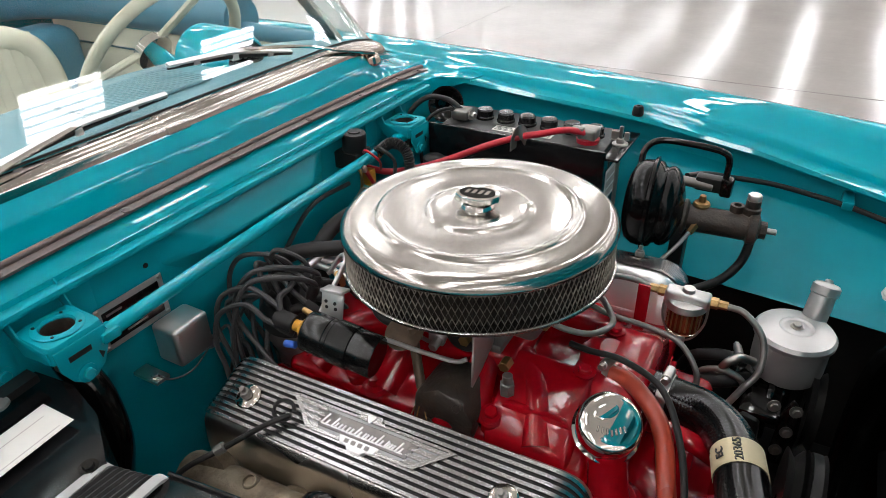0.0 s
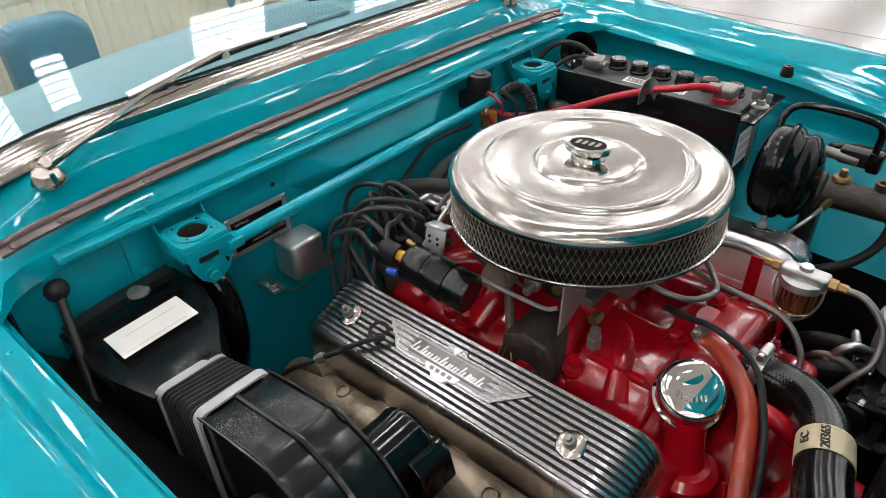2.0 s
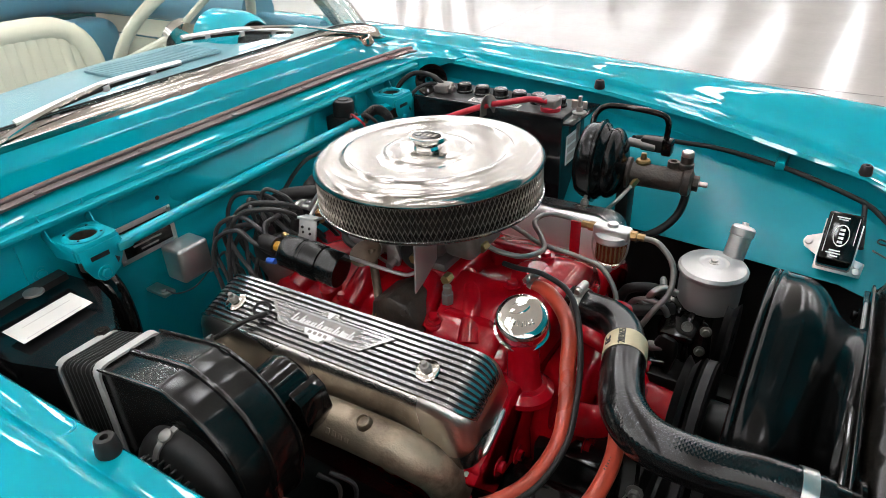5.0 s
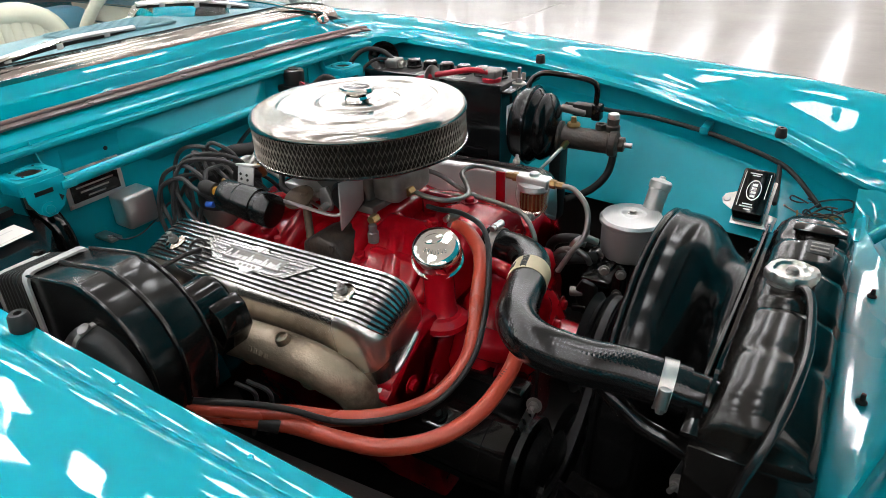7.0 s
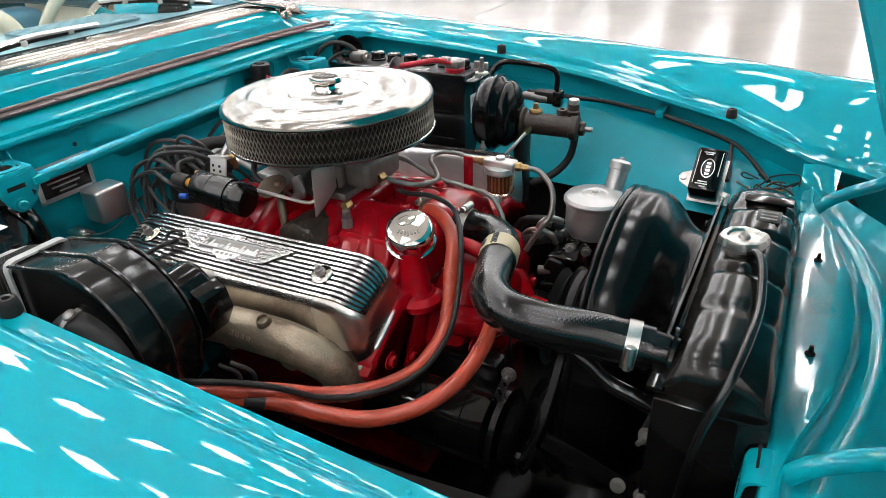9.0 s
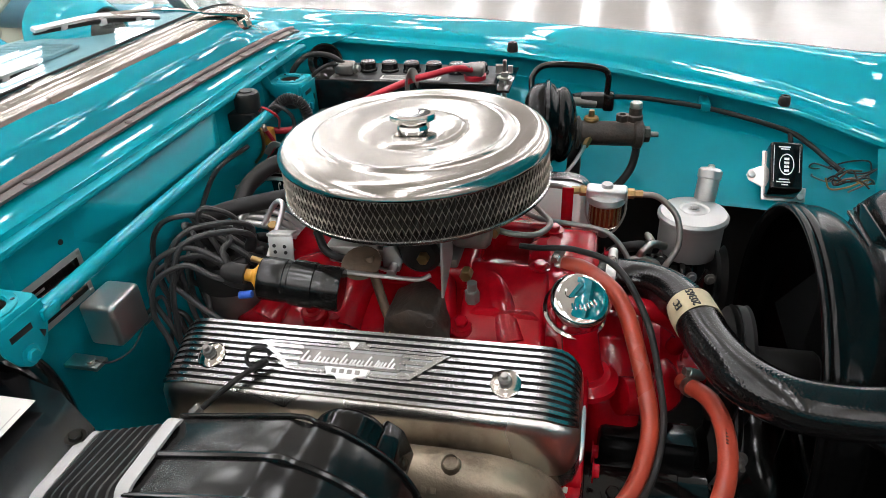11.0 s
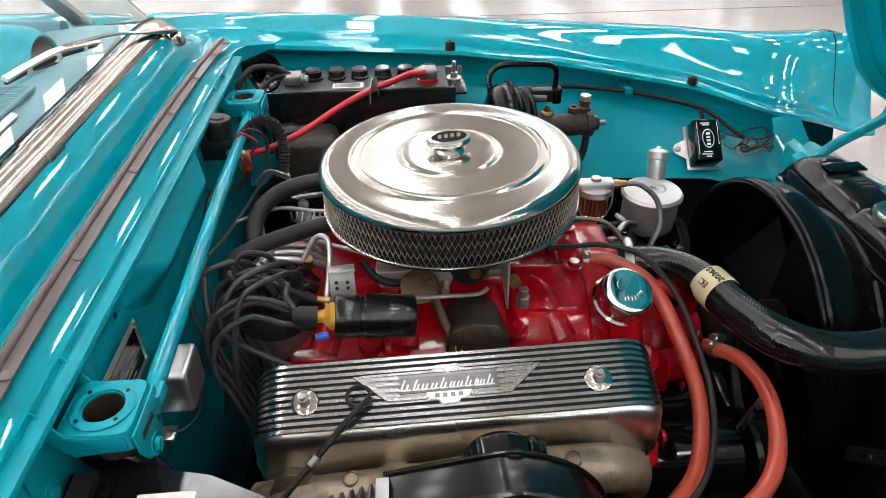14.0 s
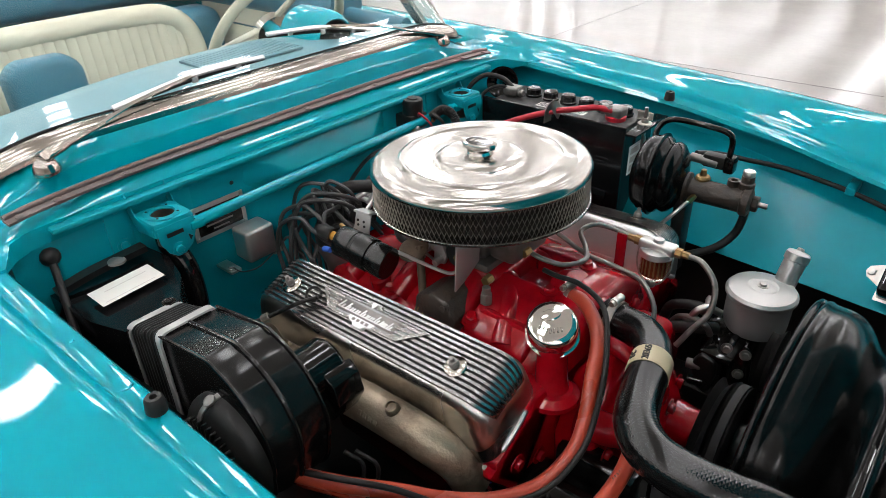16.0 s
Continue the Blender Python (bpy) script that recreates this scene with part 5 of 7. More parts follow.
def coil():
    c = thing("ignition_coil", "gloss black ignition coil in a strap clamp", "ignition coil", (-0.09, -0.17, 0.77))
    a, b_ = Vector((-0.138, -0.176, 0.797)), Vector((-0.040, -0.166, 0.782))
    m, n = along(a, b_)
    part("can", lathe([(0, 0), (0.0255, 0), (0.027, 0.002), (0.027, 0.030), (0.0262, 0.031), (0.0262, 0.036), (0.027, 0.037), (0.027, 0.075), (0.0275, 0.076), (0.0275, n - 0.002), (0.026, n), (0, n)], 40, m), COIL_BLACK, c)
    part("tower", lathe([(0, 0), (0.0175, 0), (0.0165, -0.005), (0.011, -0.009), (0.008, -0.012), (0.0075, -0.024), (0, -0.024)], 28, m), YELLOW, c, "amber plastic coil top")
    part("boot", lathe([(0, -0.020), (0.0125, -0.020), (0.0125, -0.042), (0.008, -0.050), (0, -0.050)], 20, m), RUBBER, c)
    part("clamp_band", lathe([(0.0272, 0.040), (0.0285, 0.040), (0.0285, 0.066), (0.0272, 0.066)], 36, m), COIL_BLACK, c)
    part("terminal", rod(a + Vector((-0.006, -0.020, -0.012)), a + Vector((-0.022, -0.022, -0.014)), 0.005, 10), BLUE, c, "blue crimp terminal")
    part("terminal", rod(a + Vector((-0.004, 0.016, 0.012)), a + Vector((-0.020, 0.018, 0.014)), 0.004, 10), BRASS, c)
    # folded bracket with punched holes
    br = part("bracket", box(-0.016, 0.016, -0.002, 0.002, -0.020, 0.022, 0.002, m=pose(-0.128, -0.136, 0.812, -18, 0, 8)), SILVER, c, "silver resistor bracket")
    part("bracket_top", box(-0.016, 0.016, -0.012, 0.012, -0.002, 0.002, 0.001, m=pose(-0.128, -0.127, 0.832, -18, 0, 8)), SILVER, c)
    for i in range(3):
        for j in (-1, 1):
            part("punched_hole", lathe([(0, -0.0001), (0.0024, -0.0001), (0.0024, 0.0006), (0, 0.0006)], 10, pose(-0.128 + j * 0.007, -0.139, 0.802 + 0.009 * i, 72, 0, 8)), BLACK_SATIN, br)


def distributor():
    d = thing("distributor", "black distributor with a crown of ignition leads", "distributor", (-0.235, -0.10, 0.70))
    c = Vector((-0.225, -0.105, 0.752))
    part("body", lathe([(0, -0.11), (0.030, -0.11), (0.034, -0.06), (0.046, -0.03), (0.046, -0.012), (0, -0.012)], 28, pose(*c)), TARNISH, d)
    part("cap", lathe([(0.048, -0.012), (0.048, 0.010), (0.044, 0.016), (0.040, 0.026), (0.012, 0.028), (0, 0.028)], 32, pose(*c)), BLACK_SATIN, d)
    random.seed(4)
    ends = [(-0.26, -0.20, 0.66), (-0.17, -0.205, 0.69), (-0.20, -0.205, 0.68), (-0.27, -0.17, 0.64), (-0.16, -0.04, 0.70), (-0.18, -0.02, 0.70), (-0.25, -0.03, 0.68), (-0.17, -0.01, 0.72), (-0.165, -0.180, 0.801)]
    for k in range(9):
        a = radians(40 * k + 10)
        r = 0.028 if k < 8 else 0.0
        p = c + Vector((r * math.cos(a), r * math.sin(a), 0.024))
        q = p + Vector((0.010 * math.cos(a), 0.010 * math.sin(a), 0.030))
        part("boot", lathe([(0, 0), (0.0085, 0), (0.0085, 0.018), (0.006, 0.030), (0, 0.030)], 14, along(p, q)[0]), RUBBER, d)
        e = Vector(ends[k])
        if k in (4, 5, 6, 7):
            mid = q.lerp(e, 0.45) + Vector((-0.035 - 0.005 * (k - 4), 0.0, 0.020 + 0.006 * (k % 3)))
            pts = [p, q, q + Vector((-0.012, 0.005, 0.022)), mid, e.lerp(mid, 0.35) + Vector((0, 0, 0.02)), e]
        elif k == 8:
            pts = [p, q, q + Vector((0.02, -0.03, 0.014)), e + Vector((-0.03, 0.02, 0.018)), e + Vector((-0.015, 0.004, 0.002)), e + Vector((-0.012, 0, 0))]
        else:
            out = Vector((-0.050 + random.uniform(-0.015, 0.015), -0.045 + random.uniform(-0.03, 0.03), 0.012 + random.uniform(0, 0.02)))
            pts = [p, q, q + Vector((out.x * 0.35, out.y * 0.5, 0.024)), q + out, q + Vector((out.x * 1.25, out.y * 1.3, -0.035)), e + Vector((-0.01, 0.01, 0.03)), e]
        part("lead", tube(pts, 0.0038, 8, 10), WIRE, d, "dark grey ignition lead")
    # outer loops that sweep over the bundle towards the firewall
    for k in range(8):
        y = -0.185 + 0.0155 * k
        h = 0.785 + 0.016 * math.sin(k * 1.7)
        j = 0.012 * math.sin(k * 2.9)
        pts = [(-0.165 - 0.007 * (k % 4), y + 0.012 + j, 0.782 - 0.006 * (k % 3)), (-0.198, y + j * 0.5, h + 0.012), (-0.238 - 0.006 * (k % 2), y + 0.004, h + 0.022), (-0.276 - 0.008 * (k % 3), y - 0.010, h + 0.002), (-0.288 - 0.006 * (k % 2), y - 0.016 - j, h - 0.045), (-0.275, y - 0.02, 0.705), (-0.255, y - 0.03, 0.65)]
        part("lead", tube(pts, 0.0038, 8, 10), WIRE, d)
        part("boot", lathe([(0, 0), (0.0078, 0), (0.0078, 0.016), (0.0055, 0.026), (0, 0.026)], 12, along(pts[0], pts[1])[0]), RUBBER, d)


def exhaust_manifold():
    e = thing("exhaust_manifold", "heat-stained cast-iron exhaust manifold under the valve cover", "exhaust manifold", (0.05, -0.33, 0.62))
    part("log", tube([(-0.235, -0.320, 0.630), (-0.15, -0.328, 0.648), (-0.04, -0.332, 0.663), (0.06, -0.334, 0.677), (0.145, -0.333, 0.680), (0.185, -0.325, 0.667), (0.212, -0.309, 0.640), (0.224, -0.292, 0.595)], 0.0285, 20, 10), IRON, e)
    for x in (-0.19, -0.07, 0.05, 0.16):
        part("port", tube([(x, -0.330, 0.660), (x, -0.312, 0.652), (x, -0.285, 0.640)], 0.026, 14, 5), IRON, e)
        part("port_flange", box(x - 0.035, x + 0.035, -0.012, 0.0, -0.028, 0.028, 0.004, m=Matrix.Translation((0, -0.288, 0.636)) @ pose(0, 0, 0, 35, 0, 0)), IRON, e)
    for x, y, z in ((-0.121, -0.326, 0.676), (0.130, -0.340, 0.706)):
        part("boss", lathe([(0, 0), (0.011, 0), (0.009, 0.010), (0.0075, 0.011), (0.0075, 0.006), (0, 0.006)], 12, pose(x, y, z, 18, 0, 0)), IRON, e)
    for k in range(4):
        part("casting_mark", box(-0.003, 0.003, -0.004, 0.004, -0.001, 0.001, 0.0006, 1, m=pose(0.085 + 0.010 * k, -0.3605, 0.690, 55, 0, 0)), IRON, e)
    bolt(e, (0.238, -0.280, 0.622), (0.4, -0.6, 0.7), 0.008, 0.009, stud=0.008, material=TARNISH)


engine()
belt()
valve_cover(-1, True)
valve_cover(1, False)
air_cleaner()
carburettor()
filler_cap()
coil()
distributor()
exhaust_manifold()


# ---- cooling ----
def radiator():
    r = thing("radiator", "gloss black radiator with ribbed header tank", "radiator", (0.70, -0.03, 0.30))
    rows = []
    y0, y1 = -0.285, 0.225
    for k, y in enumerate([y0, y0 + 0.004, y0 + 0.015, y0 + 0.04] + [y0 + 0.04 + (y1 - y0 - 0.08) * i / 40 for i in range(1, 40)] + [y1 - 0.04, y1 - 0.015, y1 - 0.004, y1]):
        d = max(0.0, (y0 + 0.04 - y) / 0.04, (y - y1 + 0.04) / 0.04)
        e = math.sqrt(max(0.0, 1 - d * d))
        rib = 0.0
        for c in (-0.165, -0.075, 0.035, 0.125):
            rib = max(rib, math.exp(-((y - c) / 0.006) ** 2))
        sh = -0.006 * rib
        zt = 0.735 + 0.055 * (0.45 + 0.55 * e)
        rows.append([(0.638, y, 0.700), (0.640, y, 0.742), (0.648 - sh, y, zt - 0.018), (0.662 - sh, y, zt - 0.004 + sh), (0.690, y, zt + sh), (0.715, y, zt - 0.001 + sh), (0.737 + sh, y, zt - 0.010 + sh), (0.748 + sh, y, zt - 0.028), (0.750 + sh, y, 0.72), (0.750, y, 0.700)])
    part("header_tank", loft(rows, closed=True, caps=True), TANK_BLACK, r)
    part("tank_seam", box(0.626, 0.644, -0.29, 0.21, 0.738, 0.745, 0.002), BLACK_GLOSS, r)
    part("core", box(0.652, 0.732, -0.27, 0.19, 0.28, 0.705), BLACK_SATIN, r)
    fin = None
    for k in range(40):
        z = 0.30 + 0.01 * k
        if fin is None:
            fin = part("core_fin", box(0.648, 0.654, -0.268, 0.188, -0.001, 0.001), BLACK_SATIN, r)
            fin.location.z = z
        else:
            again("core_fin", fin, pose(0, 0, z), r)
    for y in (-0.288, 0.20):
        part("side_frame", box(0.636, 0.752, y - 0.008, y + 0.014, 0.28, 0.735, 0.003), BLACK_GLOSS, r)
    part("baffle", box(0.7445, 0.7485, -0.33, 0.24, 0.55, 0.716, 0.001), BLACK_SATIN, r, "black rubber baffle strip")
    part("hose_neck", tube([(0.655, -0.232, 0.745), (0.630, -0.235, 0.750), (0.600, -0.238, 0.754)], 0.024, 20, 5), BLACK_GLOSS, r)
    part("neck_bead", lathe([(0, 0), (0.036, 0), (0.036, 0.004), (0, 0.006)], 24, along((0.642, -0.234, 0.748), (0.6, -0.237, 0.752))[0]), BLACK_GLOSS, r)
    part("top_strap", box(0.668, 0.735, 0.135, 0.165, 0.790, 0.793, 0.001), BLACK_GLOSS, r)
    part("badge_plate", box(0.690, 0.722, 0.075, 0.115, 0.7885, 0.7905, 0.001), BLACK_SATIN, r)
    for k in range(3):
        part("badge_bar", box(0.695, 0.717, 0.082 + 0.011 * k, 0.086 + 0.011 * k, 0.7903, 0.7912), TARNISH, r)
    # scalloped pressure cap
    pts = []
    for k in range(64):
        a = 2 * math.pi * k / 64
        rr = 0.0285 + 0.0007 * math.cos(10 * a) + (0.0035 if abs(math.cos(a)) > 0.93 else 0)
        pts.append((rr * math.cos(a), rr * math.sin(a)))
    C = pose(0.683, -0.012, 0.793, 0, 0, 25)
    cp = part("filler_cap", loft([[tuple(C @ Vector((x * k, y * k, z))) for x, y in pts] for k, z in ((0.9, 0.0), (1.0, 0.002), (1.0, 0.009), (0.94, 0.0125), (0.72, 0.0130), (0.64, 0.0100), (0.40, 0.0095))], closed=True, caps=True), STEEL, r, "dull silver radiator cap")
    part("cap_rivet", lathe([(0, 0.014), (0.006, 0.0135), (0.008, 0.0095), (0, 0.009)], 16, C), TARNISH, cp)
    part("neck", lathe([(0.026, -0.014), (0.026, 0.0), (0.0, 0.0)], 24, C), TARNISH, r)
    part("overflow_tube", tube([(0.694, -0.040, 0.796), (0.703, -0.052, 0.803), (0.711, -0.080, 0.803), (0.716, -0.130, 0.801), (0.718, -0.180, 0.800), (0.715, -0.235, 0.799), (0.709, -0.280, 0.788), (0.700, -0.304, 0.760), (0.691, -0.310, 0.725), (0.683, -0.312, 0.670), (0.679, -0.314, 0.610), (0.676, -0.314, 0.520)], 0.0052, 12, 8), COIL_BLACK, r)


def shroud():
    s = thing("fan_shroud", "gloss black pressed fan shroud with rolled rim", "fan shroud", (0.57, 0, 0.35))
    rows = []
    n = 64
    cy, cz = 0.02, 0.575

    def ring(x, R, sq, yo=0.0, zo=0.0):
        out = []
        for k in range(n):
            a = 2 * math.pi * k / n
            c, si = math.cos(a), math.sin(a)
            p = 2 + sq
            rr = 1 / ((abs(c) ** p + abs(si) ** p) ** (1 / p))
            out.append((x, cy + yo + R * rr * c, cz + zo + R * rr * si))
        return out
    prof = ((0.520, 0.226), (0.513, 0.231), (0.509, 0.236), (0.509, 0.240), (0.512, 0.243), (0.516, 0.2425), (0.5185, 0.239), (0.521, 0.2425), (0.525, 0.2435), (0.529, 0.241), (0.536, 0.2405), (0.546, 0.2405), (0.556, 0.239), (0.566, 0.2355), (0.576, 0.229), (0.585, 0.220), (0.593, 0.210), (0.600, 0.201), (0.607, 0.1945), (0.615, 0.190), (0.623, 0.1885), (0.630, 0.190), (0.633, 0.194))
    part("bell", loft([ring(x, R, 0) for x, R in prof], closed=True), SHROUD_BLACK, s, smooth=80)
    part("back_plate", prism(rounded(0.44, 0.42, 0.02, 4, -0.02, 0.560), "x", 0.632, 0.6355, 0.001), BLACK_GLOSS, s)
    for y in (-0.22, 0.16):
        bolt(s, (0.622, y, 0.728), (-1, 0, 0.2), 0.007, 0.006, material=BLACK_GLOSS)


def hoses():
    h = thing("radiator_hose", "black braided upper radiator hose with worm clamps", "hose", (0.43, -0.2, 0.74))
    pts = [(0.264, -0.018, 0.739), (0.295, -0.022, 0.738), (0.330, -0.034, 0.743), (0.358, -0.064, 0.749), (0.376, -0.110, 0.754), (0.390, -0.165, 0.756), (0.412, -0.220, 0.762), (0.450, -0.252, 0.764), (0.505, -0.255, 0.762), (0.560, -0.245, 0.760), (0.618, -0.236, 0.752)]
    part("tube", tube(pts, 0.0270, 32, 10, uv=True), HOSE, h)
    clamp(h, (0.281, -0.020, 0.7385), (1, -0.08, 0.0), 0.0275, 0.013, (0.2, 0, 1))
    clamp(h, (0.597, -0.239, 0.7545), (1, 0.14, -0.1), 0.0275, 0.015, (-0.2, -1, 0.25))
    # printed band
    m = along((0.3765, -0.112, 0.755), (0.381, -0.130, 0.7552))[0]
    lb = part("label_band", lathe([(0.0272, -0.017), (0.0278, -0.017), (0.0278, 0.017), (0.0272, 0.017)], 36, m), LABEL_TAN, h, "tan printed part-number band")
    # digits laid round the band
    d = (Vector((0.381, -0.130, 0.7552)) - Vector((0.3765, -0.112, 0.755))).normalized()
    side = d.cross(Vector((0, 0, 1))).normalized()
    for text, a, size in (("20365", 78, 0.0125), ("EC", 38, 0.0125)):
        nrm = Vector((0, 0, 1)) * math.sin(radians(a)) - side * -math.cos(radians(a))
        R = Matrix((-d, nrm.cross(-d), nrm)).transposed().to_4x4()
        words(lb, text, Matrix.Translation(Vector((0.3765, -0.112, 0.755)) + nrm * 0.0280) @ R, size, INK, "lettering", 0.0012)
    o = thing("heater_hose", "orange-red rubber heater hose looping to the heater", "hose", (0.32, -0.25, 0.66), group="heater hoses")
    part("tube", tube([(0.205, -0.036, 0.760), (0.240, -0.048, 0.768), (0.278, -0.078, 0.762), (0.298, -0.105, 0.748), (0.312, -0.140, 0.725), (0.326, -0.175, 0.690), (0.333, -0.215, 0.662), (0.320, -0.270, 0.640), (0.290, -0.325, 0.640), (0.245, -0.370, 0.648), (0.205, -0.412, 0.672), (0.16, -0.455, 0.690), (0.10, -0.49, 0.70), (0.0, -0.51, 0.68)], 0.0105, 16, 10), ORANGE, o)
    o2 = thing("heater_hose", "orange-red rubber heater hose from the water pump", "hose", (0.36, -0.35, 0.65), group="heater hoses")
    part("tube", tube([(0.372, -0.135, 0.672), (0.398, -0.185, 0.690), (0.408, -0.240, 0.686), (0.400, -0.295, 0.670), (0.372, -0.345, 0.657), (0.322, -0.382, 0.648), (0.262, -0.402, 0.650), (0.215, -0.418, 0.660), (0.17, -0.445, 0.672), (0.11, -0.475, 0.68), (0.02, -0.50, 0.66)], 0.0105, 16, 10), ORANGE, o2)
    clamp(o, (0.215, -0.039, 0.7625), (1, -0.3, 0.2), 0.0108, 0.008, (0, 0, 1))
    clamp(o2, (0.380, -0.150, 0.6775), (0.45, -0.85, 0.3), 0.0108, 0.008, (0.5, 0, 1))
    for k in range(6):
        part("printed_mark", box(-0.0015, 0.0015, -0.0006, 0.0006, -0.0003, 0.0003, m=pose(0.4075 - 0.0004 * k, -0.228 - 0.0045 * k, 0.6975 - 0.0003 * k, 0, 20, 0)), INK, o2)
    t = thing("cable_tie", "black tape wrap binding the heater hoses", "tape wrap", (0.19, -0.43, 0.67))
    part("wrap", tube([(0.199, -0.4265, 0.663), (0.188, -0.433, 0.667), (0.178, -0.440, 0.670)], 0.0120, 14, 4), RUBBER, t)
    k = thing("thin_hose", "thin black hose beside the heater hose", "hose", (0.34, -0.2, 0.68))
    part("tube", tube([(0.160, -0.030, 0.782), (0.186, -0.035, 0.784), (0.232, -0.042, 0.790), (0.285, -0.070, 0.786), (0.322, -0.125, 0.752), (0.340, -0.175, 0.705), (0.346, -0.220, 0.672), (0.332, -0.278, 0.646), (0.298, -0.335, 0.645), (0.250, -0.380, 0.653), (0.205, -0.425, 0.690), (0.15, -0.47, 0.71), (0.05, -0.51, 0.70)], 0.0040, 12, 10), RUBBER, k)
    # heater hoses at the firewall side
    for pts, r in (([(-0.09, 0.085, 0.835), (-0.17, 0.10, 0.835), (-0.235, 0.085, 0.825), (-0.265, 0.045, 0.805), (-0.262, 0.0, 0.78), (-0.25, -0.01, 0.72)], 0.0125),
                   ([(-0.08, 0.0, 0.825), (-0.15, 0.0, 0.82), (-0.22, -0.015, 0.81), (-0.275, -0.04, 0.80), (-0.295, -0.05, 0.775), (-0.29, -0.04, 0.72)], 0.012)):
        q = thing("rubber_hose", "thick black rubber hose behind the air cleaner", "hose", pts[2], group="firewall hoses")
        part("tube", tube(pts, r, 14, 10), RUBBER, q)
    cl = thing("coiled_pipe", "silver-grey bundle of curved metal pipes", "pipe bundle", (-0.255, -0.02, 0.76))
    for i in range(5):
        part("pipe", tube([(-0.285 + 0.01 * i, -0.055 + 0.002 * i, 0.765 + 0.006 * i), (-0.245 + 0.006 * i, -0.035 + 0.01 * i, 0.785 + 0.005 * i), (-0.195 + 0.004 * i, -0.03 + 0.012 * i, 0.780 + 0.004 * i), (-0.165, -0.02 + 0.01 * i, 0.762)], 0.0052, 10, 8), ALU_CAST, cl)
    part("tee", rod((-0.185, -0.045, 0.775), (-0.18, -0.055, 0.80), 0.007, 8), BRASS, cl)
    vp = thing("vacuum_pipe", "bent grey steel vacuum pipe beside the coil", "pipe", (-0.15, -0.1, 0.8))
    part("pipe", tube([(-0.185, -0.07, 0.808), (-0.165, -0.062, 0.838), (-0.148, -0.075, 0.842), (-0.145, -0.105, 0.825), (-0.150, -0.14, 0.79), (-0.145, -0.155, 0.775)], 0.0038, 10, 8), ALU_CAST, vp)


def fuel_filter():
    f = thing("fuel_filter", "glass-bowl fuel filter with amber element and brass fittings", "fuel filter", (0.272, 0.134, 0.735))
    c = (0.270, 0.134)
    part("head", box(c[0] - 0.030, c[0] + 0.030, c[1] - 0.012, c[1] + 0.012, 0.777, 0.796, 0.005, 3), ALU_CAST, f)
    part("cap", lathe([(0, 0.772), (0.027, 0.772), (0.029, 0.775), (0.027, 0.783), (0, 0.785)], 28, pose(c[0], c[1], 0)), ALU_CAST, f)
    part("boss", lathe([(0, 0.796), (0.009, 0.796), (0.008, 0.801), (0, 0.802)], 14, pose(c[0], c[1], 0)), ALU_CAST, f)
    part("element", lathe([(0, 0.738), (0.019, 0.738), (0.020, 0.742), (0.020, 0.770), (0, 0.770)], 24, pose(c[0], c[1], 0)), AMBER, f, "pleated amber element")
    pl = None
    for k in range(20):
        a = 2 * math.pi * k / 20
        if pl is None:
            pl = part("pleat", box(0.0195, 0.0218, -0.0012, 0.0012, 0.741, 0.769, 0.0005, 1), BRASS, f)
            pl.matrix_basis = pose(c[0], c[1], 0)
        else:
            again("pleat", pl, pose(c[0], c[1], 0, 0, 0, math.degrees(a)), f)
    g = part("bowl", lathe([(0.0245, 0.773), (0.0245, 0.740), (0.021, 0.733), (0, 0.731), (0, 0.733), (0.020, 0.735), (0.0228, 0.741), (0.0228, 0.773)], 32, pose(c[0], c[1], 0)), glass_material("bowl_glass", (1.0, 0.95, 0.92)), f)
    g.visible_shadow = False
    part("bail", tube([(c[0] - 0.029, c[1] - 0.002, 0.786), (c[0] - 0.028, c[1] - 0.010, 0.755), (c[0] - 0.016, c[1] - 0.012, 0.729), (c[0], c[1] - 0.012, 0.722), (c[0] + 0.016, c[1] - 0.012, 0.729), (c[0] + 0.028, c[1] - 0.010, 0.755), (c[0] + 0.029, c[1] - 0.002, 0.786)], 0.0016, 8), STEEL, f)
    part("bail_nut", lathe([(0, 0.716), (0.008, 0.718), (0.008, 0.724), (0.003, 0.731), (0, 0.731)], 14, pose(c[0], c[1] - 0.01, 0)), STEEL, f)
    for s in (-1, 1):
        b = rod((c[0] + s * 0.029, c[1], 0.787), (c[0] + s * 0.040, c[1], 0.787), 0.0080, 6)
        rod((c[0] + s * 0.040, c[1], 0.787), (c[0] + s * 0.052, c[1], 0.787), 0.0060, 6, bm=b)
        part("fitting", b, BRASS, f, "brass pipe fitting")
    part("inlet_pipe", tube([(0.320, 0.134, 0.787), (0.345, 0.130, 0.785), (0.372, 0.118, 0.762), (0.378, 0.100, 0.725), (0.362, 0.085, 0.695), (0.345, 0.075, 0.66)], 0.0046, 10, 10), TARNISH, f)
    part("outlet_pipe", tube([(0.220, 0.134, 0.787), (0.195, 0.133, 0.793), (0.165, 0.115, 0.800), (0.155, 0.088, 0.795), (0.178, 0.065, 0.785), (0.195, 0.035, 0.782), (0.180, -0.002, 0.785), (0.150, -0.018, 0.792), (0.125, -0.02, 0.798)], 0.0042, 10, 10), TARNISH, f)
    part("second_pipe", tube([(0.075, 0.045, 0.805), (0.125, 0.055, 0.80), (0.175, 0.07, 0.77), (0.23, 0.085, 0.755), (0.275, 0.08, 0.748), (0.305, 0.065, 0.72), (0.31, 0.05, 0.69)], 0.0040, 10, 10), TARNISH, f)


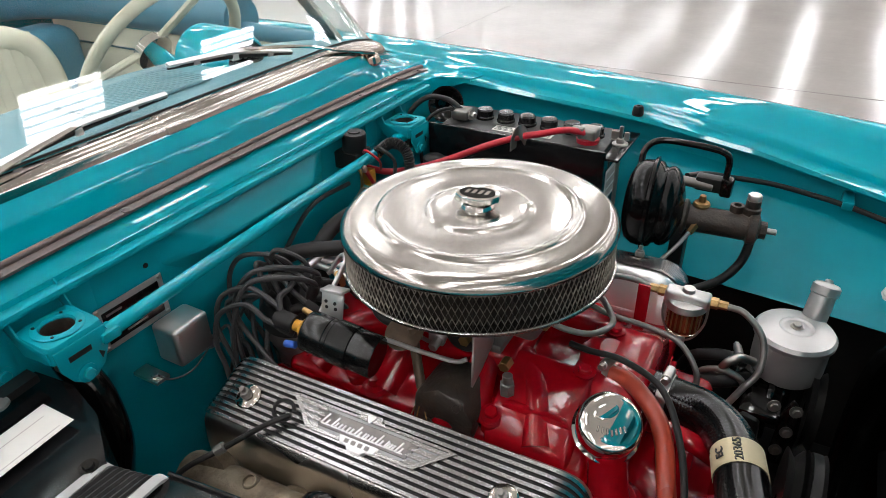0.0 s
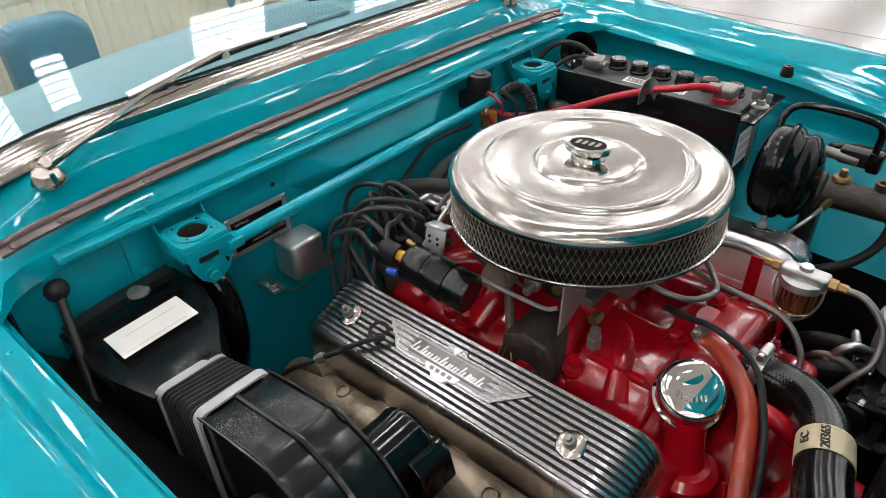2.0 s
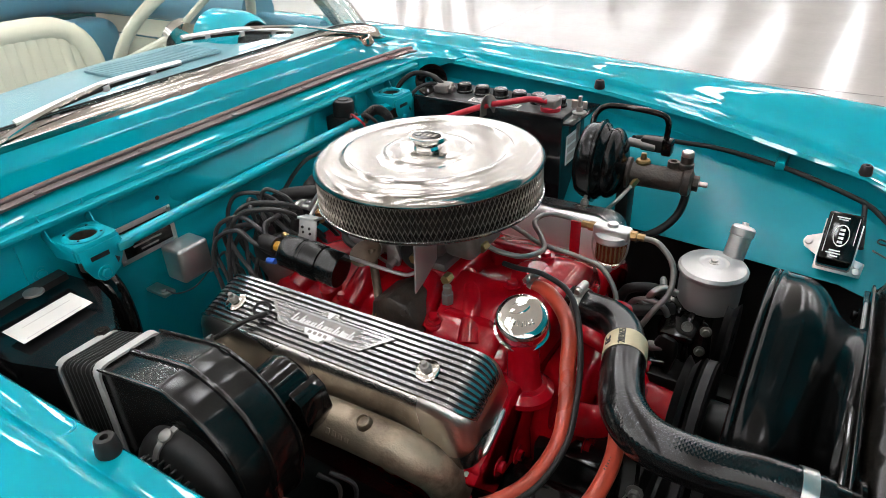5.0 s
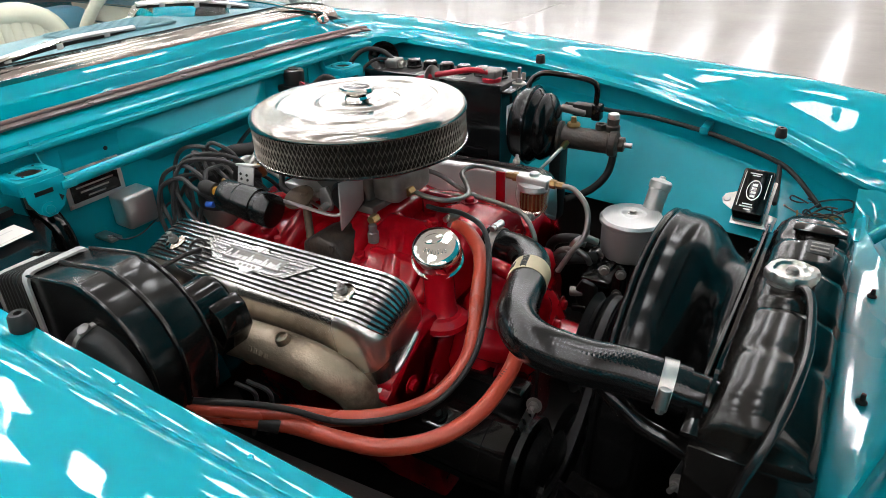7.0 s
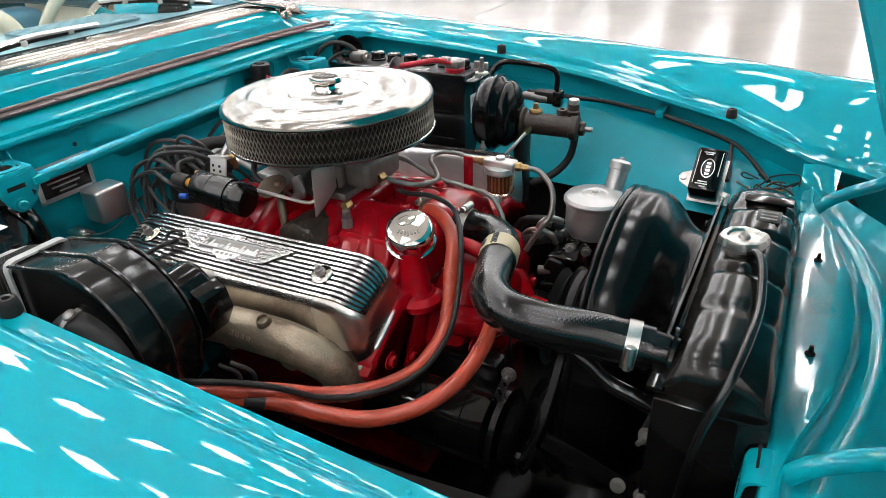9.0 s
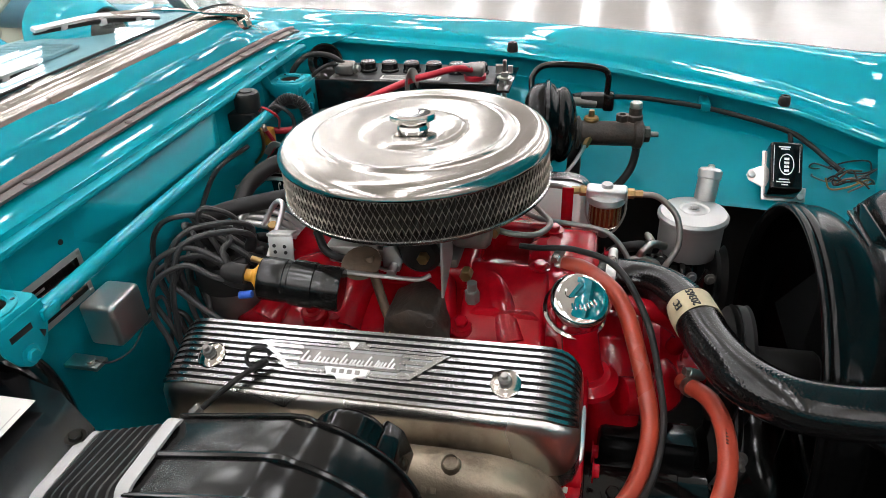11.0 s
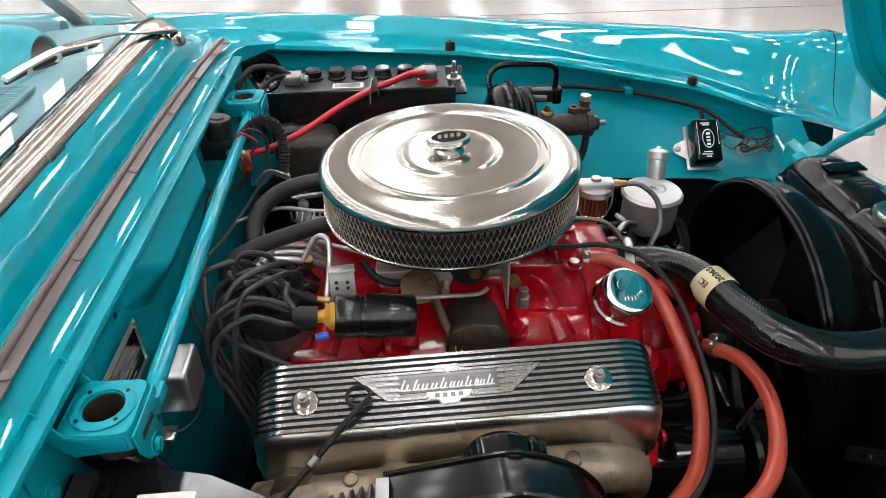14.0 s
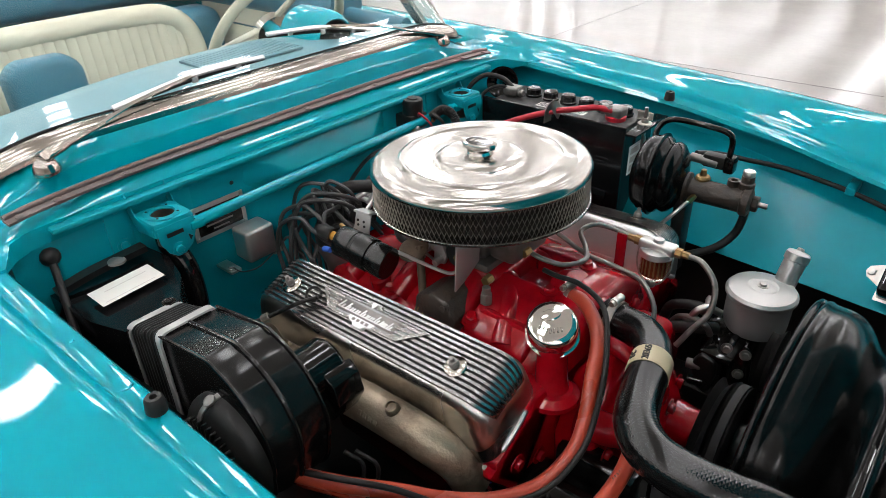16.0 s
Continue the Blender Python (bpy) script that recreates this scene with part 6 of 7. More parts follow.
def steering_pump():
    p = thing("steering_pump", "silver canister power-steering pump with angled filler", "steering pump", (0.415, 0.236, 0.6))
    m = pose(0.414, 0.238, -0.006, 0, 0, 0)
    part("canister", lathe([(0, 0.636), (0.036, 0.637), (0.046, 0.641), (0.0495, 0.648), (0.0505, 0.66), (0.051, 0.705), (0, 0.705)], 40, m), SILVER, p)
    part("lid", lathe([(0.054, 0.703), (0.056, 0.706), (0.056, 0.711), (0.052, 0.716), (0.034, 0.720), (0.024, 0.721), (0.022, 0.7195), (0.017, 0.7195), (0.015, 0.721), (0.006, 0.7215), (0, 0.7215)], 48, m), SILVER, p)
    bolt(p, (0.414, 0.238, 0.715), (0, 0, 1), 0.006, 0.005)
    a, b_ = Vector((0.434, 0.280, 0.694)), Vector((0.440, 0.303, 0.748))
    mm, n = along(a, b_)
    nk = part("neck", lathe([(0, 0), (0.0175, 0), (0.0175, n - 0.008), (0.0195, n - 0.006), (0.0195, n + 0.006), (0.016, n + 0.010), (0.006, n + 0.012), (0.005, n + 0.016), (0, n + 0.017)], 28, mm), SILVER, p)
    part("pump_casting", lathe([(0, 0), (0.040, 0), (0.044, 0.006), (0.044, 0.030), (0.036, 0.036), (0.034, 0.070), (0.026, 0.078), (0, 0.080)], 28, pose(0.352, 0.222, 0.600, 0, 90, 0)), BLACK_GLOSS, p)
    part("pump_flange", prism(rounded(0.085, 0.095, 0.02, 4, 0.205, 0.590), "x", 0.398, 0.408, 0.003), BLACK_GLOSS, p)
    part("bracket", box(0.366, 0.420, 0.126, 0.200, 0.616, 0.630, 0.005, 2), BLACK_GLOSS, p)
    part("bracket", prism([(0.372, 0.560), (0.392, 0.552), (0.400, 0.590), (0.396, 0.622), (0.372, 0.628), (0.358, 0.600)], "y", 0.118, 0.140, 0.005), BLACK_SATIN, p)
    part("bracket", prism([(0.418, 0.545), (0.442, 0.545), (0.448, 0.600), (0.444, 0.650), (0.430, 0.665), (0.420, 0.640)], "y", 0.130, 0.142, 0.004), BLACK_GLOSS, p)
    part("spacer", rod((0.352, 0.122, 0.598), (0.376, 0.126, 0.600), 0.0085, 14), TARNISH, p)
    part("spacer", rod((0.360, 0.118, 0.570), (0.384, 0.122, 0.572), 0.0075, 14), BLACK_GLOSS, p)
    for q in ((0.408, 0.124, 0.655), (0.436, 0.128, 0.652), (0.432, 0.128, 0.612), (0.426, 0.128, 0.575)):
        bolt(p, q, (0.3, -1, 0.2), 0.0058, 0.006, material=TARNISH)
    part("pulley", lathe([(0.01, 0), (0.06, 0), (0.05, 0.009), (0.06, 0.018), (0.01, 0.018)], 32, pose(0.452, 0.205, 0.60, 0, 90, 0)), BLACK_SATIN, p)
    part("return_hose", tube([(0.36, 0.20, 0.655), (0.33, 0.19, 0.665), (0.29, 0.19, 0.65), (0.27, 0.21, 0.60)], 0.009, 12), RUBBER, p)
    part("pressure_hose", tube([(0.37, 0.19, 0.635), (0.34, 0.165, 0.640), (0.30, 0.16, 0.62), (0.28, 0.17, 0.56)], 0.011, 12), RUBBER, p)
    clamp(p, (0.345, 0.194, 0.661), (-1, -0.3, 0.2), 0.0095, 0.009, (0, 0, 1))
    part("pipe_elbow", tube([(0.372, 0.190, 0.668), (0.352, 0.180, 0.676), (0.338, 0.172, 0.668), (0.330, 0.170, 0.650)], 0.0065, 12), STEEL, p)
    part("pipe_elbow", tube([(0.300, 0.172, 0.630), (0.312, 0.170, 0.646), (0.336, 0.168, 0.655), (0.358, 0.168, 0.648), (0.366, 0.175, 0.630)], 0.0055, 12), TARNISH, p)
    part("union", rod((0.328, 0.170, 0.652), (0.326, 0.170, 0.632), 0.0105, 6), TARNISH, p)


def generator():
    g = thing("generator", "black painted generator with slotted adjusting bracket", "generator", (0.35, -0.205, 0.47))
    m = pose(0.215, -0.205, 0.52, 0, 90, 0)
    part("case", lathe([(0, 0), (0.05, 0), (0.056, 0.005), (0.056, 0.05), (0.0575, 0.051), (0.0575, 0.16), (0.056, 0.161), (0.056, 0.195), (0.045, 0.205), (0, 0.205)], 36, m), BLACK_GLOSS, g)
    part("pulley", lathe([(0.01, 0.222), (0.05, 0.222), (0.058, 0.226), (0.043, 0.236), (0.058, 0.246), (0.05, 0.25), (0.01, 0.25)], 36, m), COIL_BLACK, g)
    part("cooling_fan", lathe([(0.0, 0.207), (0.066, 0.209), (0.066, 0.218), (0.0, 0.216)], 36, m), COIL_BLACK, g)
    br = part("adjusting_arm", strip([(0.436, -0.204, 0.634), (0.424, -0.205, 0.600), (0.410, -0.207, 0.555), (0.398, -0.209, 0.515)], (0.2, -1, 0.1), 0.012, 0.004), STEEL, g, "slotted steel adjusting arm")
    for k in range(5):
        part("slot_mark", box(-0.0022, 0.0022, -0.0006, 0.0006, -0.006, 0.006, 0.0005, 1, m=pose(0.428 - 0.0065 * k, -0.2085 - 0.0008 * k, 0.612 - 0.0175 * k, 0, -17, 0)), COIL_BLACK, br)
    bolt(g, (0.434, -0.207, 0.628), (0.1, -1, 0.2), 0.007, 0.009, stud=0.010, material=TARNISH)
    bolt(g, (0.300, -0.235, 0.572), (0, -0.4, 1), 0.009, 0.006, material=BLACK_GLOSS)
    part("strap", tube([(0.428, -0.19, 0.690), (0.432, -0.198, 0.662), (0.434, -0.203, 0.634)], 0.0026, 8), BLACK_GLOSS, g)
    part("mount", box(0.28, 0.40, -0.17, -0.13, 0.50, 0.60, 0.008), COIL_BLACK, g)
    part("lead", tube([(0.23, -0.255, 0.545), (0.19, -0.27, 0.58), (0.22, -0.25, 0.60), (0.25, -0.235, 0.60)], 0.0028, 8), RED_CABLE, g)
    part("lead", tube([(0.23, -0.24, 0.55), (0.20, -0.29, 0.57), (0.24, -0.30, 0.60)], 0.0028, 8), BLUE, g)


def frame_bits():
    b = thing("steering_box_bracket", "black lower bracket with bolts beside the radiator", "bracket", (0.56, -0.35, 0.45))
    part("arm", strip([(0.515, -0.285, 0.612), (0.575, -0.288, 0.597), (0.632, -0.290, 0.582)], (0.1, -1, 0.5), 0.020, 0.006), BLACK_GLOSS, b)
    bolt(b, (0.545, -0.292, 0.606), (0.1, -1, 0.5), 0.006, 0.005, material=BLACK_GLOSS)
    bolt(b, (0.612, -0.295, 0.589), (0.1, -1, 0.5), 0.006, 0.007, material=TARNISH)
    bolt(b, (0.640, -0.293, 0.583), (0.1, -1, 0.5), 0.006, 0.007, stud=0.006, material=TARNISH)
    bolt(b, (0.633, -0.268, 0.653), (-0.3, -1, 0.2), 0.007, 0.010, material=TARNISH, stud=0.012)
    part("support_arm", tube([(0.515, -0.235, 0.735), (0.545, -0.25, 0.724), (0.575, -0.25, 0.701), (0.610, -0.25, 0.690), (0.644, -0.25, 0.679)], 0.011, 10, 6), BLACK_GLOSS, b)
    part("drop_link", rod((0.640, -0.25, 0.690), (0.625, -0.255, 0.640), 0.005, 8), BLACK_SATIN, b)
    fr = thing("frame_rail", "black chassis rail low in the engine bay", "chassis rail", (0.2, -0.4, 0.25))
    part("rail", box(-0.35, 1.0, -0.42, -0.34, 0.24, 0.36, 0.01), BLACK_SATIN, fr)
    fr2 = thing("frame_rail", "black chassis rail low in the engine bay", "chassis rail", (0.2, 0.4, 0.25))
    part("rail", box(-0.35, 1.0, 0.34, 0.42, 0.24, 0.36, 0.01), BLACK_SATIN, fr2)


# ---- driver's side of the bay ----
def battery():
    b = thing("battery", "black twelve-volt battery with dusty top and push-in caps", "battery", (-0.12, 0.49, 0.65))
    x0, x1, y0, y1, zt = -0.285, 0.055, 0.425, 0.560, 0.848
    part("case", box(x0, x1, y0, y1, 0.64, zt - 0.012, 0.006, 3), CASE, b)
    part("cover", box(x0 + 0.003, x1 - 0.003, y0 + 0.004, y1 - 0.004, zt - 0.014, zt, 0.004, 2), DUST_TOP, b)
    for k in range(6):
        x = -0.215 + 0.046 * k
        part("vent_cap", lathe([(0, 0), (0.0185, 0), (0.0185, 0.004), (0.0165, 0.006), (0.0165, 0.017), (0.014, 0.020), (0, 0.0205)], 24, pose(x, 0.500, zt)), CASE, b)
    part("sticker", box(-0.175, -0.115, 0.445, 0.470, zt, zt + 0.0008), PAPER, b, "white warning sticker")
    part("sticker", box(-0.095, -0.055, 0.447, 0.468, zt, zt + 0.0008), PAPER, b)
    for i in range(4):
        part("sticker_line", box(-0.171, -0.121, 0.4485 + 0.005 * i, 0.4505 + 0.005 * i, zt + 0.0008, zt + 0.0012), INK, b)
    for i in range(7):
        part("sticker_line", box(-0.092 + 0.005 * i, -0.0895 + 0.005 * i, 0.450, 0.465, zt + 0.0008, zt + 0.0012), INK, b)
    part("side_rib", box(x0 + 0.02, x1 - 0.02, y0 - 0.020, y0 - 0.014, 0.770, 0.785, 0.002), CASE, b)
    part("side_rib", box(x0 + 0.06, x1 - 0.02, y0 - 0.020, y0 - 0.014, 0.690, 0.712, 0.002), CASE, b)
    part("end_label", box(x1 - 0.0006, x1 + 0.0008, 0.455, 0.530, 0.735, 0.800), WHITE_INK, b, "pale printed end label")
    for i in range(3):
        part("label_patch", box(x1 + 0.0008, x1 + 0.0014, 0.462, 0.522, 0.742 + 0.019 * i, 0.755 + 0.019 * i), INK_FAINT, b)
    # terminals
    part("negative_terminal", box(-0.272, -0.235, 0.455, 0.490, zt + 0.002, zt + 0.024, 0.006, 3), TARNISH, b, "corroded lead clamp")
    bolt(b, (-0.232, 0.470, zt + 0.013), (1, -0.2, 0), 0.007, 0.010)
    part("positive_terminal", box(-0.005, 0.030, 0.448, 0.486, zt + 0.006, zt + 0.028, 0.006, 3), TARNISH, b, "tarnished lead clamp")
    part("red_ring", lathe([(0.0, 0), (0.021, 0), (0.022, 0.008), (0.014, 0.012), (0, 0.012)], 24, pose(0.012, 0.466, zt)), RED_CABLE, b, "red felt terminal ring")
    h = thing("battery_clamp", "black hold-down frame with wing nut on a rod", "battery clamp", (0.066, 0.49, 0.84))
    part("front_bar", box(x0 - 0.012, x1 + 0.008, y0 - 0.016, y0 - 0.008, 0.66, 0.856, 0.003), CASE, h)
    part("end_bar", box(x1 + 0.002, x1 + 0.030, y0 - 0.01, y1 + 0.004, 0.838, 0.843, 0.001), CASE, h)
    part("rod", rod((0.066, 0.492, 0.72), (0.066, 0.492, 0.878), 0.004, 10), STEEL, h)
    wn = lathe([(0, 0), (0.015, 0), (0.015, 0.002), (0.008, 0.003), (0.007, 0.012), (0, 0.013)], 18, pose(0.066, 0.492, 0.843))
    for s in (-1, 1):
        box(0.066 + s * 0.006, 0.066 + s * 0.016, 0.490, 0.494, 0.852, 0.868, 0.0015, bm=wn)
    part("wing_nut", wn, STEEL, h)
    t = thing("battery_tray", "black steel battery tray", "tray", (-0.12, 0.49, 0.62))
    part("tray", box(x0 - 0.015, x1 + 0.02, y0 - 0.015, y1 + 0.01, 0.622, 0.642, 0.004), BLACK_SATIN, t)
    part("leg", box(-0.20, -0.17, 0.44, 0.54, 0.36, 0.624), BLACK_SATIN, t)
    part("leg", box(-0.03, 0.00, 0.44, 0.54, 0.36, 0.624), BLACK_SATIN, t)
    c = thing("battery_cable", "thick red positive battery cable with sleeve", "cable", (-0.1, 0.39, 0.85))
    pts = [(0.012, 0.455, 0.868), (-0.020, 0.435, 0.876), (-0.060, 0.405, 0.872), (-0.095, 0.388, 0.866), (-0.150, 0.360, 0.848), (-0.205, 0.325, 0.826), (-0.255, 0.290, 0.812), (-0.300, 0.265, 0.806), (-0.335, 0.245, 0.815)]
    part("sheath", tube(pts, 0.0062, 12, 10), RED_CABLE, c)
    part("clip", strip([(-0.085, 0.404, 0.858), (-0.088, 0.388, 0.876), (-0.098, 0.380, 0.872), (-0.100, 0.378, 0.845)], (1, 0, 0.1), 0.026, 0.002), TARNISH, c, "folded metal cable clip")
    part("lug", box(-0.016, 0.008, 0.444, 0.462, 0.862, 0.880, 0.005), TARNISH, c)
    n = thing("ground_cable", "black negative battery cable arching to the apron", "cable", (-0.31, 0.46, 0.85))
    part("sheath", tube([(-0.25, 0.472, 0.864), (-0.285, 0.470, 0.885), (-0.325, 0.455, 0.888), (-0.350, 0.430, 0.862), (-0.352, 0.415, 0.82)], 0.0056, 12, 10), RUBBER, n)
    part("sheath", tube([(-0.25, 0.470, 0.862), (-0.28, 0.45, 0.872), (-0.31, 0.425, 0.85), (-0.31, 0.40, 0.80), (-0.30, 0.395, 0.74)], 0.004, 10, 10), RUBBER, n)


def horn():
    h = thing("horn", "dark horn trumpet in the rear corner", "horn", (-0.315, 0.52, 0.83))
    part("trumpet", lathe([(0.008, -0.05), (0.012, -0.02), (0.022, 0.0), (0.036, 0.012), (0.038, 0.014), (0.034, 0.013), (0.012, -0.005)], 28, along((-0.318, 0.515, 0.858), (-0.295, 0.49, 0.866))[0]), BLACK_GLOSS, h)


def booster():
    b = thing("brake_booster", "black pressed-steel brake booster and rusty master cylinder", "brake booster", (0.17, 0.37, 0.70))
    ax = Vector((1.0, 0.10, -0.02))
    o = Vector((0.118, 0.362, 0.800))
    m = along(o, o + ax)[0]
    part("rear_shell", lathe([(0, 0), (0.045, 0.002), (0.064, 0.010), (0.072, 0.022), (0.074, 0.036), (0.078, 0.038), (0.080, 0.043), (0.074, 0.046), (0, 0.046)], 48, m), SHROUD_BLACK, b)
    part("front_shell", lathe([(0.074, 0.046), (0.072, 0.052), (0.066, 0.056), (0.0645, 0.060), (0.067, 0.064), (0.0675, 0.070), (0.064, 0.077), (0.055, 0.084), (0.040, 0.090), (0.022, 0.095), (0, 0.097)], 48, m), SHROUD_BLACK, b)
    mc = Matrix.Translation((0, 0.006, -0.016)) @ m
    cyl = part("master_cylinder", lathe([(0, 0.095), (0.030, 0.095), (0.030, 0.100), (0.022, 0.104), (0.022, 0.195), (0.026, 0.198), (0.026, 0.210), (0.018, 0.214), (0, 0.214)], 28, mc), GREASE, b, "rusty cast master cylinder")
    part("reservoir", lathe([(0, -0.03), (0.014, -0.03), (0.014, 0.012), (0.0115, 0.014), (0.0115, 0.026), (0, 0.026)], 20, Matrix.Translation((0.314, 0.397, 0.800))), GREASE, b)
    part("filler_plug", prism(hexagon(0.0115), "z", 0.024, 0.036, 0.001, 1, m=Matrix.Translation((0.314, 0.397, 0.800))), STEEL, b)
    part("port", lathe([(0, -0.02), (0.011, -0.02), (0.011, 0.014), (0.006, 0.014), (0.006, 0.006), (0, 0.006)], 16, Matrix.Translation((0.292, 0.393, 0.800))), GREASE, b)
    part("end_plug", prism(hexagon(0.015), "z", 0, 0.012, 0.001, 1, m=mc @ Matrix.Translation((0, 0, 0.213))), GREASE, b)
    part("end_pin", lathe([(0, 0.225), (0.005, 0.225), (0.005, 0.240), (0, 0.241)], 12, mc), STEEL, b)
    v = part("bleeder_cup", lathe([(0, 0), (0.012, 0), (0.014, 0.006), (0.012, 0.010), (0.006, 0.011), (0.005, 0.022), (0, 0.023)], 18, pose(0.238, 0.386, 0.800)), BRASS, b, "copper-coloured bleeder cup")
    part("brake_pipe", tube([(0.236, 0.360, 0.776), (0.228, 0.345, 0.765), (0.214, 0.325, 0.745), (0.19, 0.31, 0.715), (0.17, 0.30, 0.69)], 0.0036, 8), STEEL, b)
    part("pipe_nut", rod((0.238, 0.364, 0.780), (0.231, 0.350, 0.768), 0.0065, 6), BRASS, b)
    part("valve_body", box(0.215, 0.262, 0.430, 0.456, 0.808, 0.834, 0.005, 2), BLACK_SATIN, b)
    part("valve_end", rod((0.192, 0.434, 0.821), (0.245, 0.436, 0.818), 0.0085, 14), TARNISH, b)
    part("valve_tail", box(0.256, 0.276, 0.428, 0.452, 0.804, 0.838, 0.005, 2), BLACK_GLOSS, b)
    part("vacuum_tube", tube([(0.262, 0.440, 0.836), (0.262, 0.438, 0.868), (0.250, 0.436, 0.882), (0.205, 0.430, 0.889), (0.150, 0.425, 0.889), (0.128, 0.418, 0.872), (0.128, 0.400, 0.846)], 0.0056, 12, 8), BLACK_GLOSS, b)
    part("outlet_hose", tube([(0.318, 0.395, 0.785), (0.322, 0.390, 0.755), (0.315, 0.380, 0.715), (0.290, 0.360, 0.685), (0.25, 0.34, 0.665)], 0.0075, 10, 8), RUBBER, b)
    part("lower_bracket", box(0.20, 0.225, 0.36, 0.40, 0.60, 0.775, 0.004), BLACK_SATIN, b)


def regulator():
    r = thing("voltage_regulator", "black voltage regulator box with white oval print", "voltage regulator", (0.578, 0.45, 0.69))
    M = pose(0.584, 0.434, 0.691, 43, 0, -2)
    part("base_plate", prism([(-0.030, -0.047), (0.044, -0.047), (0.046, -0.020), (0.030, -0.016), (0.030, 0.050), (-0.030, 0.050), (-0.030, 0.020), (-0.052, 0.010), (-0.056, 0.0), (-0.052, -0.010), (-0.030, -0.022)], "z", -0.003, 0.0, 0.0006, m=M), STEEL, r)
    part("cover", box(-0.027, 0.027, -0.044, 0.048, 0.0, 0.048, 0.005, 3, m=M), BLACK_GLOSS, r)
    ov = part("print_oval", lathe([(0.0145, 0.0482), (0.0155, 0.0486), (0.0165, 0.0482)], 36, M @ pose(0, 0.004, 0) @ Matrix.Diagonal((0.75, 1.25, 1, 1))), WHITE_INK, r)
    for k in range(4):
        part("print_mark", box(-0.004, 0.004, -0.0125 + 0.0075 * k, -0.0080 + 0.0075 * k, 0.0481, 0.0486, m=M @ pose(0, 0.002, 0)), WHITE_INK, r)
    for k, (w, y) in enumerate(((0.010, 0.032), (0.014, 0.036), (0.012, -0.026), (0.016, -0.031), (0.008, -0.036))):
        part("print_bar", box(-w, w * 0.4, y, y + 0.0022, 0.0481, 0.0486, m=M), WHITE_INK, r)
    part("print_frame", box(-0.0215, -0.0205, -0.03, 0.04, 0.0481, 0.0486, m=M), WHITE_INK, r)
    part("print_frame", box(0.0205, 0.0215, -0.01, 0.04, 0.0481, 0.0486, m=M), WHITE_INK, r)
    for x, y in ((-0.047, 0.0), (0.036, -0.026), (0.036, -0.038)):
        part("mount_screw", lathe([(0, 0), (0.007, 0), (0.006, 0.004), (0, 0.005)], 14, M @ pose(x, y, 0)), STEEL, r)
    w = thing("wiring_loom", "black taped wiring loom along the fender lip", "wiring", (0.5, 0.53, 0.79))
    part("loom", tube([(0.20, 0.44, 0.828), (0.225, 0.50, 0.812), (0.264, 0.548, 0.793), (0.33, 0.562, 0.788), (0.403, 0.562, 0.780), (0.455, 0.556, 0.774), (0.516, 0.546, 0.764), (0.604, 0.522, 0.746), (0.642, 0.505, 0.728), (0.668, 0.482, 0.712), (0.690, 0.455, 0.700)], 0.0050, 10, 10), RUBBER, w)
    part("branch", tube([(0.608, 0.521, 0.744), (0.612, 0.500, 0.722), (0.616, 0.470, 0.705), (0.618, 0.440, 0.695)], 0.0046, 8, 8), RUBBER, w)
    part("clip", box(0.446, 0.464, 0.549, 0.604, 0.768, 0.784, 0.003), TEAL_SHADED, w)
    random.seed(9)
    for k in range(7):
        c = Vector((0.692 + random.uniform(-0.014, 0.016), 0.442 + random.uniform(-0.022, 0.028), 0.697 + random.uniform(-0.01, 0.012)))
        q = [c + Vector((0.024 * math.cos(a + k) * (1 + 0.2 * k % 2), 0.022 * math.sin(a + k), 0.012 * math.sin(2 * a + k))) for a in np.linspace(0, 4.6, 7)]
        part("loose_wire", tube(q, 0.0017, 6, 8), (RUBBER, RUSTY, WIRE, BRASS, RUBBER, TARNISH, WIRE)[k], w)


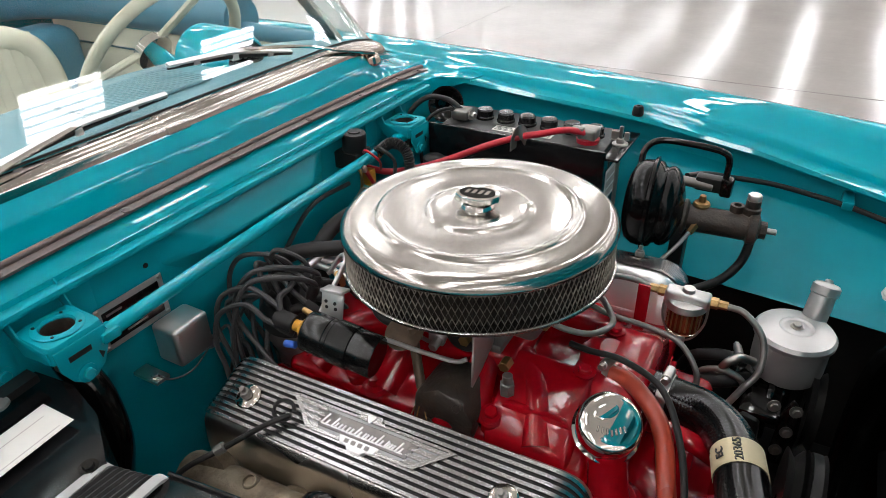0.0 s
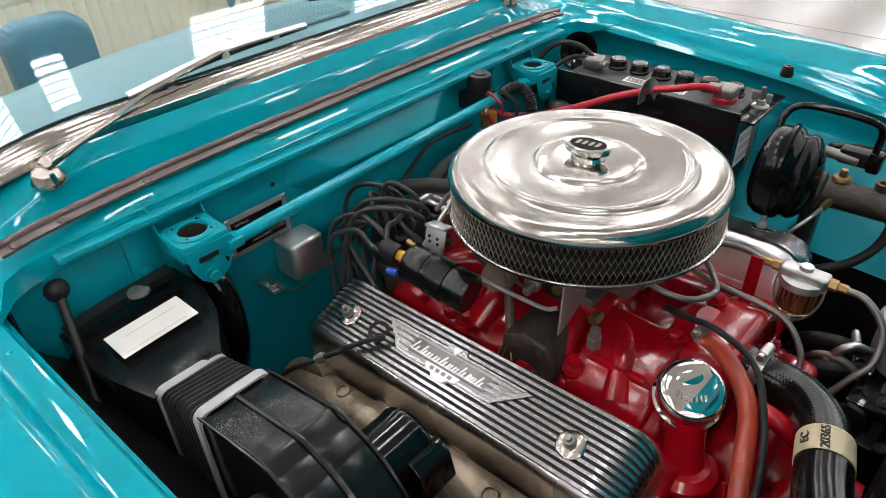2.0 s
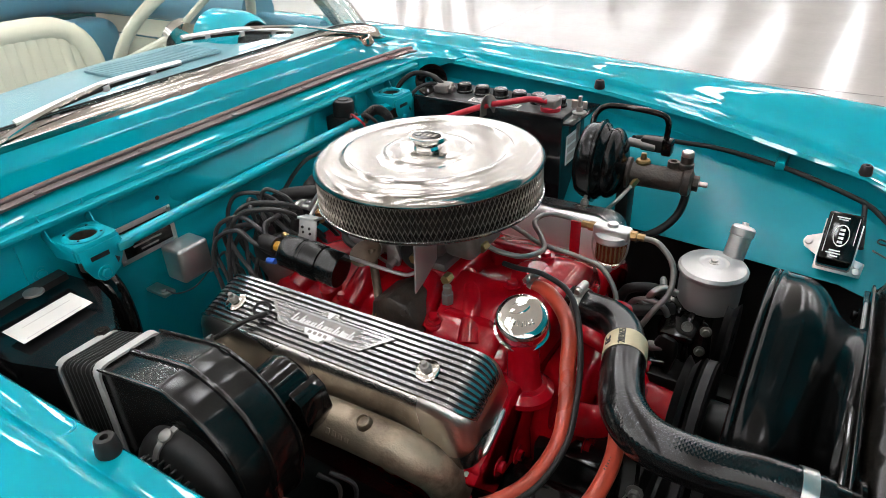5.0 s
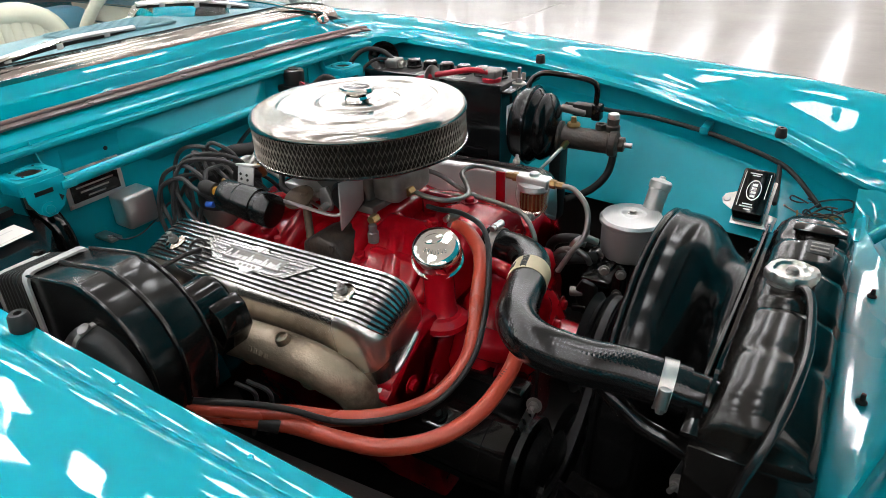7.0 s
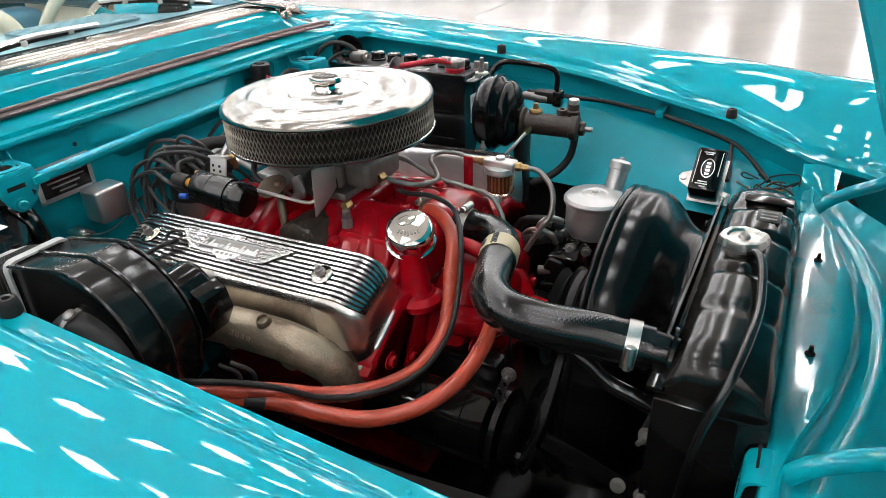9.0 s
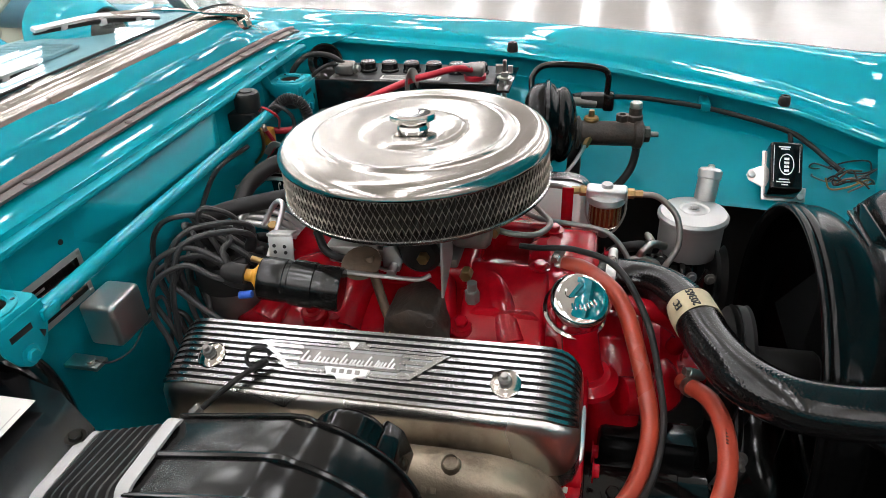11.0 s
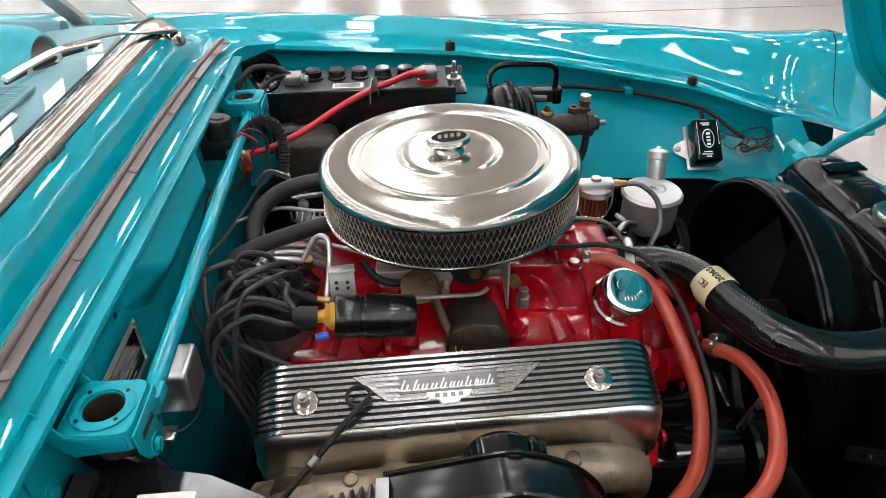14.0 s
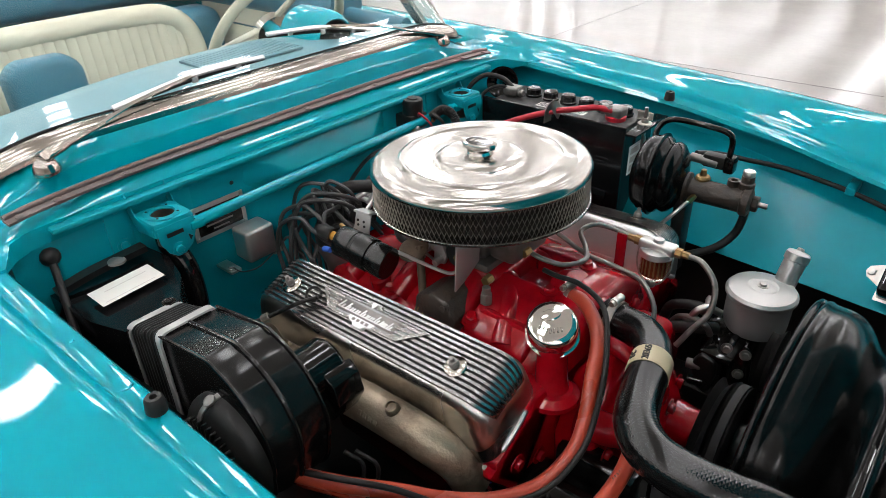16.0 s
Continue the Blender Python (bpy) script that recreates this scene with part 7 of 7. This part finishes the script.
def hood_bracket(s):
    """Pressed latch bracket with a round striker hole, bolted to the firewall."""
    b = thing("latch_bracket", "turquoise pressed-steel hood latch bracket with round hole", "bracket", (-0.345, s * 0.37, 0.84), group="latch brackets")
    c = (-0.328, s * 0.37)
    out = []
    for k in range(48):
        ca, sa = math.cos(2 * math.pi * k / 48), math.sin(2 * math.pi * k / 48)
        q = (abs(ca) ** 8 + abs(sa) ** 8) ** (-1 / 8)
        out.append((c[0] + 0.033 * q * ca, c[1] + 0.034 * q * sa))
    hole = [(c[0] + 0.0185 * math.cos(a), c[1] + 0.0185 * math.sin(a)) for a in (math.atan2(y - c[1], x - c[0]) for x, y in out)]

    def grow(k):
        return [(c[0] + (x - c[0]) * k, c[1] + (y - c[1]) * k) for x, y in out]
    rows = [[(x, y, z) for x, y in pts] for pts, z in ((hole, 0.861), (hole, 0.8675), (grow(0.97), 0.8680), (grow(1.0), 0.8665), (grow(1.02), 0.8620), (grow(1.02), 0.846), (grow(0.97), 0.846), (grow(0.97), 0.861), (hole, 0.861))]
    part("top_plate", loft(rows, closed=True), TEAL_SHADED, b)
    cl = part("collar", lathe([(0.0190, 0), (0.0285, 0), (0.0290, 0.0012), (0.0275, 0.0022), (0.0200, 0.0022), (0.0190, 0)], 32, pose(c[0], c[1], 0.868)), TEAL_SHADED, b)
    for a in (45, 135, 225, 315):
        part("rivet", lathe([(0.0022, 0), (0.0018, 0.0012), (0, 0.0016)], 8, pose(c[0] + 0.0245 * math.cos(radians(a)), c[1] + 0.0245 * math.sin(radians(a)), 0.870)), BLACK_SATIN, cl)
    part("latch_cup", lathe([(0.0182, 0.866), (0.0182, 0.815), (0.012, 0.812), (0.012, 0.83), (0.006, 0.835), (0, 0.835)], 24, pose(c[0], c[1], 0)), GREASE, b, "dark steel latch cup")
    tongue = [(-0.032, 0.862), (0.032, 0.862), (0.030, 0.836), (0.020, 0.816), (0.006, 0.806), (-0.008, 0.806), (-0.020, 0.816), (-0.030, 0.836)]
    part("front_flap", prism([(c[1] + y, z) for y, z in tongue], "x", -0.2955, -0.2925, 0.001), TEAL_SHADED, b)
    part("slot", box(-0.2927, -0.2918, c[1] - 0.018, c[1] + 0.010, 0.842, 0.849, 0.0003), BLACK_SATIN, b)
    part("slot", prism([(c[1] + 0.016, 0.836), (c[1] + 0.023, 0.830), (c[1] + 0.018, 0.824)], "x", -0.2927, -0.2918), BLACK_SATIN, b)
    bolt(b, (-0.2925, c[1] - 0.004, 0.818), (1, 0, 0), 0.0075, 0.006, material=TEAL_SHADED)
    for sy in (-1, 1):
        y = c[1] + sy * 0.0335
        part("gusset", prism([(-0.374, 0.872), (-0.372, 0.900), (-0.366, 0.901), (-0.350, 0.868), (-0.300, 0.862), (-0.300, 0.848), (-0.348, 0.842)], "y", y - 0.0012, y + 0.0012, 0.0005), TEAL_SHADED, b)
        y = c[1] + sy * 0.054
        part("foot", box(-0.374, -0.369, y - 0.019, y + 0.019, 0.806, 0.898, 0.002), TEAL_SHADED, b)
        for z in (0.820, 0.884):
            bolt(b, (-0.369, y, z), (1, 0, 0), 0.0075, 0.006, material=TEAL_SHADED)


def strut_bar():
    b = thing("strut_bar", "turquoise painted tubular brace across the firewall", "brace bar", (-0.31, 0, 0.84))
    part("tube", tube([(-0.300, -0.335, 0.845), (-0.305, -0.15, 0.847), (-0.312, 0.10, 0.847), (-0.318, 0.335, 0.845)], 0.0095, 16, 8), TEAL, b)
    for y, x in ((-0.335, -0.30), (0.335, -0.318)):
        part("eye", box(x - 0.012, x + 0.012, y - 0.012, y + 0.012, 0.838, 0.852, 0.003), TEAL, b)


def solenoid():
    s = thing("starter_solenoid", "black cylindrical relay with brass terminals on the firewall", "relay", (-0.345, 0.225, 0.84))
    part("can", lathe([(0, 0), (0.021, 0), (0.022, 0.003), (0.022, 0.036), (0.020, 0.040), (0.012, 0.041), (0.011, 0.043), (0, 0.043)], 28, pose(-0.345, 0.225, 0.850, 0, 4, 0)), BLACK_SATIN, s)
    part("mount", box(-0.374, -0.325, 0.20, 0.25, 0.825, 0.858, 0.004), BLACK_SATIN, s)
    part("terminal", rod((-0.330, 0.205, 0.838), (-0.308, 0.195, 0.838), 0.008, 12), STEEL, s)
    part("terminal", rod((-0.330, 0.245, 0.842), (-0.305, 0.250, 0.845), 0.007, 12), BRASS, s)
    part("coil_wire", tube([(-0.318, 0.215, 0.86), (-0.30, 0.20, 0.872), (-0.285, 0.215, 0.85), (-0.30, 0.24, 0.82)], 0.0022, 8), RED_CABLE, s)
    part("coil_wire", tube([(-0.325, 0.200, 0.845), (-0.305, 0.185, 0.835), (-0.31, 0.19, 0.80), (-0.335, 0.20, 0.77)], 0.0028, 8), BRASS, s)
    part("nut", prism(hexagon(0.007), "z", 0, 0.006, 0.0006, 1, m=pose(-0.306, 0.194, 0.838, 0, 80, 20)), STEEL, s)
    part("terminal_boot", box(-0.318, -0.300, 0.205, 0.225, 0.800, 0.830, 0.004), YELLOW, s)
    part("wire", tube([(-0.310, 0.20, 0.84), (-0.300, 0.21, 0.81), (-0.310, 0.23, 0.79), (-0.33, 0.235, 0.76)], 0.004, 8), RED_CABLE, s)
    part("conduit", tube([(-0.315, 0.250, 0.846), (-0.285, 0.258, 0.868), (-0.258, 0.262, 0.855), (-0.250, 0.258, 0.815), (-0.258, 0.245, 0.765), (-0.27, 0.235, 0.72)], 0.0095, 14, 12, wave=0.0012, waves=44), RUBBER, s)
    part("wire", tube([(-0.32, 0.25, 0.85), (-0.29, 0.235, 0.862), (-0.275, 0.25, 0.83), (-0.29, 0.23, 0.77), (-0.33, 0.12, 0.74), (-0.35, 0.05, 0.74)], 0.0035, 8), WIRE, s)
    part("wire", tube([(-0.345, 0.20, 0.80), (-0.35, 0.10, 0.80), (-0.345, 0.02, 0.76), (-0.335, -0.05, 0.72), (-0.31, -0.09, 0.68)], 0.0042, 8), WIRE, s)
    w = thing("washer_bottle", "dirty brown fluid bottle beside the battery", "fluid bottle", (-0.20, 0.365, 0.70))
    part("bottle", box(-0.275, -0.165, 0.315, 0.405, 0.66, 0.80, 0.02, 4), GREASE, w)
    part("cap", lathe([(0, 0), (0.020, 0), (0.021, 0.010), (0.016, 0.014), (0.006, 0.015), (0, 0.016)], 24, pose(-0.255, 0.355, 0.799)), BLACK_SATIN, w)
    part("bracket", box(-0.19, -0.11, 0.20, 0.30, 0.786, 0.791, 0.001, m=pose(0, 0, 0)), BLACK_SATIN, w)
    part("clamp_strip", strip([(-0.235, 0.17, 0.812), (-0.225, 0.15, 0.80), (-0.19, 0.15, 0.798)], (0, 0, 1), 0.008, 0.002), STEEL, w)



def throttle_bracket():
    t = thing("throttle_bracket", "black folded throttle bracket with bright edges behind the air cleaner", "bracket", (-0.17, 0.13, 0.74))
    part("arm", prism([(-0.285, 0.792), (-0.275, 0.806), (-0.150, 0.812), (-0.090, 0.806), (-0.090, 0.792), (-0.150, 0.796)], "y", 0.085, 0.112, 0.0012), BLACK_GLOSS, t)
    part("upright", prism([(-0.265, 0.74), (-0.232, 0.74), (-0.226, 0.826), (-0.246, 0.838), (-0.270, 0.812)], "y", 0.120, 0.1225, 0.0008), BLACK_GLOSS, t)
    part("fold", strip([(-0.272, 0.13, 0.820), (-0.25, 0.122, 0.842), (-0.222, 0.122, 0.830)], (0, 1, 0.4), 0.010, 0.002), TARNISH, t)
    part("rear_plate", prism([(-0.20, 0.74), (-0.13, 0.74), (-0.125, 0.80), (-0.16, 0.815), (-0.20, 0.80)], "y", 0.150, 0.153, 0.0008), BLACK_GLOSS, t)
    part("rod", tube([(-0.30, 0.065, 0.79), (-0.24, 0.072, 0.806), (-0.18, 0.060, 0.806), (-0.10, 0.05, 0.806)], 0.0032, 8), STEEL, t)
    part("return_spring", tube([(-0.215 + 0.0012 * i, 0.045 + 0.007 * math.cos(i * 0.9), 0.806 + 0.007 * math.sin(i * 0.9)) for i in range(56)], 0.0009, 5, 2), STEEL, t)
    for p in ((-0.255, 0.119, 0.80), (-0.20, 0.084, 0.804), (-0.12, 0.084, 0.802)):
        bolt(t, p, (0, -1, 0.2), 0.0055, 0.005, material=TARNISH)


# ---- passenger's side of the bay ----
def module_box():
    m = thing("ignition_module", "silver metal relay box screwed to the firewall", "relay box", (-0.35, -0.235, 0.75))
    part("case", box(-0.350, -0.303, -0.251, -0.191, 0.722, 0.783, 0.007, 4), ALU_SATIN, m)
    part("foot", box(-0.372, -0.325, -0.280, -0.258, 0.706, 0.712, 0.001), STEEL, m)
    part("foot", box(-0.372, -0.310, -0.196, -0.176, 0.714, 0.720, 0.001), STEEL, m)
    bolt(m, (-0.320, -0.184, 0.720), (0, 0, 1), 0.006, 0.006)
    bolt(m, (-0.338, -0.271, 0.712), (0, 0, 1), 0.006, 0.005)
    part("wire", tube([(-0.335, -0.271, 0.716), (-0.318, -0.262, 0.708), (-0.305, -0.235, 0.710), (-0.312, -0.190, 0.722)], 0.0014, 8), WIRE, m)
    part("wire", tube([(-0.315, -0.184, 0.724), (-0.295, -0.17, 0.745), (-0.285, -0.18, 0.71), (-0.295, -0.19, 0.65)], 0.0025, 8), WIRE, m)


def data_plate():
    p = thing("data_plate", "black and silver engraved data plate on the firewall", "data plate", (-0.37, -0.26, 0.80))
    part("plate", box(-0.3595, -0.3580, -0.312, -0.208, 0.774, 0.838, 0.0004), SILVER, p)
    for y in (-0.30, -0.22):
        part("standoff", rod((-0.373, y, 0.806), (-0.359, y, 0.806), 0.004, 10), STEEL, p)
    part("field", box(-0.3582, -0.3572, -0.3035, -0.2165, 0.7825, 0.8295), BLACK_GLOSS, p)
    for k, (a, b_) in enumerate(((-0.298, -0.275), (-0.298, -0.228), (-0.294, -0.226), (-0.288, -0.236), (-0.276, -0.244))):
        part("print_bar", box(-0.3574, -0.3566, a, b_, 0.8225 - 0.0088 * k, 0.8255 - 0.0088 * k), TARNISH, p)
    for y in (-0.308, -0.212):
        for z in (0.778, 0.834):
            part("rivet", lathe([(0, 0.0020), (0.0028, 0.0014), (0.0038, 0)], 12, pose(-0.358, y, z, 0, 90, 0)), STEEL, p)
    # the small hole in the firewall, its darkness drawn as a black disc
    h = thing("firewall_plug", "small dark hole in the firewall, drawn as a black disc", "grommet", (-0.372, -0.217, 0.85))
    part("plug", lathe([(0, 0.001), (0.0035, 0.001), (0.004, 0)], 12, pose(-0.372, -0.217, 0.85, 0, 90, 0)), BLACK_SATIN, h)


def heater():
    h = thing("heater_box", "gloss black sheet-metal heater box with white paper label", "heater box", (-0.28, -0.48, 0.6))
    rows = [[(-0.37, -0.548, 0.60), (-0.37, -0.548, 0.790), (-0.37, -0.392, 0.802), (-0.37, -0.388, 0.60)],
            [(-0.307, -0.548, 0.60), (-0.307, -0.548, 0.797), (-0.307, -0.387, 0.804), (-0.307, -0.384, 0.60)],
            [(-0.235, -0.545, 0.60), (-0.235, -0.545, 0.802), (-0.235, -0.408, 0.810), (-0.235, -0.405, 0.60)],
            [(-0.162, -0.531, 0.65), (-0.162, -0.531, 0.812), (-0.162, -0.450, 0.819), (-0.162, -0.448, 0.65)]]
    part("case", loft(rows, closed=True, caps=True), CASE, h, smooth=20)
    part("seam", strip([(-0.345, -0.545, 0.803), (-0.345, -0.49, 0.812), (-0.345, -0.405, 0.817)], (0, 0, 1), 0.020, 0.010), BLACK_SATIN, h)
    part("duct", tube([(-0.360, -0.358, 0.835), (-0.352, -0.360, 0.800), (-0.322, -0.358, 0.760), (-0.316, -0.358, 0.69), (-0.350, -0.355, 0.60)], 0.020, 14, 8), BLACK_GLOSS, h)
    part("clip", lathe([(0, 0), (0.014, 0), (0.013, 0.003), (0.005, 0.004), (0, 0.006)], 18, pose(-0.335, -0.455, 0.8165)), TARNISH, h)
    lab = part("label", loft([[(x, y, 0.8105 + 0.052 * (y + 0.5) + (0.002 if x > -0.25 else 0.001)) for x in (-0.294, -0.242)] for y in (-0.522, -0.428)]), PAPER, h, "white printed paper label", smooth=0)
    for k in (1, 4):
        part("label_line", loft([[(-0.285 + 0.009 * k + d, y, 0.8118 + 0.052 * (y + 0.5) + 0.0014) for d in (0, 0.0015)] for y in (-0.515 + 0.01 * (k % 2), -0.44)]), INK_FAINT, lab, smooth=0)
    for x, y in ((-0.172, -0.462),):
        bolt(h, (x, y, 0.817), (0, 0, 1), 0.006, 0.004, material=BLACK_GLOSS)
    # corrugated sleeve
    bl = thing("bellows", "grey rubber bellows sleeve with pale clamp bands", "bellows", (-0.15, -0.475, 0.70))
    rows = []
    for k in range(41):
        q = k / 40
        g = 0.0042 * (1 if k % 4 in (1, 2) else -1) if 2 < k < 38 else 0.002
        top = 0.815 + 0.030 * q
        rows.append([(-0.164 + 0.092 * q + 0.10 * math.sin(math.pi * q) * (cy + 0.487) * (1 if cz > 0.75 else 0.3), cy, cz)
                     for cy, cz in rounded(0.076 + g, top - 0.66 + g, 0.010, 3, -0.487, (top + 0.66) / 2)])
    part("sleeve", loft(rows, closed=True), BELLOWS_RUBBER, bl, smooth=20)
    for x, top in ((-0.168, 0.815), (-0.080, 0.846)):
        part("band", loft([[(x + d, cy, cz) for cy, cz in rounded(0.083 + e, top - 0.66 + 0.005 + e, 0.012, 4, -0.487, (top + 0.66) / 2)] for d, e in ((0, -0.006), (0, 0), (0.011, 0), (0.011, -0.006))], closed=True), BAND_GREY, bl, "pale grey clamp band")
    # blower scroll
    b = thing("heater_blower", "gloss black heater blower scroll with motor and intake", "heater blower", (0.05, -0.48, 0.62))
    cx, cz = 0.050, 0.735
    out = [(-0.074, 0.665), (-0.074, 0.843)]
    for a in range(100, -166, -10):
        R = 0.0755 + 0.053 * max(0, a) / 100
        out.append((cx + R * math.cos(radians(a)), cz + R * math.sin(radians(a))))
    part("scroll", prism(out, "y", -0.524, -0.444, 0.004, 2), SCROLL_BLACK, b, smooth=25)
    for y, r in ((-0.486, 0.0034), (-0.444, 0.0022), (-0.524, 0.0022)):
        part("seam" if r > 0.003 else "rim", tube([(x, y, z) for x, z in out[1:22]], r, 8, 4), SCROLL_BLACK, b)
    part("intake", lathe([(0.0, 0), (0.0385, 0), (0.0385, 0.070), (0.0395, 0.073), (0.0395, 0.078), (0.0375, 0.081), (0.035, 0.078), (0.035, 0.03), (0, 0.03)], 40, pose(0.041, -0.446, 0.757, -90, 0, 0)), BLACK_GLOSS, b)
    part("intake_flap", prism([(0.062, 0.705), (0.080, 0.702), (0.098, 0.735), (0.090, 0.766), (0.074, 0.778), (0.066, 0.770)], "y", -0.402, -0.356, 0.003), BLACK_GLOSS, b)
    part("motor", lathe([(0, 0), (0.074, 0), (0.0735, 0.008), (0.072, 0.014), (0.068, 0.021), (0.061, 0.027), (0.052, 0.031), (0.038, 0.034), (0, 0.035)], 56, pose(0.052, -0.522, 0.742, 90, 0, 0)), BLACK_SATIN, b, "ribbed black motor housing")
    rb = None
    for k in range(40):
        if rb is None:
            rb = part("motor_rib", box(0.030, 0.058, -0.0016, 0.0016, 0.026, 0.0362, 0.001, 1), BLACK_SATIN, b)
            rb.matrix_basis = pose(0.052, -0.522, 0.742, 90, 0, 0)
        else:
            again("motor_rib", rb, pose(0.052, -0.522, 0.742, 90, 0, 0) @ pose(0, 0, 0, 0, 0, 9 * k), b)
    part("motor_strap", strip([(0.044, -0.524, 0.8170), (0.043, -0.535, 0.8150), (0.042, -0.543, 0.8105), (0.041, -0.550, 0.803), (0.040, -0.556, 0.785)], (0, -0.2, 1), 0.008, 0.002), TARNISH, b, "tarnished metal strap")
    part("strap_screw", lathe([(0, 0), (0.0075, 0), (0.007, 0.003), (0.004, 0.0045), (0, 0.0048)], 14, pose(0.043, -0.536, 0.8155, 25, 0, 0)), TARNISH, b)
    part("wire", tube([(0.12, -0.42, 0.69), (0.142, -0.41, 0.67), (0.135, -0.42, 0.61)], 0.003, 8), RUBBER, b)
    part("wire", tube([(0.13, -0.41, 0.69), (0.158, -0.40, 0.67), (0.150, -0.41, 0.61)], 0.003, 8), RUBBER, b)
    # cable with ring clip over the valve cover
    cb = thing("control_cable", "black control cable with ring clip on the valve cover", "cable", (-0.11, -0.30, 0.73))
    part("cable", tube([(-0.095, -0.270, 0.752), (-0.12, -0.292, 0.742), (-0.155, -0.325, 0.720), (-0.19, -0.36, 0.70), (-0.22, -0.385, 0.66)], 0.0036, 10, 8), RUBBER, cb)
    part("ring_clip", tube([(-0.108 + 0.014 * math.cos(a), -0.268 + 0.010 * math.sin(a), 0.752 + 0.006 * math.sin(a)) for a in np.linspace(0.3, 5.8, 12)], 0.0026, 8, 4), RUBBER, cb)
    part("cable_nut", rod((-0.155, -0.325, 0.722), (-0.163, -0.333, 0.716), 0.0065, 8), TARNISH, cb)
    # rod with rubber ball by the apron
    r = thing("prop_rod", "black steel rod with rubber ball end", "rod", (-0.374, -0.529, 0.849))
    part("rod", rod((-0.368, -0.529, 0.845), (-0.195, -0.582, 0.695), 0.0058, 12), BLACK_SATIN, r)
    part("ball", lathe([(0, -0.0140), (0.0075, -0.0122), (0.0120, -0.0080), (0.0145, -0.0025), (0.0145, 0.0030), (0.0120, 0.0085), (0.0075, 0.0130), (0, 0.0150)], 28, pose(-0.370, -0.529, 0.848, 30, -40, 0)), RUBBER, r)
    o = thing("drain_hose", "short orange hose beside the heater box", "hose", (-0.27, -0.575, 0.73))
    part("tube", tube([(-0.33, -0.590, 0.79), (-0.28, -0.585, 0.765), (-0.235, -0.585, 0.735), (-0.20, -0.588, 0.68)], 0.0105, 14, 8), ORANGE, o)


radiator()
shroud()
hoses()
fuel_filter()
steering_pump()
generator()
frame_bits()
battery()
horn()
booster()
regulator()
hood_bracket(-1)
hood_bracket(1)
strut_bar()
solenoid()
throttle_bracket()
module_box()
data_plate()
heater()
